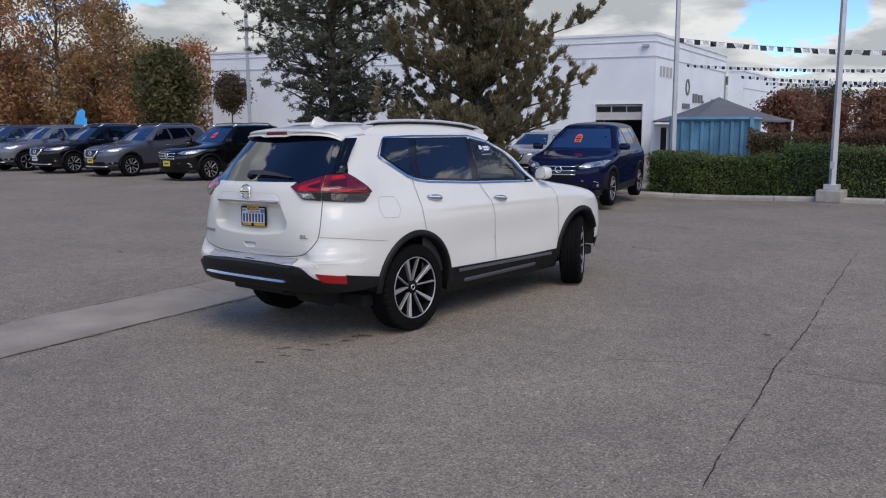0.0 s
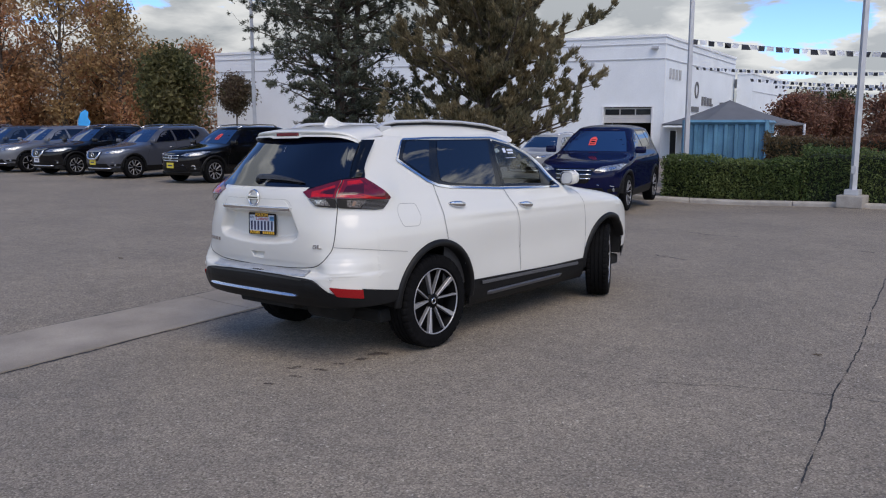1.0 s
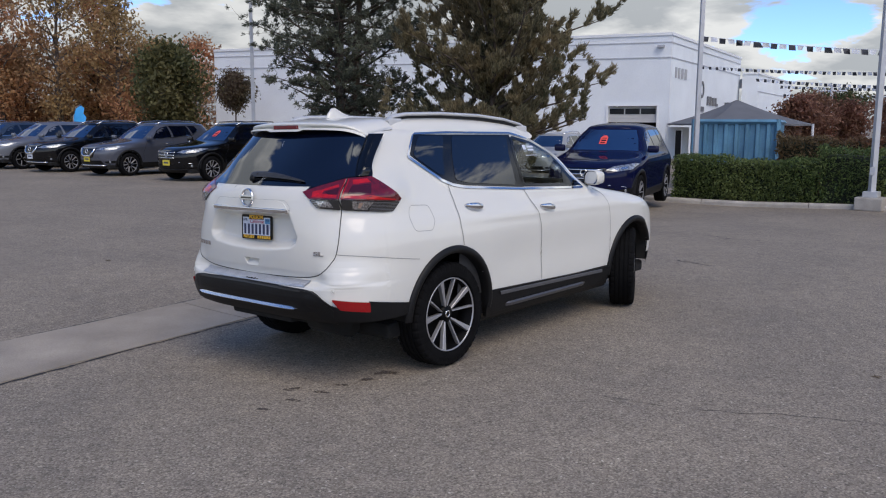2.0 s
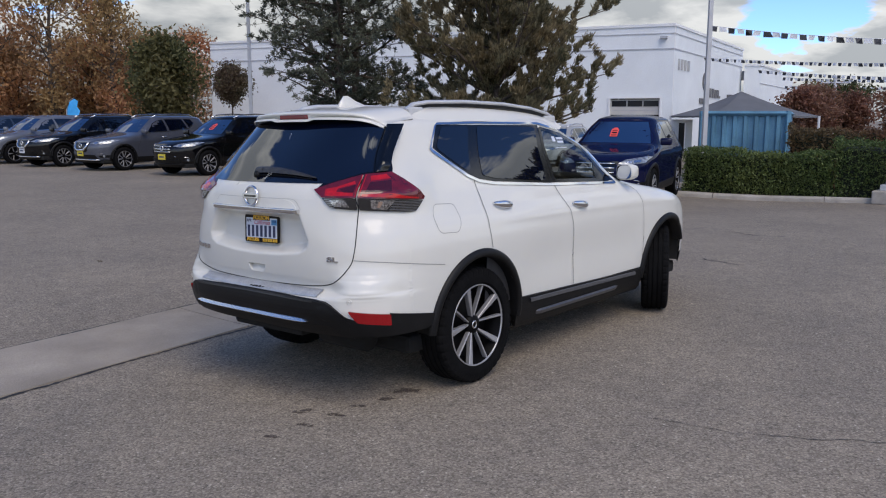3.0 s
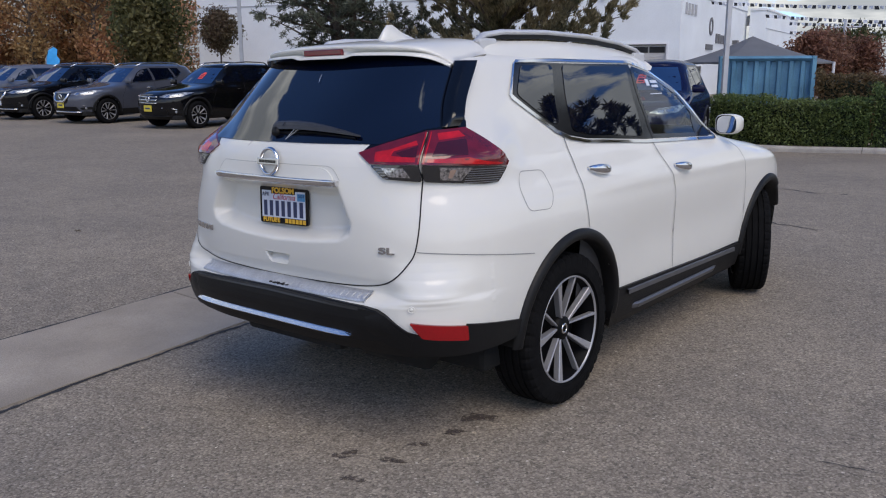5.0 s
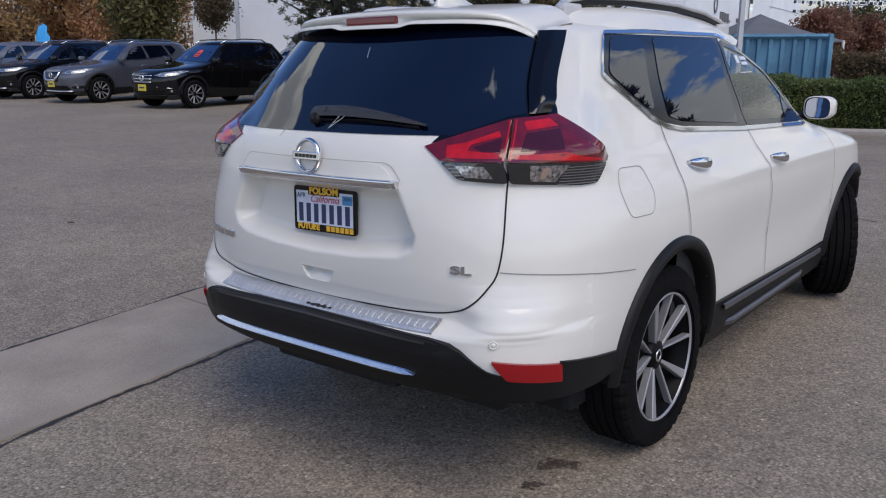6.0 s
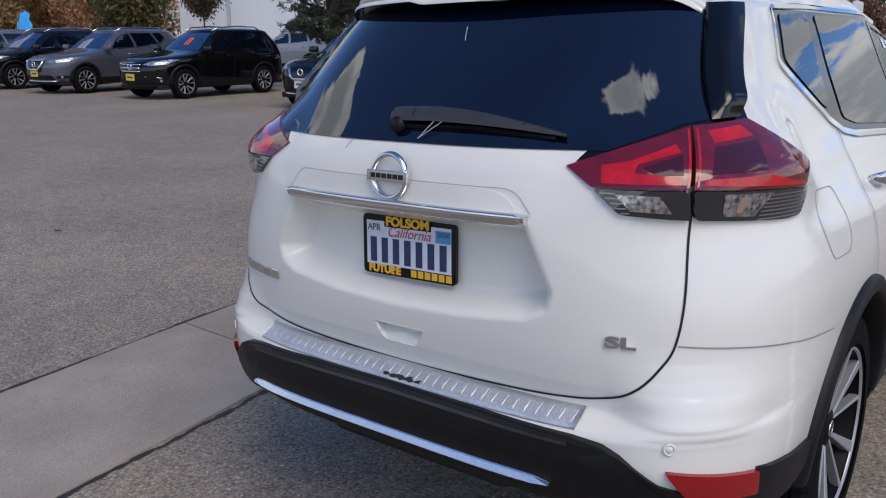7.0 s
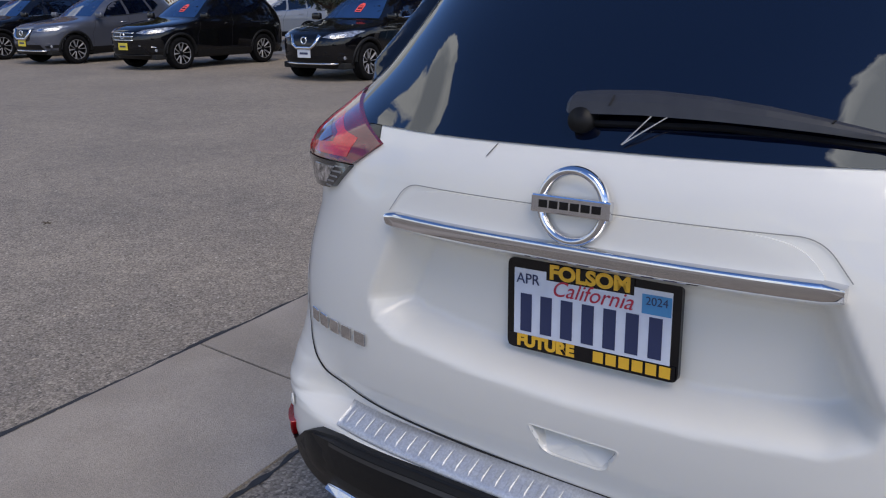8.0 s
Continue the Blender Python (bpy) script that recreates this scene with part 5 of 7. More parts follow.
door_b = np.interp(mid[:, 2], [0.4, 0.56, 0.9, 1.0, 1.2, 1.6], [1.14, 1.135, 1.11, 1.05, 1.0, 1.06])
door_c = np.interp(mid[:, 2], [0.4, 0.75, 1.06, 1.16, 1.45, 1.6], [2.20, 2.19, 2.12, 1.95, 1.6, 1.2])
flank = (ax > 0.45) & (mid[:, 2] > 0.40) & (mid[:, 2] < 1.60)
side_r = mid[:, 0] > 0
is_gate &= ~low
is_bumper &= ~low
taken = is_gate | is_bumper | low
skin_part("lower_body", co, fa, nr, low & co_keep, BLACK_PLASTIC, car, "black lower bodywork")
skin_part("tailgate", co, fa, nr, is_gate, PEARL, car)
skin_part("rear_bumper", co, fa, nr, is_bumper, PEARL, car)
for nm, lo, hi in (("rear_door", door_a, door_b), ("front_door", door_b, door_c)):
    for sd in (side_r, ~side_r):
        pk = flank & sd & ~taken & (mid[:, 1] > lo) & (mid[:, 1] < hi)
        skin_part(nm, co, fa, nr, pk, PEARL, car)
    taken |= flank & (mid[:, 1] > lo) & (mid[:, 1] < hi)
for sd in (side_r, ~side_r):
    pk = ~taken & sd & (mid[:, 1] < 0.6) & (mid[:, 2] < 1.6)
    skin_part("quarter_panel", co, fa, nr, pk, PEARL, car)
taken |= (mid[:, 1] < 0.6) & (mid[:, 2] < 1.6)
skin_part("roof", co, fa, nr, ~taken & (mid[:, 2] > 1.6), PEARL, car)
skin_part("front_body", co, fa, nr, ~taken & (mid[:, 2] <= 1.6), PEARL, car, "white bonnet and front wings")

# floor pan and wheel housings
bm = bmesh.new()
box(bm, -0.74, -0.45, 0.25, 0.74, 3.2, 0.36, 0.03)
box(bm, -0.70, -0.86, 0.42, 0.70, -0.40, 0.50, 0.02)
box(bm, -0.34, -0.90, 0.385, 0.30, -0.60, 0.46, 0.03)
part("floor_pan", bm, UNDER, car)
mesh_ob("exhaust_silencer", *tube([(0.55, -0.60, 0.36), (0.2, -0.60, 0.36)], 0.085, 12), UNDER, car, True)
for ay in (0.03, 2.67):
    for sd in (-1, 1):
        vs, fs = [], []
        for k in range(25):
            a = math.pi * (0.0 + 1.0 * k / 24)
            for xx, rr in ((0.5, 0.40), (0.86, 0.43), (0.89, 0.432)):
                hy, hz = ay + rr * math.cos(a), 0.38 + rr * math.sin(a)
                vs.append((sd * min(xx, S.at(S.sy(hy, hz), hz, -0.012).x), hy, hz))
        for k in range(24):
            for q in range(2):
                fs.append((3 * k + q, 3 * k + q + 1, 3 * k + q + 4, 3 * k + q + 3))
        vs.append((sd * 0.5, ay, 0.38))
        fs += [(len(vs) - 1, 3 * k, 3 * k + 3) for k in range(24)]
        mesh_ob("wheel_housing", vs, fs, UNDER, car, True)
        # flared black moulding round the arch
        vs, fs = [], []
        K = 40
        for k in range(K + 1):
            a = math.pi * ((0.15 if ay > 1 else -0.03) + (0.88 if ay > 1 else 1.03) * k / K)
            row = []
            for rr, off in ((0.408, -0.06), (0.412, 0.008), (0.418, 0.020), (0.432, 0.024), (0.448, 0.021), (0.462, 0.012), (0.466, -0.004)):
                y, z = ay + rr * math.cos(a), max(0.26, 0.385 + rr * math.sin(a) * (1.0 if math.sin(a) > 0 else 1.0))
                p = S.at(S.sy(y, z), z, off)
                vs.append((sd * p.x, p.y, p.z))
        for k in range(K):
            for q in range(6):
                fs.append((7 * k + q, 7 * k + q + 1, 7 * k + q + 8, 7 * k + q + 7))
        mesh_ob("arch_moulding", vs, fs, BLACK_PLASTIC, car, True)

# sills
for sd in (1, -1):
    v, f = patch(yz(S, [(0.46, 0.27), (2.24, 0.27), (2.25, 0.428), (1.4, 0.446), (0.49, 0.47)]), lay(S, 0.016), 0.05, 0.03)
    v = [(sd * p[0], p[1], p[2]) for p in v]
    mesh_ob("sill_moulding", v, f, BLACK_PLASTIC, car)
    line = [(S.at(S.sy(y, z), z, 0.020), z) for y, z in [(0.57, 0.437), (0.9, 0.431), (1.5, 0.420), (2.08, 0.408)]]
    vs, fs = [], []
    for p, _ in line:
        for dx, dz in ((0, 0.014), (0.010, 0.010), (0.010, -0.012), (0, -0.015)):
            vs.append((sd * (p.x + dx), p.y, p.z + dz))
    for k in range(3):
        fs += [(4 * k + q, 4 * k + q + 1, 4 * k + q + 5, 4 * k + q + 4) for q in range(3)]
    mesh_ob("sill_strip", vs, fs, STEP_GREY, car, label="satin grey sill strip")
    vs, fs = [], []
    for y in (0.60, 0.72, 1.2, 1.75, 1.95):
        ins = 0.05 if y in (0.60, 1.95) else 0
        for x_, z_ in ((0.80, 0.350), (0.90 - ins, 0.350), (0.91 - ins, 0.340), (0.90 - ins, 0.318), (0.80, 0.312)):
            vs.append((sd * x_, y, z_))
    for k in range(4):
        fs += [(5 * k + q, 5 * k + (q + 1) % 5, 5 * k + 5 + (q + 1) % 5, 5 * k + 5 + q) for q in range(5)]
    fs += [(0, 1, 2, 3, 4), (20, 21, 22, 23, 24)]
    mesh_ob("side_step", vs, fs, STEP_GREY, car, label="flat grey edge of the side step")

# wheels
wheel_on("wheel", car, pose(0.79, 0.02, 0.366), label="five spoke alloy wheel with machined faces and black pockets")
wheel_on("wheel", car, pose(-0.79, 0.02, 0.366, 0, 0, 180))
wheel_on("wheel", car, pose(0.79, 2.69, 0.366, 0, 0, 26), label="steered front wheel with machined spokes")
wheel_on("wheel", car, pose(-0.79, 2.69, 0.366, 0, 0, 206))

# glass
GATE_GLASS = [(-0.535, 1.285), (0.535, 1.285), (0.672, 1.338), (0.727, 1.346), (0.632, 1.636), (-0.632, 1.636), (-0.727, 1.346), (-0.672, 1.338)]
for sd in (1, -1):
    pl = [(0.48, 1.262), (0.58, 1.294), (0.69, 1.331), (0.835, 1.341), (0.832, 1.362), (0.80, 1.43), (0.742, 1.612), (0.61, 1.612), (0.705, 1.375), (0.66, 1.346), (0.50, 1.290)]
    mesh_ob("glass_seal", *patch(pl if sd > 0 else mirrored(pl), lay(S, 0.002), 0.03, 0.004), GLOSS_BLACK, car, True)
mesh_ob("rear_window", *patch(GATE_GLASS, lay(S, 0.004), 0.035, 0.006), PRIVACY, car, True, "dark tinted rear window reflecting clouds")
for sd in (1, -1):
    pl = [(0.734, 1.346), (0.800, 1.350), (0.782, 1.42), (0.728, 1.612), (0.646, 1.612)]
    mesh_ob("pillar_garnish", *patch(pl if sd > 0 else mirrored(pl), lay(S, 0.006, lambda s_, z_: 0.052 * float(smooth01((abs(s_) - 0.636 - 0.33 * (1.612 - z_)) / 0.035) * smooth01((z_ - 1.33) / 0.07))), 0.012, 0.036), GLOSS_BLACK, car, True, "gloss black fin beside the rear window")
    frame_ = [(-0.03, 1.605), (-0.145, 1.465), (0.09, 1.302), (0.20, 1.262), (0.34, 1.240), (0.95, 1.197), (1.035, 1.194), (1.095, 1.598)]
    mesh_ob("window_surround", *patch(yz(S, frame_, sd), lay(S, 0.002), 0.04, 0.004), GLOSS_BLACK, car, True)
    for nm, pg in (("quarter_window", [(0.005, 1.592), (-0.118, 1.463), (0.085, 1.326), (0.135, 1.318), (0.275, 1.594)]),
                   ("rear_door_window", [(0.365, 1.592), (0.235, 1.285), (0.36, 1.258), (0.93, 1.214), (1.035, 1.584)]),
                   ("front_door_window", FRONT_WINDOW)):
        clear = nm == "front_door_window"
        pane = mesh_ob(nm, *patch(yz(S, rounded(pg, 0.03) if not clear else pg, sd), lay(S, 0.0055 if not clear else 0.001), 0.04, 0.003), CLEAR if clear else PRIVACY, car, True)
        if clear:
            v, f = ribbon_on(S, yz(S, FRONT_WINDOW + FRONT_WINDOW[:1], 1), 0.022, 0.004, 0.03)
            mesh_ob("window_seal", [(sd * p[0], p[1], p[2]) for p in v], f, GLOSS_BLACK, car, True)
            mesh_ob("mirror_sail", *patch(yz(S, [(1.66, 1.335), (1.60, 1.185), (1.87, 1.165)], sd), lay(S, 0.004), 0.04, 0.006), GLOSS_BLACK, car, True)
    rim = [(1.36, 1.565), (1.10, 1.612), (0.35, 1.618), (-0.02, 1.612), (-0.05, 1.598), (-0.17, 1.468), (-0.165, 1.452), (0.085, 1.290), (0.19, 1.250), (0.33, 1.228), (0.95, 1.186), (1.87, 1.150), (1.60, 1.460), (1.36, 1.562)]
    vs, fs = ribbon_on(S, yz(S, rim, 1), 0.014, 0.008, 0.03)
    mesh_ob("chrome_surround", [(sd * p[0], p[1], p[2]) for p in vs], fs, CHROME, car, True)

mesh_ob("windscreen", *patch([(-0.70, 1.185), (0.70, 1.185), (0.61, 1.42), (0.53, 1.585), (-0.53, 1.585), (-0.61, 1.42)], lambda x, z, d: S.at(S.nx(x, z), z, 0.002 - d), 0.06, 0.004), CLEAR, car, True)
# window sticker with unreadable print
for y0, y1, z0, z1 in ((1.205, 1.245, 1.478, 1.515), (1.265, 1.36, 1.492, 1.508), (1.265, 1.345, 1.468, 1.482), (1.21, 1.36, 1.43, 1.434)):
    mesh_ob("sticker_bar", *patch(yz(S, [(y0, z0), (y1, z0), (y1, z1), (y0, z1)]), lay(S, 0.004), 0.03, 0.001), PLATE_BG, car)
# cabin seen through the front glass
for sd in (1, -1):
    vs, fs = [], []
    for i, y in enumerate(np.linspace(0.15, 2.05, 12)):
        for z in (0.45, 0.8, 1.0, 1.16):
            p = S.at(S.sy(y, z), z, -0.05)
            vs.append((sd * p.x, p.y, p.z))
    fs = [(4 * i + k, 4 * i + k + 1, 4 * i + k + 5, 4 * i + k + 4) for i in range(11) for k in range(3)]
    mesh_ob("door_lining", vs, fs, CABIN, car, True)
    bm = bmesh.new()
    box(bm, sd * 0.37 - 0.25, 0.62, 0.62, sd * 0.37 + 0.25, 1.18, 0.80, 0.06)
    box(bm, -0.24, -0.07, 0.0, 0.24, 0.07, 0.60, 0.06, pose(sd * 0.37, 0.72, 0.72, 14, 0, 0))
    box(bm, -0.13, -0.05, 0.64, 0.13, 0.05, 0.82, 0.04, pose(sd * 0.37, 0.72, 0.72, 14, 0, 0))
    part("front_seat", bm, CABIN, car, smooth=True)
bm = bmesh.new()
box(bm, -0.72, 1.66, 0.75, 0.72, 2.2, 1.06, 0.08)
box(bm, -0.55, 1.62, 1.0, -0.20, 1.85, 1.13, 0.05)
part("dashboard", bm, CABIN, car, smooth=True)
v, f = revolve([(0.0, 0.185), (0.012, 0.178), (0.012, 0.165), (0.0, 0.158), (-0.012, 0.165), (-0.012, 0.178), (0.0, 0.185)], 28, "z")
wheel_ = mesh_ob("steering_wheel", v, f, CABIN, car, True)
wheel_.matrix_basis = pose(-0.37, 1.50, 1.06, 68, 0, 0)
boxed("wheel_hub", (-0.15, -0.03, -0.02, 0.15, 0.03, 0.02), CABIN, wheel_, 0.01)
mesh_ob("rear_bulkhead", [(-0.78, 0.3, 0.4), (0.78, 0.3, 0.4), (0.6, 0.3, 1.6), (-0.6, 0.3, 1.6)], [(0, 1, 2, 3)], CABIN, car)
mesh_ob("cabin_floor", [(-0.78, 0.3, 0.5), (0.78, 0.3, 0.5), (0.78, 2.3, 0.5), (-0.78, 2.3, 0.5)], [(0, 1, 2, 3)], CABIN, car)
mesh_ob("headliner", [(-0.55, 0.3, 1.60), (0.55, 0.3, 1.60), (0.5, 1.4, 1.60), (-0.5, 1.4, 1.60)], [(0, 1, 2, 3)], HEADLINER, car)
boxed("interior_mirror", (-0.11, 1.46, 1.46, 0.11, 1.49, 1.52), CABIN, car, 0.01)

# roof spoiler with the high brake lamp: a hollow rear face either side of the lamp, white lower lip, black underside
vs, fs = [], []
SP = 0.580
xs = np.linspace(-SP, SP, 61)
prof = [(-0.20, 1.714, 0), (-0.40, 1.704, 0), (-0.55, 1.692, 0), (-0.64, 1.681, 0), (-0.668, 1.675, 0), (-0.676, 1.668, 0), (-0.674, 1.662, 0.0), (-0.672, 1.659, 0.15), (-0.668, 1.634, 1.1),
        (-0.688, 1.631, 0.15), (-0.696, 1.626, 0), (-0.696, 1.618, 0), (-0.686, 1.614, 0), (-0.62, 1.614, 0), (-0.50, 1.632, 0)]
for x in xs:
    u = abs(x) / SP
    hollow = 0.042 * float(smooth01((abs(x) - 0.125) / 0.05) * smooth01((SP - 0.03 - abs(x)) / 0.12))
    top_drop = -0.013 + 0.020 * u ** 2 + 0.065 * u ** 12
    lip_drop = -0.013 - 0.011 * float(smooth01((abs(x) - 0.14) / 0.06)) + 0.010 * u ** 2 + 0.049 * u ** 12
    low_drop = -0.004 + 0.022 * u ** 2 + 0.040 * u ** 6
    for j, (y, z, deep) in enumerate(prof):
        k = smooth01((-0.2 - y) / 0.4)
        yy = y + deep * hollow + (0.03 + 0.105 * u ** 2.4 + 0.05 * u ** 6 + 0.05 * u ** 8) * k
        vs.append((x, yy, z - (top_drop if j < 8 else lip_drop if j < 13 else low_drop)))
m = len(prof)
top_f, low_f = [], []
for i in range(60):
    for j in range(m - 1):
        (top_f if j < 11 else low_f).append((i * m + j, i * m + j + 1, (i + 1) * m + j + 1, (i + 1) * m + j))
top_f += [tuple(range(m)), tuple(range(60 * m, 61 * m))[::-1]]
spoiler = mesh_ob("roof_spoiler", vs, top_f, PEARL, car, True)
mesh_ob("spoiler_underside", vs, low_f, GLOSS_BLACK, spoiler, True, "black underside of the spoiler")
bm = bmesh.new()
box(bm, -0.122, -0.653, 1.6465, 0.122, -0.610, 1.6735, 0.005)
part("brake_lamp", bm, RED_LENS, spoiler, "dark red high brake lamp")

# roof rails and fin
for sd in (1, -1):
    pts = [(-0.20, 1.690), (-0.13, 1.728), (0.0, 1.744), (0.35, 1.752), (0.8, 1.743), (1.15, 1.718), (1.38, 1.682), (1.48, 1.650)]
    vs, fs = [], []
    for i, (y, z) in enumerate(pts):
        w, h = (0.020, 0.010) if i in (0, 7) else (0.024, 0.014)
        x = sd * (0.53 - 0.03 * abs(y - 0.5))
        for a in range(8):
            t = 2 * math.pi * a / 8
            vs.append((x + w * math.cos(t), y, z + h * math.sin(t)))
    fs = [(8 * i + a, 8 * i + (a + 1) % 8, 8 * i + 8 + (a + 1) % 8, 8 * i + 8 + a) for i in range(7) for a in range(8)]
    fs += [tuple(range(8)), tuple(range(56, 64))[::-1]]
    rail = mesh_ob("roof_rail", vs, fs, RAIL_SILVER, car, True, "silver roof rail on dark feet")
    for y0, y1, zt in ((-0.19, -0.06, 1.715), (1.32, 1.46, 1.668)):
        bm = bmesh.new()
        box(bm, sd * 0.52 - 0.018, y0, zt - 0.07, sd * 0.52 + 0.018, y1, zt, 0.012)
        part("rail_foot", bm, RAIL_SILVER, rail)
    # black web that fills the slot just below the rail
    web = [(sd * (0.53 - 0.03 * abs(y - 0.5)) + dx, y, z - dz) for y, z in pts[1:7] for dx, dz in ((-0.016, 0.012), (0.016, 0.012), (0.016, 0.030), (-0.016, 0.030))]
    mesh_ob("rail_channel", web, [(4 * i + q, 4 * i + (q + 1) % 4, 4 * i + 4 + (q + 1) % 4, 4 * i + 4 + q) for i in range(5) for q in range(4)], BLACK_PLASTIC, rail)
    # painted plinth that runs from the roof up to the rail and dies away at both ends
    line = flow(pts, 5)
    web = []
    for i, (y, z) in enumerate(line):
        k = math.sin(math.pi * i / (len(line) - 1)) ** 0.35
        x = 0.53 - 0.03 * abs(y - 0.5)
        for dx, dz in ((-0.05, 0.085), (-0.018, 0.03), (0.018, 0.03), (0.045, 0.06), (0.075, 0.115)):
            web.append((sd * (x + dx), y, z - 0.012 - dz * (0.45 + 0.55 * k)))
    mesh_ob("rail_plinth", web, [(5 * i + q, 5 * i + q + 1, 5 * i + 6 + q, 5 * i + 5 + q) for i in range(len(line) - 1) for q in range(4)], PEARL, rail, True)
vs = []
fin = [(-0.275, 1.722), (-0.25, 1.765), (-0.222, 1.795), (-0.19, 1.798), (-0.12, 1.765), (-0.02, 1.735), (0.0, 1.728)]
for y, z in fin:
    t = max(0.0, (1.80 - z) / 0.075)
    for sx in (-1, 1):
        vs.append((sx * (0.003 + 0.028 * t ** 0.8) * (0.4 if y in (-0.275, 0.0) else 1), y, 1.725))
        vs.append((sx * 0.005, y, z))
fs = []
for i in range(6):
    a, b = 4 * i, 4 * i + 4
    fs += [(a, a + 1, b + 1, b), (a + 2, b + 2, b + 3, a + 3), (a + 1, a + 3, b + 3, b + 1)]
mesh_ob("antenna_fin", vs, fs, PEARL, car, True)

# seams
GATE_SEAM = [(0.690, 1.335), (0.705, 1.21), (0.740, 1.14), (0.752, 0.99), (0.736, 0.873), (0.700, 0.815), (0.650, 0.765), (0.590, 0.733), (0.50, 0.716), (0.33, 0.706), (0.0, 0.699)]
gs = flow(GATE_SEAM + mirrored(GATE_SEAM)[1:])
mesh_ob("tailgate_gap", *ribbon_on(S, gs, 0.0055, 0.002), SEAM, car)
for sd in (1, -1):
    for nm, line, w in (("bumper_gap", [(0.742, 0.871), (0.95, 0.852), (1.342, 0.797)], 0.0035),
                        ("door_gap", yz(S, flow([(0.137, 1.262), (0.125, 1.11), (0.114, 0.99), (0.124, 0.90), (0.134, 0.842)])), 0.0035),
                        ("door_gap", yz(S, flow([(1.00, 1.186), (1.03, 1.10), (1.075, 1.0), (1.105, 0.90), (1.125, 0.75), (1.14, 0.58), (1.15, 0.46)], 10)), 0.0035),
                        ("door_gap", yz(S, flow([(2.05, 1.13), (2.15, 1.05), (2.21, 0.75), (2.22, 0.46)], 10)), 0.003)):
        v, f = ribbon_on(S, flow(line), w, 0.0045 if nm == "door_gap" else 0.002)
        mesh_ob(nm, [(sd * p[0], p[1], p[2]) for p in v], f, SOFT_GAP if nm == "bumper_gap" else SEAM, car)
v, f = ribbon_on(S, (lambda r: r + r[:1])(rounded([(1.228, 1.145), (1.425, 1.135), (1.498, 1.035), (1.478, 0.972), (1.305, 0.98), (1.235, 1.08)], 0.035)), 0.003, 0.0012)
mesh_ob("fuel_door_gap", v, f, SOFT_GAP, car)

# rear lamps
def lamp_bulge(s, z):
    a = abs(s)
    return 0.022 * float(smooth01((a - 0.47) / 0.25) * smooth01((1.13 - a) / 0.12)) * math.exp(-((z - 1.225) / 0.075) ** 2)


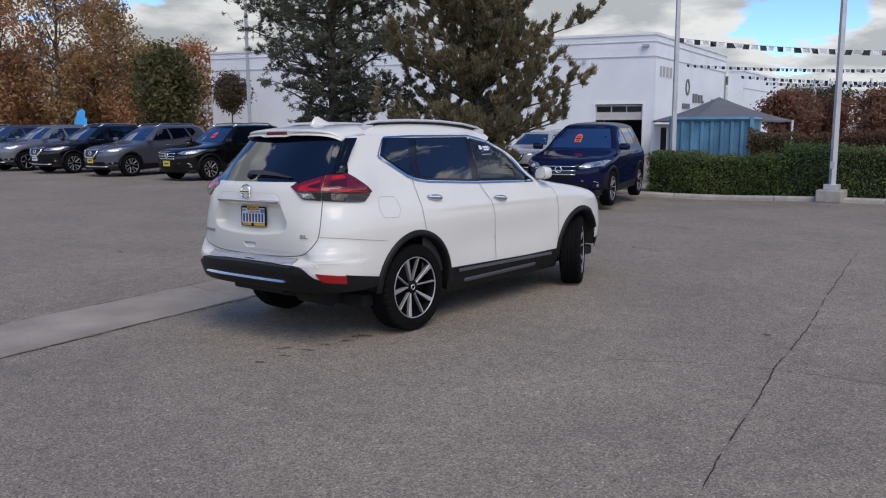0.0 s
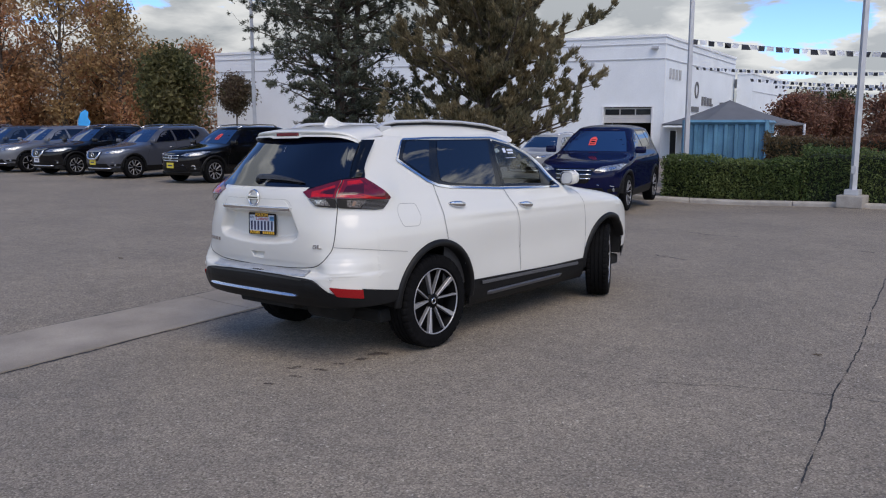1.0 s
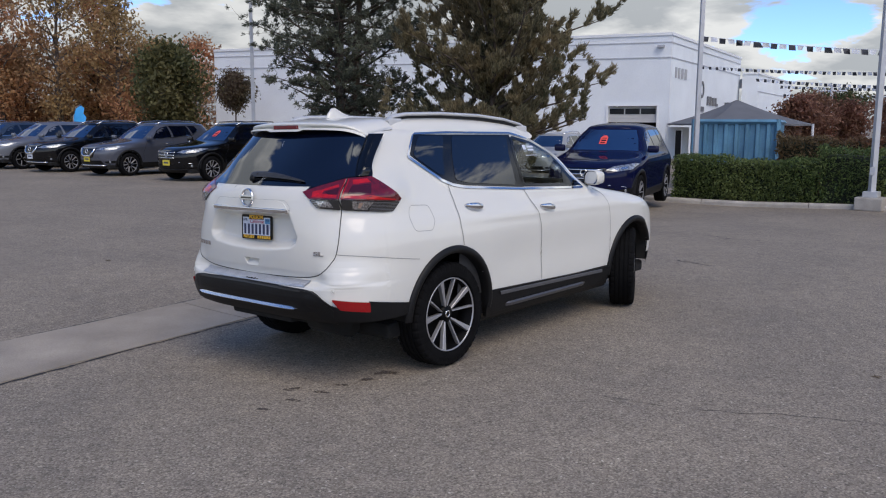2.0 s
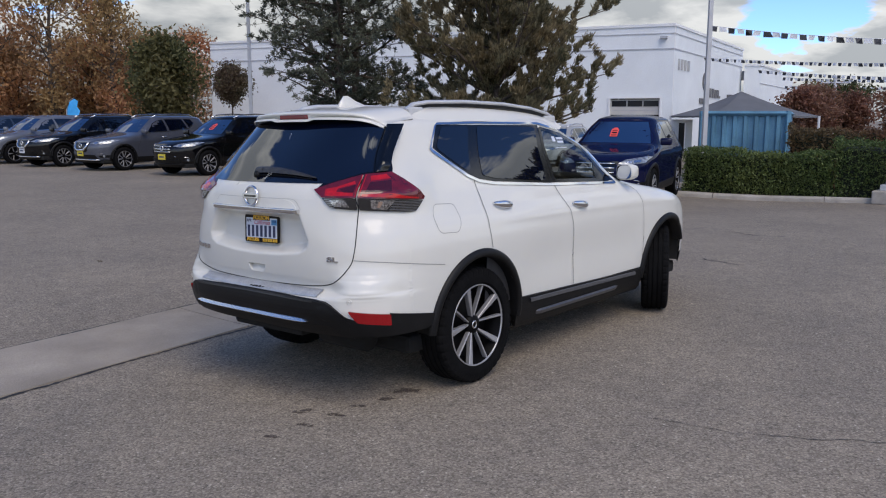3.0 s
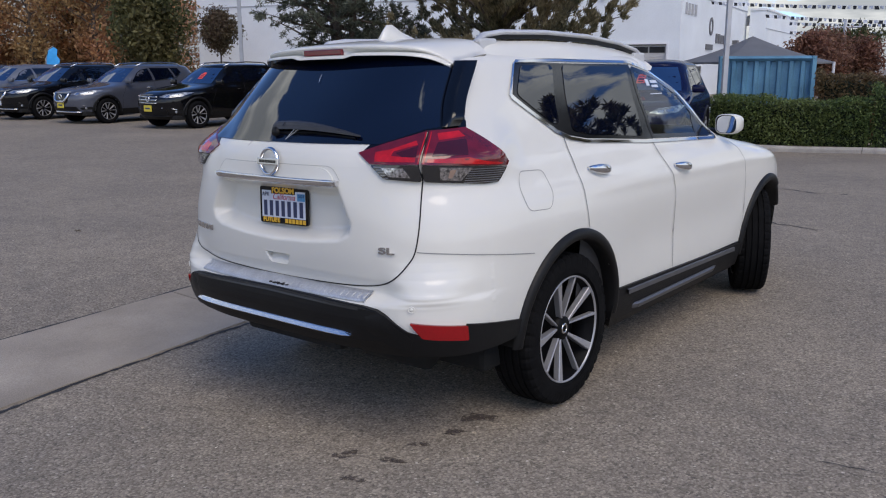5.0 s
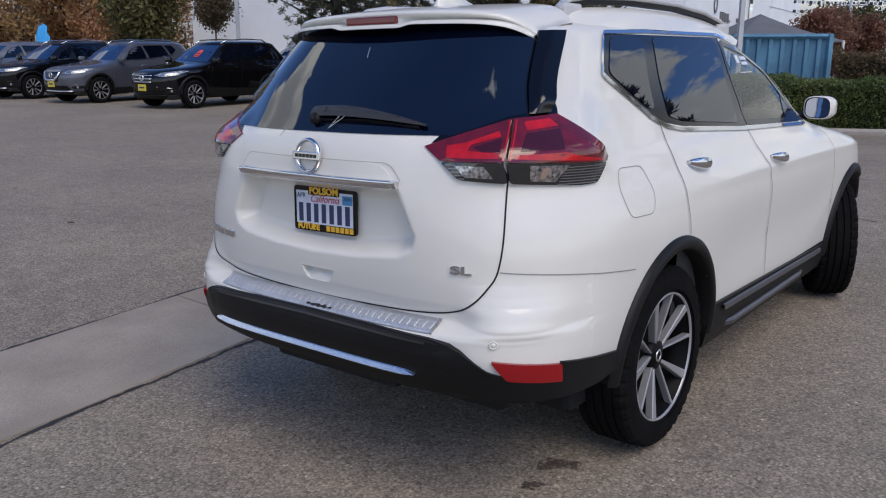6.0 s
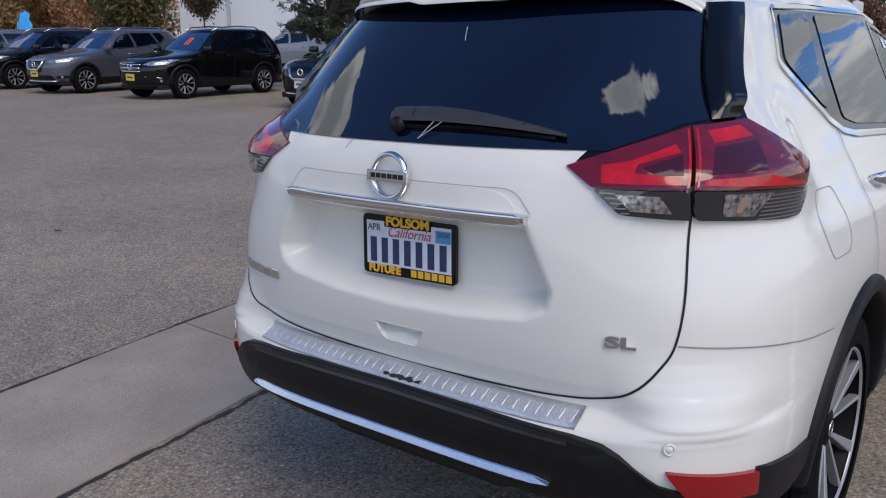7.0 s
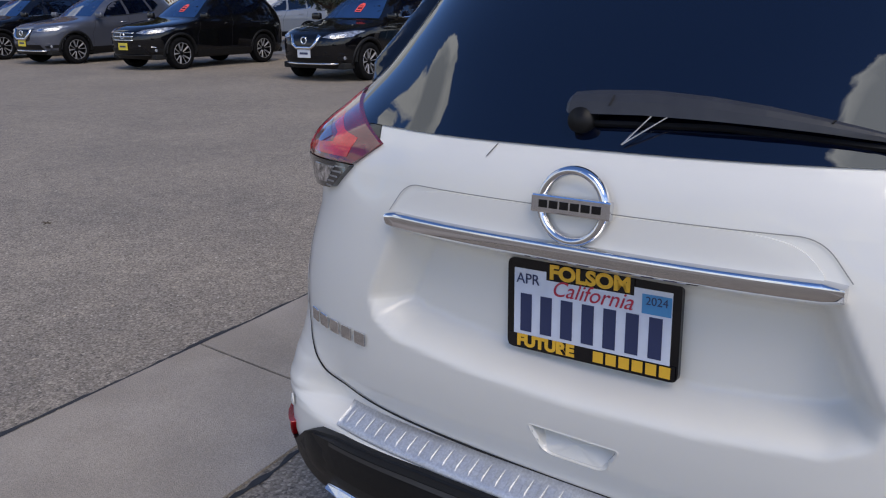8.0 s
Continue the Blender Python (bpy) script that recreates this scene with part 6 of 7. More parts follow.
for sd in (1, -1):
    def mine(pg):
        return pg if sd > 0 else mirrored(pg)
    place = lay(S, 0.007, lamp_bulge)
    inner = mesh_ob("tail_lamp", *patch(mine([(0.463, 1.254), (0.575, 1.298), (0.683, 1.335), (0.702, 1.212), (0.527, 1.212)]), place, 0.02, 0.02), RED_LENS, car, True, "deep red tail lamp with clear lower lens")
    mesh_ob("light_guide", *patch(mine([(0.535, 1.258), (0.585, 1.268), (0.66, 1.300), (0.672, 1.285), (0.602, 1.262), (0.60, 1.245), (0.683, 1.238), (0.686, 1.222), (0.545, 1.222)]), lay(S, 0.0076, lamp_bulge), 0.015, 0.0008), RED_GLOW, inner, True)
    mesh_ob("clear_lens", *patch(mine(rounded([(0.529, 1.209), (0.702, 1.209), (0.736, 1.143), (0.592, 1.156)], 0.012)), place, 0.02, 0.02), CLEAR_LENS, inner, True)
    mesh_ob("reflector", *patch(mine([(0.575, 1.200), (0.655, 1.198), (0.690, 1.160), (0.610, 1.165)]), lay(S, 0.009, lamp_bulge), 0.01, 0.003), REFLECTOR, inner)
    outer = mesh_ob("tail_lamp", *patch(mine([(0.690, 1.335), (0.828, 1.344), (0.95, 1.282), (1.122, 1.197), (1.112, 1.183), (0.710, 1.212)]), place, 0.02, 0.02), RED_LENS, car, True, "deep red tail lamp wrapping round the corner")
    mesh_ob("light_guide", *patch(mine([(0.722, 1.325), (0.80, 1.332), (0.83, 1.31), (0.735, 1.300)]), lay(S, 0.0076, lamp_bulge), 0.015, 0.0008), RED_GLOW, outer, True)
    mesh_ob("light_guide", *patch(mine([(0.725, 1.232), (0.87, 1.232), (0.95, 1.212), (1.06, 1.198), (1.05, 1.192), (0.725, 1.220)]), lay(S, 0.0076, lamp_bulge), 0.015, 0.0008), RED_GLOW, outer, True)
    mesh_ob("clear_lens", *patch(mine(rounded([(0.711, 1.209), (1.110, 1.180), (1.078, 1.120), (1.0, 1.120), (0.744, 1.143)], 0.012)), place, 0.02, 0.02), CLEAR_LENS, outer, True)
    mesh_ob("bulb_housing", *patch(mine([(0.775, 1.198), (0.905, 1.190), (0.885, 1.140), (0.800, 1.148)]), lay(S, 0.009, lamp_bulge), 0.012, 0.003), REFLECTOR, outer)
    mesh_ob("bulb", *patch(mine(rounded([(0.818, 1.188), (0.842, 1.187), (0.842, 1.152), (0.826, 1.153)], 0.008)), lay(S, 0.0105, lamp_bulge), 0.012, 0.003), AMBER, outer)
    for k in range(7):
        z = 1.184 - 0.0088 * k
        mesh_ob("lens_rib", *patch(mine([(0.90, z + 0.001), (1.100 - 0.005 * k, z - 0.006), (1.100 - 0.005 * k, z - 0.0085), (0.90, z - 0.0015)]), lay(S, 0.0082, lamp_bulge), 0.03, 0.001), LENS_RIB, outer)
    for k in range(5):
        z = 1.203 - 0.0105 * k
        mesh_ob("lens_rib", *patch(mine([(0.545 + 0.012 * k, z), (0.575 + 0.009 * k, z), (0.575 + 0.009 * k, z - 0.003), (0.545 + 0.012 * k, z - 0.003)]), lay(S, 0.0082, lamp_bulge), 0.03, 0.001), LENS_RIB, inner)
    # the dark box behind the outer lens and the bright seam between the two lamps
    mesh_ob("lamp_box", *patch(mine([(0.735, 1.292), (0.835, 1.302), (0.862, 1.242), (0.735, 1.242)]), lay(S, 0.0076, lamp_bulge), 0.015, 0.0008), RED_DEEP, outer, True)
    mesh_ob("lamp_box", *patch(mine([(0.612, 1.256), (0.675, 1.281), (0.684, 1.242), (0.640, 1.241)]), lay(S, 0.0078, lamp_bulge), 0.015, 0.0008), RED_DEEP, inner, True)
    for s0, s1 in ((0.679, 0.696), (0.697, 0.714)):
        mesh_ob("lamp_edge", *patch(mine([(s0, 1.330), (s0 + 0.004, 1.330), (s1 + 0.004, 1.216), (s1, 1.216)]), lay(S, 0.0078, lamp_bulge), 0.02, 0.0008), RED_GLOW, outer if s0 > 0.69 else inner, True)

# lower black bumper trim
def valance_out(s, z):
    return 0.012 + 0.020 * float(smooth01((0.66 - z) / 0.03) * smooth01((z - 0.50) / 0.05) * smooth01((0.70 - abs(s)) / 0.12))


VAL = [(0.0, 0.664), (0.3, 0.660), (0.53, 0.652), (0.602, 0.643), (0.640, 0.625), (0.722, 0.562), (0.765, 0.547), (0.94, 0.520), (0.955, 0.578), (1.28, 0.522), (1.29, 0.46), (1.1, 0.446), (0.93, 0.446), (0.80, 0.452), (0.68, 0.458), (0.55, 0.466), (0.0, 0.486)]
val = VAL + mirrored(VAL)[1:-1]
mesh_ob("bumper_valance", *patch(val, lay(S, 0.0, valance_out), 0.03, 0.03), BLACK_PLASTIC, car, True, "matt black lower bumper trim")
BAND = [(0.0, 0.660), (0.3, 0.656), (0.53, 0.648), (0.598, 0.638), (0.632, 0.620), (0.736, 0.528), (0.718, 0.484), (0.668, 0.482), (0.61, 0.512), (0.52, 0.506), (0.0, 0.512)]
def band_out(s, z):
    return 0.020 * float(smooth01((0.72 - abs(s)) / 0.2))


mesh_ob("valance_band", *patch(BAND + mirrored(BAND)[1:-1], lay(S, 0.014, band_out), 0.03, 0.03), BLACK_PLASTIC, car, False, "raised matt black bumper band")
lip = [(-s_, z) for s_, z in BAND[5:0:-1]] + BAND[:6]
# paler ribbon paints the highlight on the band's upper bevel
mesh_ob("valance_lip", *ribbon_on(S, [(s_, z - 0.005) for s_, z in lip if abs(s_) < 0.55], 0.009, 0.0355, 0.02), VALANCE_SHINE, car, True)
vs, fs = [], []
for x in np.linspace(-0.565, 0.49, 26):
    e = min(1.0, (x + 0.565) / 0.05, (0.49 - x) / 0.05)
    p = S.at(S.sx(x, 0.535), 0.535, 0.0)
    for dy, dz in ((0.0, 0.012), (-0.036, 0.011), (-0.039, 0.008), (-0.048, -0.006), (-0.044, -0.010), (0.0, -0.011)):
        vs.append((x, p.y + dy, 0.528 + dz * (0.35 + 0.65 * e)))
fs = [(6 * i + q, 6 * i + q + 1, 6 * i + q + 7, 6 * i + q + 6) for i in range(25) for q in range(5)] + [(0, 1, 2, 3, 4, 5), tuple(range(150, 156))[::-1]]
mesh_ob("skid_strip", vs, fs, SATIN, car, False, "bright silver strip along the lower bumper")
for sd in (1, -1):
    pg = rounded([(0.735, 0.600), (0.955, 0.572), (0.945, 0.508), (0.775, 0.532)], 0.008)
    mesh_ob("reflector", *patch(pg if sd > 0 else mirrored(pg), lay(S, 0.013), 0.02, 0.015), RED_REFLEX, car, True, "red bumper reflector")
    for s_ in (0.742,):
        c = S.at(sd * s_, 0.652, 0.002)
        n_ = (S.at(sd * s_, 0.652, 0.012) - c).normalized()
        q = n_.to_track_quat("Z", "Y").to_matrix().to_4x4()
        q.translation = c
        v, f = revolve([(0.0, 0.0145), (0.003, 0.0135), (0.0035, 0.011), (0.0005, 0.0105), (0.0005, 0.008), (0.003, 0.0075), (0.003, 0.0005)], 24, "z")
        sn = mesh_ob("parking_sensor", v, f, PEARL, car, True)
        sn.matrix_basis = q

# step plate on the bumper's top
vs, fs = [], []
K = 60
for i in range(K + 1):
    x = -0.552 + 1.085 * i / K
    for z, o in ((0.697, 0.001), (0.696, 0.006), (0.682, 0.006), (0.670, 0.006), (0.662, 0.006), (0.660, 0.001)):
        p = S.at(S.sx(x, z), z, 0.0)
        vs.append((p.x, p.y - o * 0.6, p.z + o * 0.8))
fs = [(6 * i + q, 6 * i + q + 1, 6 * i + q + 7, 6 * i + q + 6) for i in range(K) for q in range(5)] + [tuple(range(6)), tuple(range(6 * K, 6 * K + 6))[::-1]]
step_plate = mesh_ob("step_plate", vs, fs, STEP_PLATE, car, True, "ribbed silver step plate on the bumper")
for i in range(36):
    x = -0.535 + 1.05 * i / 35
    vs = []
    for dx in (-0.0065, 0.0065):
        for z in (0.691, 0.669):
            for o in (0.006, 0.0083):
                p = S.at(S.sx(x + dx * (0.6 if o > 0.007 else 1), z), z + (0.004 if o > 0.007 else 0) * (-1 if z > 0.68 else 1), 0.0)
                vs.append((p.x, p.y - o * 0.6, p.z + o * 0.8))
    mesh_ob("rib", vs, [(0, 1, 3, 2), (4, 6, 7, 5), (1, 5, 7, 3), (0, 4, 5, 1), (2, 3, 7, 6)], STEP_PLATE, step_plate)

# black scuff where loads have rubbed the plate
vs = []
for i in range(13):
    x = -0.035 + 0.0105 * i
    w = 0.005 * math.sin(math.pi * (i + 0.5) / 13) ** 0.5 * (0.6 + 0.4 * math.sin(i * 2.3))
    for z in (0.669 + w + 0.002 * math.sin(i * 1.7), 0.669 - w):
        p = S.at(S.sx(x, z), z, 0.0)
        vs.append((p.x, p.y - 0.0044, p.z + 0.0060))
mesh_ob("scuff", vs, [(2 * i, 2 * i + 1, 2 * i + 3, 2 * i + 2) for i in range(12)], SEAM, step_plate, label="black scuff mark")

# chrome bar over the plate, badge, handle lip
vs, fs = [], []
for x in np.linspace(-0.392, 0.392, 30):
    e = min(1.0, (0.392 - abs(x)) / 0.03 + 0.75)
    y = S.at(S.sx(x, 1.13), 1.13, 0, False).y - 0.005
    for dy, dz in ((0.012, 0.015), (-0.0155, 0.0148), (-0.0175, 0.012), (-0.0165, 0.002), (-0.0135, -0.008), (-0.0095, -0.0138), (0.012, -0.014)):
        vs.append((x, y + dy, 1.129 + dz * e))
fs = [(7 * i + q, 7 * i + q + 1, 7 * i + q + 8, 7 * i + q + 7) for i in range(29) for q in range(6)] + [tuple(range(7)), tuple(range(203, 210))[::-1]]
mesh_ob("chrome_bar", vs, fs, CHROME, car, True)

ye = S.at(0, 1.2, 0, False).y
badge_m = pose(0.002, ye - 0.008, 1.204, 84, 0, 0)
mesh_ob("handle_panel", *patch(rounded([(-0.375, 1.136), (0.375, 1.136), (0.335, 1.183), (0.27, 1.196), (-0.27, 1.196), (-0.335, 1.183)], 0.03), lay(S, 0.0035, relief=False), 0.03, 0.006), PEARL, car, True)
# grey ribbon paints the shaded groove round the handle panel
v, f = ribbon_on(S, [(-0.398, 1.143)] + rounded([(-0.40, 1.140), (-0.355, 1.198), (0.355, 1.198), (0.40, 1.140)], 0.05, 8)[9:27] + [(0.398, 1.143)], 0.0016, 0.003)
mesh_ob("handle_panel_joint", v, f, SOFT_GAP, car)
# finger pocket of the latch: a rim flush with the tailgate and a floor that slopes out to its lower edge
cx, cz = 0.0, 0.782
rows = []
for grow, deep in ((1.10, 0.0015), (1.0, -0.0008), (0.93, 0.004), (0.88, 0.036)):
    for x, z in rounded(LATCH, 0.012):
        gx_, gz_ = cx + (x - cx) * grow, cz + (z - cz) * (grow if grow < 1 else 1 + (grow - 1) * 2.2)
        d = deep if deep < 0.01 else 0.004 + (deep - 0.004) * float(smooth01((gz_ - 0.757) / 0.045))
        p = S.at(S.sx(gx_, gz_), gz_, -d)
        rows.append((p.x, p.y, p.z))
n = len(rows) // 4
fs = [(i * n + k, i * n + (k + 1) % n, (i + 1) * n + (k + 1) % n, (i + 1) * n + k) for i in range(3) for k in range(n)]
rows.append((cx, sum(p[1] for p in rows[3 * n:]) / n, cz))
fs += [(3 * n + k, 3 * n + (k + 1) % n, 4 * n) for k in range(n)]
mesh_ob("latch_pocket", rows, fs, PEARL, car)
v, f = revolve([(0.0, 0.062), (0.008, 0.0605), (0.012, 0.055), (0.008, 0.0485), (0.0, 0.047)], 48, "z")
emblem = mesh_ob("emblem", v, f, CHROME, car, True, "chrome ring badge with a crossbar")
emblem.matrix_basis = badge_m
boxed("crossbar", (-0.068, -0.0145, 0.0, 0.068, 0.0145, 0.013), CHROME, emblem, 0.003)
for i in range(6):
    boxed("dark_bar", (-0.0535 + 0.0183 * i, -0.006, 0.0132, -0.039 + 0.0183 * i, 0.006, 0.0142), GLOSS_BLACK, emblem, 0.0003)

# number plate in its dealer frame
plate_m = pose(-0.001, -0.914, 1.004, 87, -1.2, 0)
bm = bmesh.new()
prism = rounded([(-0.158, -0.081), (0.158, -0.081), (0.158, 0.081), (-0.158, 0.081)], 0.014)
low_v, high_v = [[bm.verts.new((x, y, z)) for x, y in prism] for z in (-0.004, 0.006)]
bm.faces.new(low_v[::-1]), bm.faces.new(high_v)
for i in range(len(prism)):
    j = (i + 1) % len(prism)
    bm.faces.new((low_v[i], low_v[j], high_v[j], high_v[i]))
plate = part("plate_frame", bm, GLOSS_BLACK, car, "black dealer frame with yellow lettering round a white plate", m=plate_m)
boxed("plate", (-0.144, -0.066, 0.006, 0.144, 0.064, 0.0075), PLATE_BG, plate, 0.0005)
boxed("frame_tab", (-0.080, 0.050, 0.0076, 0.080, 0.078, 0.0080), GLOSS_BLACK, plate, 0.0002)
boxed("frame_tab", (-0.154, -0.078, 0.0076, 0.154, -0.054, 0.0080), GLOSS_BLACK, plate, 0.0002)
for i in range(7):
    x = -0.119 + 0.0396 * i
    boxed("plate_bar", (x - 0.0112, -0.048, 0.0076, x + 0.0112, 0.020, 0.0086), PLATE_INK, plate, 0.0003)
text_mesh("plate_lettering", "California", 0.038, PLATE_RED, plate, pose(0.004, 0.037, 0.0085), 0.0004, slant=0.35)
text_mesh("month_lettering", "APR", 0.026, PLATE_INK, plate, pose(-0.116, 0.046, 0.0085), 0.0004)
boxed("year_sticker", (0.094, 0.024, 0.0076, 0.143, 0.056, 0.0084), STICKER_BLUE, plate, 0.0003)
text_mesh("year_lettering", "2024", 0.019, PLATE_INK, plate, pose(0.119, 0.045, 0.0088), 0.0003)
text_mesh("frame_lettering", "FOLSOM", 0.033, PLATE_YELLOW, plate, pose(0.0, 0.0645, 0.0086), 0.0006, fat=0.0015, stretch=1.17)
text_mesh("frame_lettering", "FUTURE", 0.0275, PLATE_YELLOW, plate, pose(-0.080, -0.0660, 0.0086), 0.0006, fat=0.0015, stretch=1.14)
for i in range(6):
    boxed("yellow_bar", (0.012 + 0.0232 * i, -0.0755, 0.0081, 0.0305 + 0.0232 * i, -0.0565, 0.0088), PLATE_YELLOW, plate, 0.0004)

# model badges
c = S.at(0.618, 0.872, 0.004)
n_ = (S.at(0.618, 0.872, 0.014) - c).normalized()
yaw = math.degrees(math.atan2(n_.x, -n_.y))
text_mesh("trim_badge", "SL", 0.037, CHROME, car, pose(c.x, c.y, c.z, 90, 0, yaw), 0.003, stretch=1.95, fat=0.0012)
for i in range(5):
    s_ = -0.672 + 0.046 * i
    c = S.at(s_, 0.868, 0.002)
    n_ = (S.at(s_, 0.868, 0.012) - c).normalized()
    boxed("badge_bar", (-0.017, -0.014, 0, 0.017, 0.014, 0.005), CHROME, car, 0.002, m=pose(c.x, c.y, c.z, 90, 0, math.degrees(math.atan2(n_.x, -n_.y))))

# rear wiper
def glass_at(x, z, off=0.0):
    return S.at(S.sx(x, z), z, off + 0.005)


vs, fs = [], []
arm = [(-0.052, 1.350, 0.024), (-0.045, 1.352, 0.036), (-0.01, 1.354, 0.040), (0.08, 1.356, 0.040), (0.17, 1.352, 0.036), (0.25, 1.345, 0.029), (0.32, 1.336, 0.021), (0.38, 1.326, 0.014), (0.43, 1.316, 0.007)]
for x, z, h in [(x, z, h * 0.86) for x, z, h in arm]:
    k = h / 0.04
    for dz, off in ((-0.5, 0.012), (-0.48, 0.028), (0.05, 0.036), (0.36, 0.034), (0.5, 0.026), (0.48, 0.012)):
        vs.append(glass_at(x, z + dz * h, 0.004 + off * (0.35 + 0.65 * k)))
fs = [(6 * i + q, 6 * i + (q + 1) % 6, 6 * i + 6 + (q + 1) % 6, 6 * i + 6 + q) for i in range(8) for q in range(6)] + [tuple(range(6)), tuple(range(48, 54))[::-1]]
wiper = mesh_ob("wiper", vs, fs, WIPER_GREY, car, False, "dark grey rear wiper arm resting low on the glass")
for x in (0.024, 0.33):
    mesh_ob("arm_joint", *tube([glass_at(x, 1.34 + 0.012 * (x < 0.1), 0.037 if x < 0.1 else 0.026), glass_at(x + 0.004, 1.366 - 0.022 * (x > 0.1), 0.04 if x < 0.1 else 0.028)], 0.0015, 4), SEAM, wiper)
for x0, x1 in ((0.09, 0.055), (0.115, 0.055)):
    mesh_ob("spring_wire", *tube([glass_at(x0, 1.338, 0.02), glass_at(x1, 1.296, 0.006)], 0.0014, 5), SATIN, wiper)
mesh_ob("blade", *tube([glass_at(x, z, 0.006) for x, z in ((-0.02, 1.322), (0.2, 1.326), (0.41, 1.308))], 0.005, 5), BLACK_PLASTIC, wiper)
mesh_ob("pivot", *tube([glass_at(-0.022, 1.322, -0.01), glass_at(-0.022, 1.328, 0.026)], [0.022, 0.020], 16), BLACK_PLASTIC, wiper, True)

# door handles
for sd in (1, -1):
    for y0, z0, y1, z1 in ((0.225, 1.108, 0.410, 1.088), (1.125, 1.045, 1.305, 1.022)):
        vs, fs = [], []
        for t in np.linspace(0, 1, 11):
            y, z = y0 + (y1 - y0) * t, z0 + (z1 - z0) * t
            o = 0.012 + 0.028 * math.sin(math.pi * min(1, max(0, t))) ** 0.5
            w = 0.009 + 0.015 * math.sin(math.pi * t) ** 0.6
            c = S.at(S.sy(y, z), z, 0)
            for a in range(8):
                q = 2 * math.pi * a / 8
                vs.append((sd * (c.x + o + 0.008 * math.cos(q)), y, z + w * math.sin(q)))
        fs = [(8 * i + a, 8 * i + (a + 1) % 8, 8 * i + 8 + (a + 1) % 8, 8 * i + 8 + a) for i in range(10) for a in range(8)] + [tuple(range(8)), tuple(range(80, 88))[::-1]]
        mesh_ob("door_handle", vs, fs, CHROME, car, True, "chrome door handle")

# door mirrors
for sd in (1, -1):
    mm = pose(sd * 0.878, 1.99, 1.222, 0, 0, sd * -8)
    vs, fs = [], []
    rows = [(-0.055, 0.92), (-0.05, 1.0), (0.0, 1.0), (0.05, 0.86), (0.085, 0.5), (0.095, 0.12)]
    n = 24
    for y, k in rows:
        for a in range(n):
            t = 2 * math.pi * a / n
            c_, s_ = math.cos(t), math.sin(t)
            vs.append((0.076 * k * math.copysign(abs(c_) ** 0.62, c_), y, 0.062 * k * math.copysign(abs(s_) ** 0.62, s_) + 0.004))
    fs = [(n * i + a, n * i + (a + 1) % n, n * i + n + (a + 1) % n, n * i + n + a) for i in range(5) for a in range(n)] + [tuple(range(5 * n, 6 * n))]
    mir = mesh_ob("door_mirror", vs, fs, PEARL, car, True, "white door mirror with dark rim")
    mir.matrix_basis = mm
    ring = [(p[0] * 0.985, -0.054, (p[2] - 0.004) * 0.985 + 0.004) for p in vs[:n]]
    mesh_ob("mirror_bezel", ring + [(p[0] * 0.93, -0.049 + 0.16 * p[2] * 0.93, p[2] * 0.93) for p in ring], [(a, (a + 1) % n, n + (a + 1) % n, n + a) for a in range(n)], BLACK_PLASTIC, mir)
    mesh_ob("mirror_glass", [(p[0] * 0.93, -0.051 + 0.16 * p[2] * 0.93, p[2] * 0.93) for p in ring], [tuple(range(n))], MIRROR, mir)
    mesh_ob("mirror_foot", *tube([(-sd * 0.20, 0.05, -0.055), (-sd * 0.09, 0.02, -0.05)], [0.03, 0.022], 8), BLACK_PLASTIC, mir, True)

# a short scratch in the paint and a pale streak on the glass
mesh_ob("scratch", *ribbon_on(S, [(-0.181, 1.261), (-0.167, 1.282)], 0.0018, 0.0015, 0.006), SEAM, car)
mesh_ob("streak", *ribbon_on(S, [(0.048, 1.531), (0.040, 1.545), (0.031, 1.566)], 0.0016, 0.0115, 0.006), PLATE_BG, car)

# ---- parked cars ----
HEAD_LENS = mat("clear head lamp lens", (0.26, 0.275, 0.30), 0.22, 0.4, coat=1.0, vary=0.6, scale=14, fine=0.4, fine_scale=40)
# blue base colour stands in for part of the sky's reflection
SKY_SCREEN = mat("sky blue windscreen glass", (0.012, 0.040, 0.115), 0.03, spec=0.55)
TAG_RED = mat("red price tag", (0.85, 0.09, 0.07), 0.5)
PLATE_DEALER = mat("yellow dealer plate", (0.62, 0.50, 0.05), 0.5)
PLATE_WHITE = mat("pale plate", (0.6, 0.62, 0.65), 0.5)


def paint(name, colour, flake=0.0, coat=1.0):
    """Car paint under a clear coat dulled by dust."""
    m = mat(name, colour, 0.4, flake, vary=0.03, scale=3, coat=coat, spec=0.0)
    m.node_tree.nodes["Principled BSDF"].inputs["Coat Roughness"].default_value = 0.06
    return m


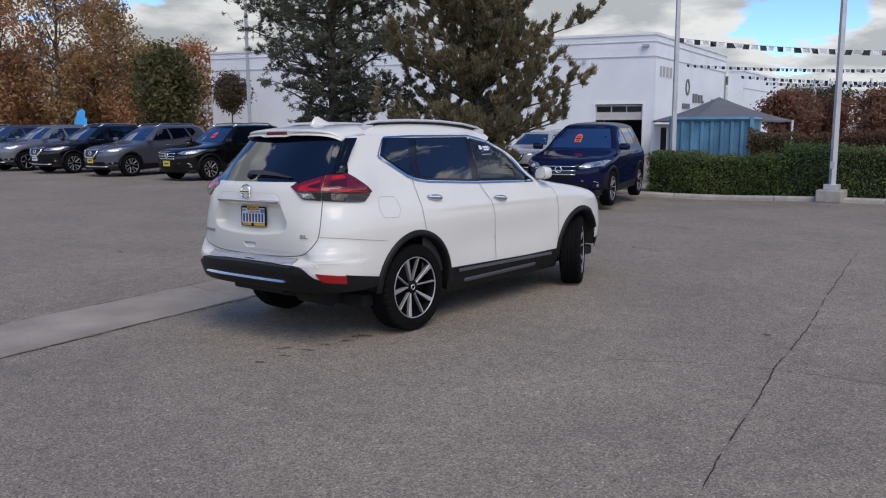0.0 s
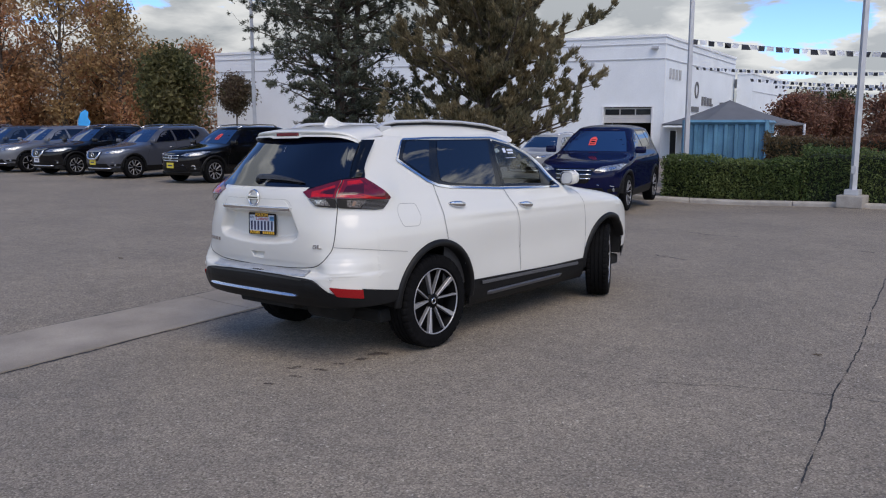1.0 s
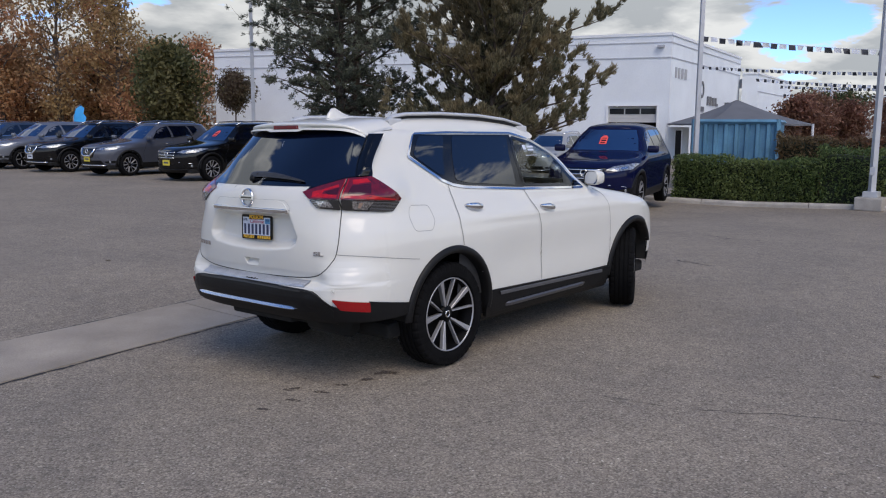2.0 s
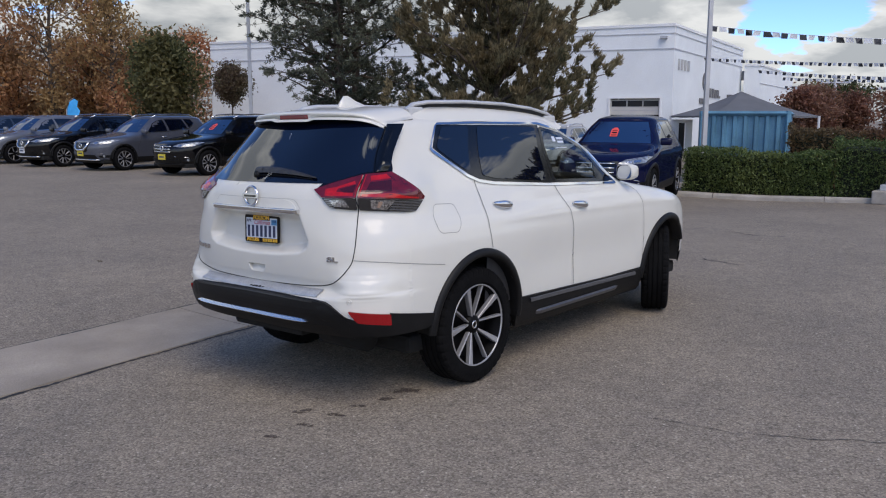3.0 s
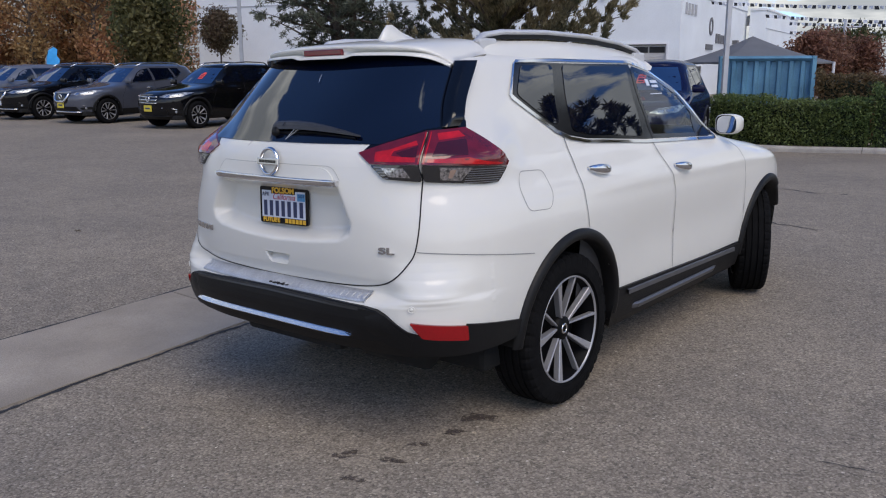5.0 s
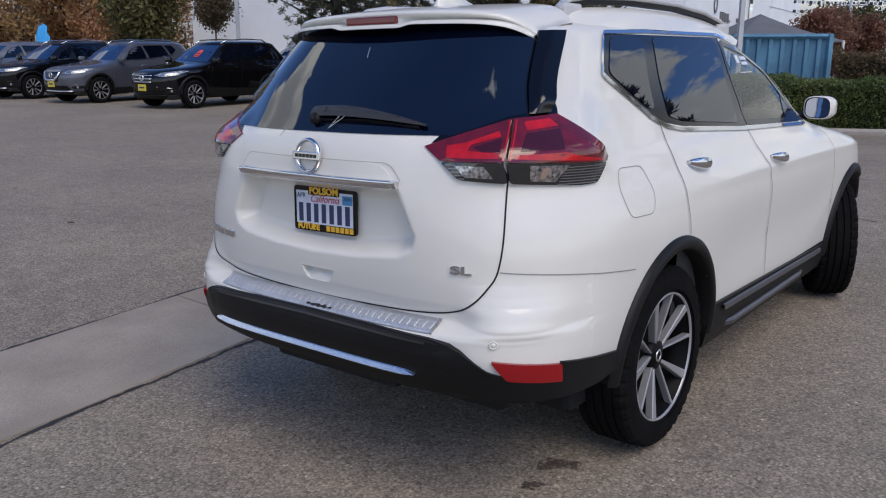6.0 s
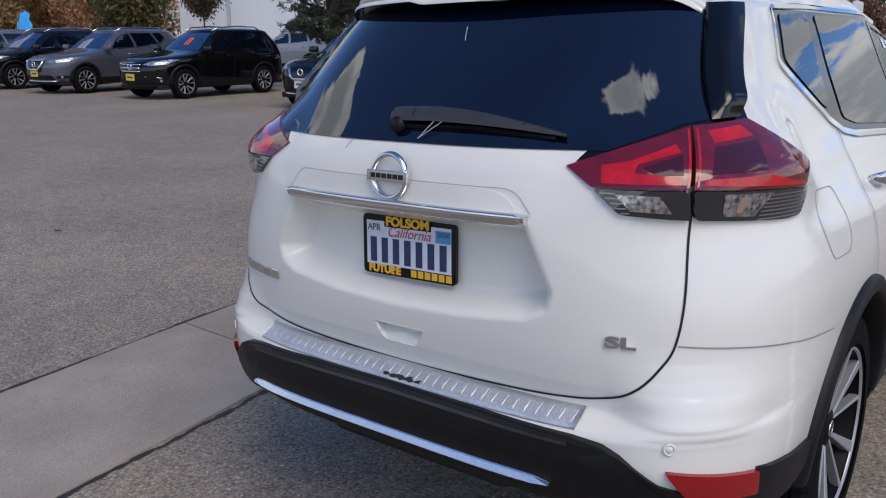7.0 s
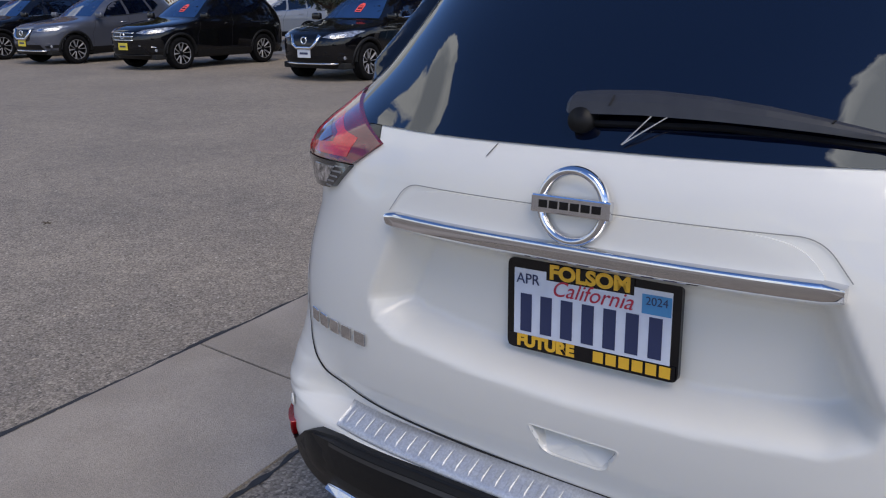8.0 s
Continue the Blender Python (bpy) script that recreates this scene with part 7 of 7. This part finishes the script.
parked_shell = Shell(
    width=[(.2, .80), (.3, .862), (.42, .888), (.55, .898), (.75, .908), (.9, .914), (.98, .905), (1.05, .88), (1.1, .852), (1.2, .80), (1.3, .755), (1.45, .688), (1.55, .64), (1.6, .612)],
    tail=[(.2, -.75), (.35, -.9), (.55, -.98), (.8, -.98), (1.0, -.97), (1.2, -.95), (1.3, -.9), (1.6, -.66)],
    nose=[(.2, 3.40), (.32, 3.54), (.5, 3.61), (.7, 3.62), (.84, 3.58), (.92, 3.48), (.98, 3.34), (1.03, 3.05), (1.08, 2.68), (1.13, 2.36), (1.17, 2.22), (1.25, 2.1), (1.4, 1.9), (1.6, 1.56)],
    tail_n=[(.2, 3.4), (1.0, 3.4), (1.6, 2.8)],
    nose_n=[(.2, 3.0), (.8, 3.1), (1.0, 2.9), (1.2, 2.5), (1.6, 2.5)],
    y_tail=[(.2, -.2), (1.6, -.1)], y_nose=[(.2, 2.2), (1.0, 2.1), (1.1, 1.8), (1.2, 1.66), (1.4, 1.42), (1.6, 1.0)])
PZ = np.concatenate((np.arange(0.26, 0.9, 0.045), np.arange(0.9, 1.2, 0.025), np.arange(1.2, 1.601, 0.04)))
P_SKIN = skin(parked_shell, PZ, 0.3, 0.1, 64, (0.02, 2.69), 0.415, 0.375, 1.6, 0.12, (-0.66, 1.6))


def parked_suv(label, colour_mat, m, tag=None, plate=None, chrome=True, rails=True, style=0, group="parked cars", bright=False):
    S = parked_shell
    c = thing("parked_suv", label, "car", m, group)
    co, fa, mid, nr = P_SKIN
    low = mid[:, 2] < 0.36
    skin_part("body", co, fa, nr, ~low, colour_mat, c)
    skin_part("lower_trim", co, fa, nr, low, BLACK_PLASTIC, c)
    boxed("floor_pan", (-0.76, -0.8, 0.24, 0.76, 3.35, 0.36), UNDER, c, 0.03)

    def nose(off):
        return lambda x, z, d: S.at(S.nx(x, z), z, off - d)
    mesh_ob("windscreen", *patch([(-0.68, 1.165), (-0.4, 1.175), (0.4, 1.175), (0.68, 1.165), (0.60, 1.40), (0.50, 1.575), (-0.50, 1.575), (-0.60, 1.40)], nose(0.004), 0.09, 0.006), SKY_SCREEN, c, True, "tinted windscreen")
    for sd in (1, -1):
        for nm, pg in (("quarter_window", [(-0.02, 1.575), (-0.12, 1.45), (0.12, 1.31), (0.26, 1.58)]),
                       ("rear_door_window", [(0.33, 1.58), (0.20, 1.285), (0.93, 1.215), (1.02, 1.575)]),
                       ("front_door_window", [(1.09, 1.57), (1.03, 1.21), (1.80, 1.17), (1.52, 1.43), (1.34, 1.52)])):
            mesh_ob(nm, *patch(yz(S, pg, sd), lay(S, 0.004), 0.09, 0.005), PRIVACY, c, True)
        lamp = [(0.865, 0.945), (0.80, 0.958), (0.50, 0.905), (0.40, 0.84), (0.58, 0.815), (0.80, 0.845)]
        head = mesh_ob("head_lamp", *patch([(sd * x, z) for x, z in (lamp if sd > 0 else lamp[::-1])], nose(0.008), 0.04, 0.02), HEAD_LENS, c, True)
        for x0, x1, zc in ((0.53, 0.61, 0.862), (0.64, 0.74, 0.880)):
            bowl = rounded([(x0, zc - 0.026), (x1, zc - 0.016), (x1, zc + 0.026), (x0, zc + 0.016)], 0.015)
            mesh_ob("lamp_bowl", *patch([(sd * x, z) for x, z in (bowl if sd > 0 else bowl[::-1])], nose(0.0105), 0.04, 0.004), REFLECTOR, head, True)
        fog = rounded([(0.62, 0.47), (0.80, 0.50), (0.80, 0.42), (0.64, 0.41)], 0.03)
        mesh_ob("fog_recess", *patch([(sd * x, z) for x, z in (fog if sd > 0 else fog[::-1])], nose(0.006), 0.05, 0.01), BLACK_PLASTIC, c, True)
        mesh_ob("fog_lamp", *tube([S.at(S.nx(sd * 0.72, 0.455), 0.455, 0.0), S.at(S.nx(sd * 0.72, 0.455), 0.455, 0.014)], 0.032, 12), HEAD_LENS, c)
        for ay in (0.02, 2.69):
            vs, fs = [], []
            K = 20
            for k in range(K + 1):
                a = math.pi * (-0.04 + 1.08 * k / K)
                for rr, off in ((0.395, -0.07), (0.402, 0.014), (0.44, 0.018), (0.462, -0.004)):
                    y, z = ay + rr * math.cos(a), max(0.27, 0.38 + rr * math.sin(a))
                    p = S.at(S.sy(y, z), z, off)
                    vs.append((sd * p.x, p.y, p.z))
            fs = [(4 * k + q, 4 * k + q + 1, 4 * k + q + 5, 4 * k + q + 4) for k in range(K) for q in range(3)]
            mesh_ob("arch_moulding", vs, fs, BLACK_PLASTIC, c, True)
            vs = [(sd * 0.55, ay + 0.41 * math.cos(math.pi * k / 12), 0.38 + 0.41 * math.sin(math.pi * k / 12)) for k in range(13)]
            vs += [(sd * 0.88, y, z) for _, y, z in vs] + [(sd * 0.55, ay, 0.3)]
            fs = [(k, k + 1, k + 14, k + 13) for k in range(12)] + [(26, k, k + 1) for k in range(12)]
            mesh_ob("wheel_housing", vs, fs, UNDER, c)
            wheel_on("wheel", c, pose(sd * 0.79, ay, 0.364, 0, 0, 0 if sd > 0 else 180), style=style, fine=False, rim_r=0.245)
        v, f = patch(yz(S, [(0.46, 0.27), (2.24, 0.27), (2.24, 0.42), (0.47, 0.44)]), lay(S, 0.014), 0.1, 0.02)
        mesh_ob("sill_moulding", [(sd * p[0], p[1], p[2]) for p in v], f, BLACK_PLASTIC, c)
        v, f = ribbon_on(S, yz(S, [(-0.12, 1.44), (0.11, 1.295), (0.21, 1.265), (0.95, 1.198), (1.84, 1.155)]), 0.016, 0.006, 0.06)
        mesh_ob("belt_strip", [(sd * p[0], p[1], p[2]) for p in v], f, CHROME if chrome else GLOSS_BLACK, c)
        for line in ([(1.0, 1.19), (1.10, 0.9), (1.13, 0.46)], [(2.08, 1.1), (2.2, 0.75), (2.2, 0.46)], [(0.12, 1.25), (0.11, 0.98), (0.13, 0.86)]):
            v, f = ribbon_on(S, yz(S, line), 0.006, 0.0015, 0.06)
            mesh_ob("door_gap", [(sd * p[0], p[1], p[2]) for p in v], f, SEAM, c)
        for y0 in (0.24, 1.14):
            p, q = S.at(S.sy(y0, 1.08 - 0.05 * y0), 1.08 - 0.05 * y0, 0.03), S.at(S.sy(y0 + 0.2, 1.07 - 0.05 * y0), 1.07 - 0.05 * y0, 0.03)
            mesh_ob("door_handle", *tube([(sd * p.x, p.y, p.z), (sd * (p.x + 0.008), (p.y + q.y) / 2, p.z), (sd * q.x, q.y, q.z)], [0.009, 0.014, 0.009], 6), CHROME if chrome else colour_mat, c, True)
        bm = bmesh.new()
        box(bm, -0.11, -0.05, -0.07, 0.11, 0.07, 0.07, 0.04)
        part("door_mirror", bm, colour_mat, c, m=pose(sd * 0.96, 1.98, 1.20, 0, 0, sd * -8), smooth=True)
        if rails:
            pts = [(sd * 0.52, -0.2, 1.66), (sd * 0.53, -0.05, 1.725), (sd * 0.53, 0.6, 1.745), (sd * 0.52, 1.2, 1.71), (sd * 0.50, 1.42, 1.63)]
            mesh_ob("roof_rail", *tube(pts, 0.018, 6), SATIN, c, True)
    mesh_ob("grille", *patch([(-0.40, 0.875), (0.40, 0.875), (0.30, 0.62), (0.24, 0.585), (-0.24, 0.585), (-0.30, 0.62)], nose(0.006), 0.06, 0.012), GLOSS_BLACK, c, True)
    if chrome:
        v_ = [(-0.33, 0.875), (-0.25, 0.70), (-0.17, 0.64), (0.17, 0.64), (0.25, 0.70), (0.33, 0.875)]
        mesh_ob("grille_chrome", *tube([S.at(S.nx(x, z), z, 0.016) for x, z in v_], 0.034, 8), CHROME, c, True)
    else:
        for z in (0.68, 0.76, 0.84):
            mesh_ob("grille_bar", *tube([S.at(S.nx(x, z), z, 0.014) for x in np.linspace(-0.34, 0.34, 7)], 0.012, 6), SATIN, c, True)
    v, f = revolve([(0.0, 0.075), (0.012, 0.07), (0.012, 0.055), (0.0, 0.05)], 20, "z")
    e = mesh_ob("emblem", v, f, CHROME, c, True)
    pe = S.at(S.nx(0, 0.78), 0.78, 0.014)
    e.matrix_basis = pose(pe.x, pe.y, pe.z, -90, 0, 0)
    mesh_ob("lower_intake", *patch([(-0.55, 0.50), (0.55, 0.50), (0.60, 0.38), (-0.60, 0.38)], nose(0.005), 0.08, 0.01), BLACK_PLASTIC, c, True)
    mesh_ob("skid_strip", *tube([S.at(S.nx(x, 0.345), 0.345, 0.012) for x in np.linspace(-0.62, 0.62, 11)], 0.018, 6), SATIN if chrome else BLACK_PLASTIC, c, True)
    for sd in (1, -1):
        mesh_ob("bumper_crease", *tube([S.at(S.nx(sd * x, z), z, 0.004) for x, z in ((0.45, 0.56), (0.7, 0.53), (0.84, 0.44))], 0.010, 5), SATIN if not chrome else colour_mat, c, True)
    if plate:
        pp = S.at(S.nx(0, 0.54), 0.54, 0.012)
        boxed("front_plate", (-0.155, pp.y - 0.002, 0.46, 0.155, pp.y + 0.012, 0.62), plate, c, 0.004)
        boxed("plate_bar", (-0.10, pp.y + 0.0122, 0.52, 0.10, pp.y + 0.0135, 0.56), PLATE_INK, c, 0.0005)
    if tag is not None:
        t_ = mesh_ob("price_tag", *patch(rounded([(tag + 0.075, 1.29), (tag - 0.075, 1.29), (tag - 0.075, 1.42), (tag - 0.03, 1.46), (tag + 0.03, 1.46), (tag + 0.075, 1.42)], 0.012), nose(0.018), 0.05, 0.004), TAG_RED, c, label="red paper price tag on the windscreen")
        for z0, z1 in ((1.31, 1.325), (1.35, 1.375), (1.40, 1.41)):
            mesh_ob("tag_bar", *patch([(tag + 0.05, z0), (tag - 0.05, z0), (tag - 0.05, z1), (tag + 0.05, z1)], nose(0.0215), 0.05, 0.001), GLOSS_BLACK, t_)
    return c


def by_wheel(wx, wy, wz, turn, side=-1, size=1.0):
    """The pose of a car whose front wheel on that side stands at a place."""
    r = pose(0, 0, 0, 0, 0, turn)
    p = Vector((wx, wy, wz)) - r @ Vector((side * 0.79 * size, 2.69 * size, 0))
    return Matrix.Translation(p) @ r @ Matrix.Scale(size, 4)


BLACK_PAINT = paint("black paint", (0.003, 0.003, 0.004))
GREY_PAINT = paint("grey metallic paint", (0.098, 0.105, 0.130), 0.55)
BLUE_PAINT = paint("dark blue paint", (0.004, 0.006, 0.034), coat=0.5)
SILVER_PAINT = paint("silver paint", (0.36, 0.37, 0.38))
WHITE_PAINT = paint("white paint", (0.75, 0.75, 0.75))
parked_suv("black compact SUV with a yellow dealer plate, facing the aisle", BLACK_PAINT, by_wheel(-16.45, 10.0, 0, 185), -0.22, PLATE_DEALER, False)
parked_suv("dark grey compact SUV with chrome grille and yellow dealer plate", GREY_PAINT, by_wheel(-20.3, 9.6, 0, 185), None, PLATE_DEALER)
parked_suv("black compact SUV with chrome grille and pale plate", BLACK_PAINT, by_wheel(-23.6, 9.3, 0, 185), None, PLATE_WHITE)
parked_suv("grey crossover with chrome trim in the parked row", paint("mid grey paint", (0.17, 0.18, 0.205), 0.5), by_wheel(-26.6, 9.0, 0, 185), None, None, rails=False, style=1)
parked_suv("dark blue crossover near the end of the parked row", paint("slate blue paint", (0.03, 0.045, 0.075)), by_wheel(-29.6, 8.76, 0, 185), None, PLATE_WHITE, rails=False)
parked_suv("black crossover at the end of the parked row", BLACK_PAINT, by_wheel(-32.6, 8.5, 0, 185), None, None)
parked_suv("black SUV with broad chrome grille, pale plate and red price tag", BLACK_PAINT, by_wheel(-12.66, 10.36, -0.02, 187, 1, 1.02), -0.15, PLATE_WHITE)
parked_suv("dark blue family SUV with chrome grille and red price tag", BLUE_PAINT, by_wheel(-3.45, 11.23, -0.08, 195.3, -1, 1.055), 0.05, None, False, False)
parked_suv("silver SUV standing behind the conifer", SILVER_PAINT, pose(-13.4, 24.5, -0.3, 0, 0, 190))
parked_suv("white car standing beyond the hedge by the booth", WHITE_PAINT, pose(-9.6, 30.5, -0.95, 0, 0, 200))
parked_suv("silver van like car behind the parked row", SILVER_PAINT, pose(-23.5, 21.5, 0, 0, 0, 110))
parked_suv("distant white vehicle beyond the bushes", WHITE_PAINT, pose(-9.4, 60.5, -0.7, 0, 0, 250), group="distant vehicles")
parked_suv("distant white vehicle beyond the bushes", WHITE_PAINT, pose(-5.4, 58.5, -0.7, 0, 0, 255), group="distant vehicles")

# ---- small things at the lot's edge ----
SIGN_BLUE = mat("bright blue banner cloth", (0.03, 0.38, 0.85), 0.6, vary=0.1, scale=4)


def feather_flag(x, y):
    """A tall curved advertising banner on a bent pole."""
    z = ground_z(x, y)
    t = thing("feather_flag", "bright blue feather banner on a pole behind the parked cars", "flag", pose(x, y, z, 0, 0, 62))
    pole = [(0, 0, 0), (0, 0, 1.6), (0.03, 0, 1.95), (0.14, 0, 2.3), (0.34, 0, 2.42)]
    mesh_ob("flag_pole", *tube(pole, [0.02, 0.018, 0.014, 0.01, 0.008], 6), GALV, t, True)
    edge = [(0.02, 1.3), (0.03, 1.6), (0.05, 1.95), (0.15, 2.26), (0.34, 2.38), (0.46, 2.28), (0.42, 2.05), (0.52, 1.9), (0.46, 1.62), (0.36, 1.32)]
    front = [(u, 0.03 * math.sin(h * 5 + u * 6), h) for u, h in edge]
    n = len(front)
    vs = [(a, b - 0.004, c) for a, b, c in front] + [(a, b + 0.004, c) for a, b, c in front]
    mesh_ob("banner", vs, [tuple(range(n)), tuple(range(n, 2 * n))[::-1]] + [(i, (i + 1) % n, n + (i + 1) % n, n + i) for i in range(n)], SIGN_BLUE, t)
    mesh_ob("base_plate", *tube([(0, 0, 0.0), (0, 0, 0.05)], 0.22, 16), GALV, t)


feather_flag(-29.9, 12.6)


def utility_pole(x, y, h):
    t = thing("utility_pole", "distant pale wooden utility pole behind the red trees", "pole", pose(x, y, ground_z(x, y)))
    mesh_ob("shaft", *tube([(0, 0, 0), (0, 0, h)], [0.13, 0.09], 8), POST_WHITE, t)
    mesh_ob("crossarm", *tube([(-0.9, 0, h - 0.4), (0.9, 0, h - 0.4)], 0.06, 4), POST_WHITE, t)
    for s_ in (-0.8, -0.4, 0.4, 0.8):
        mesh_ob("insulator", *tube([(s_, 0, h - 0.34), (s_, 0, h - 0.18)], 0.04, 6), POST_WHITE, t)


utility_pole(-11.2, 52.5, 4.5)
utility_pole(-11.0, 66.0, 5.2)
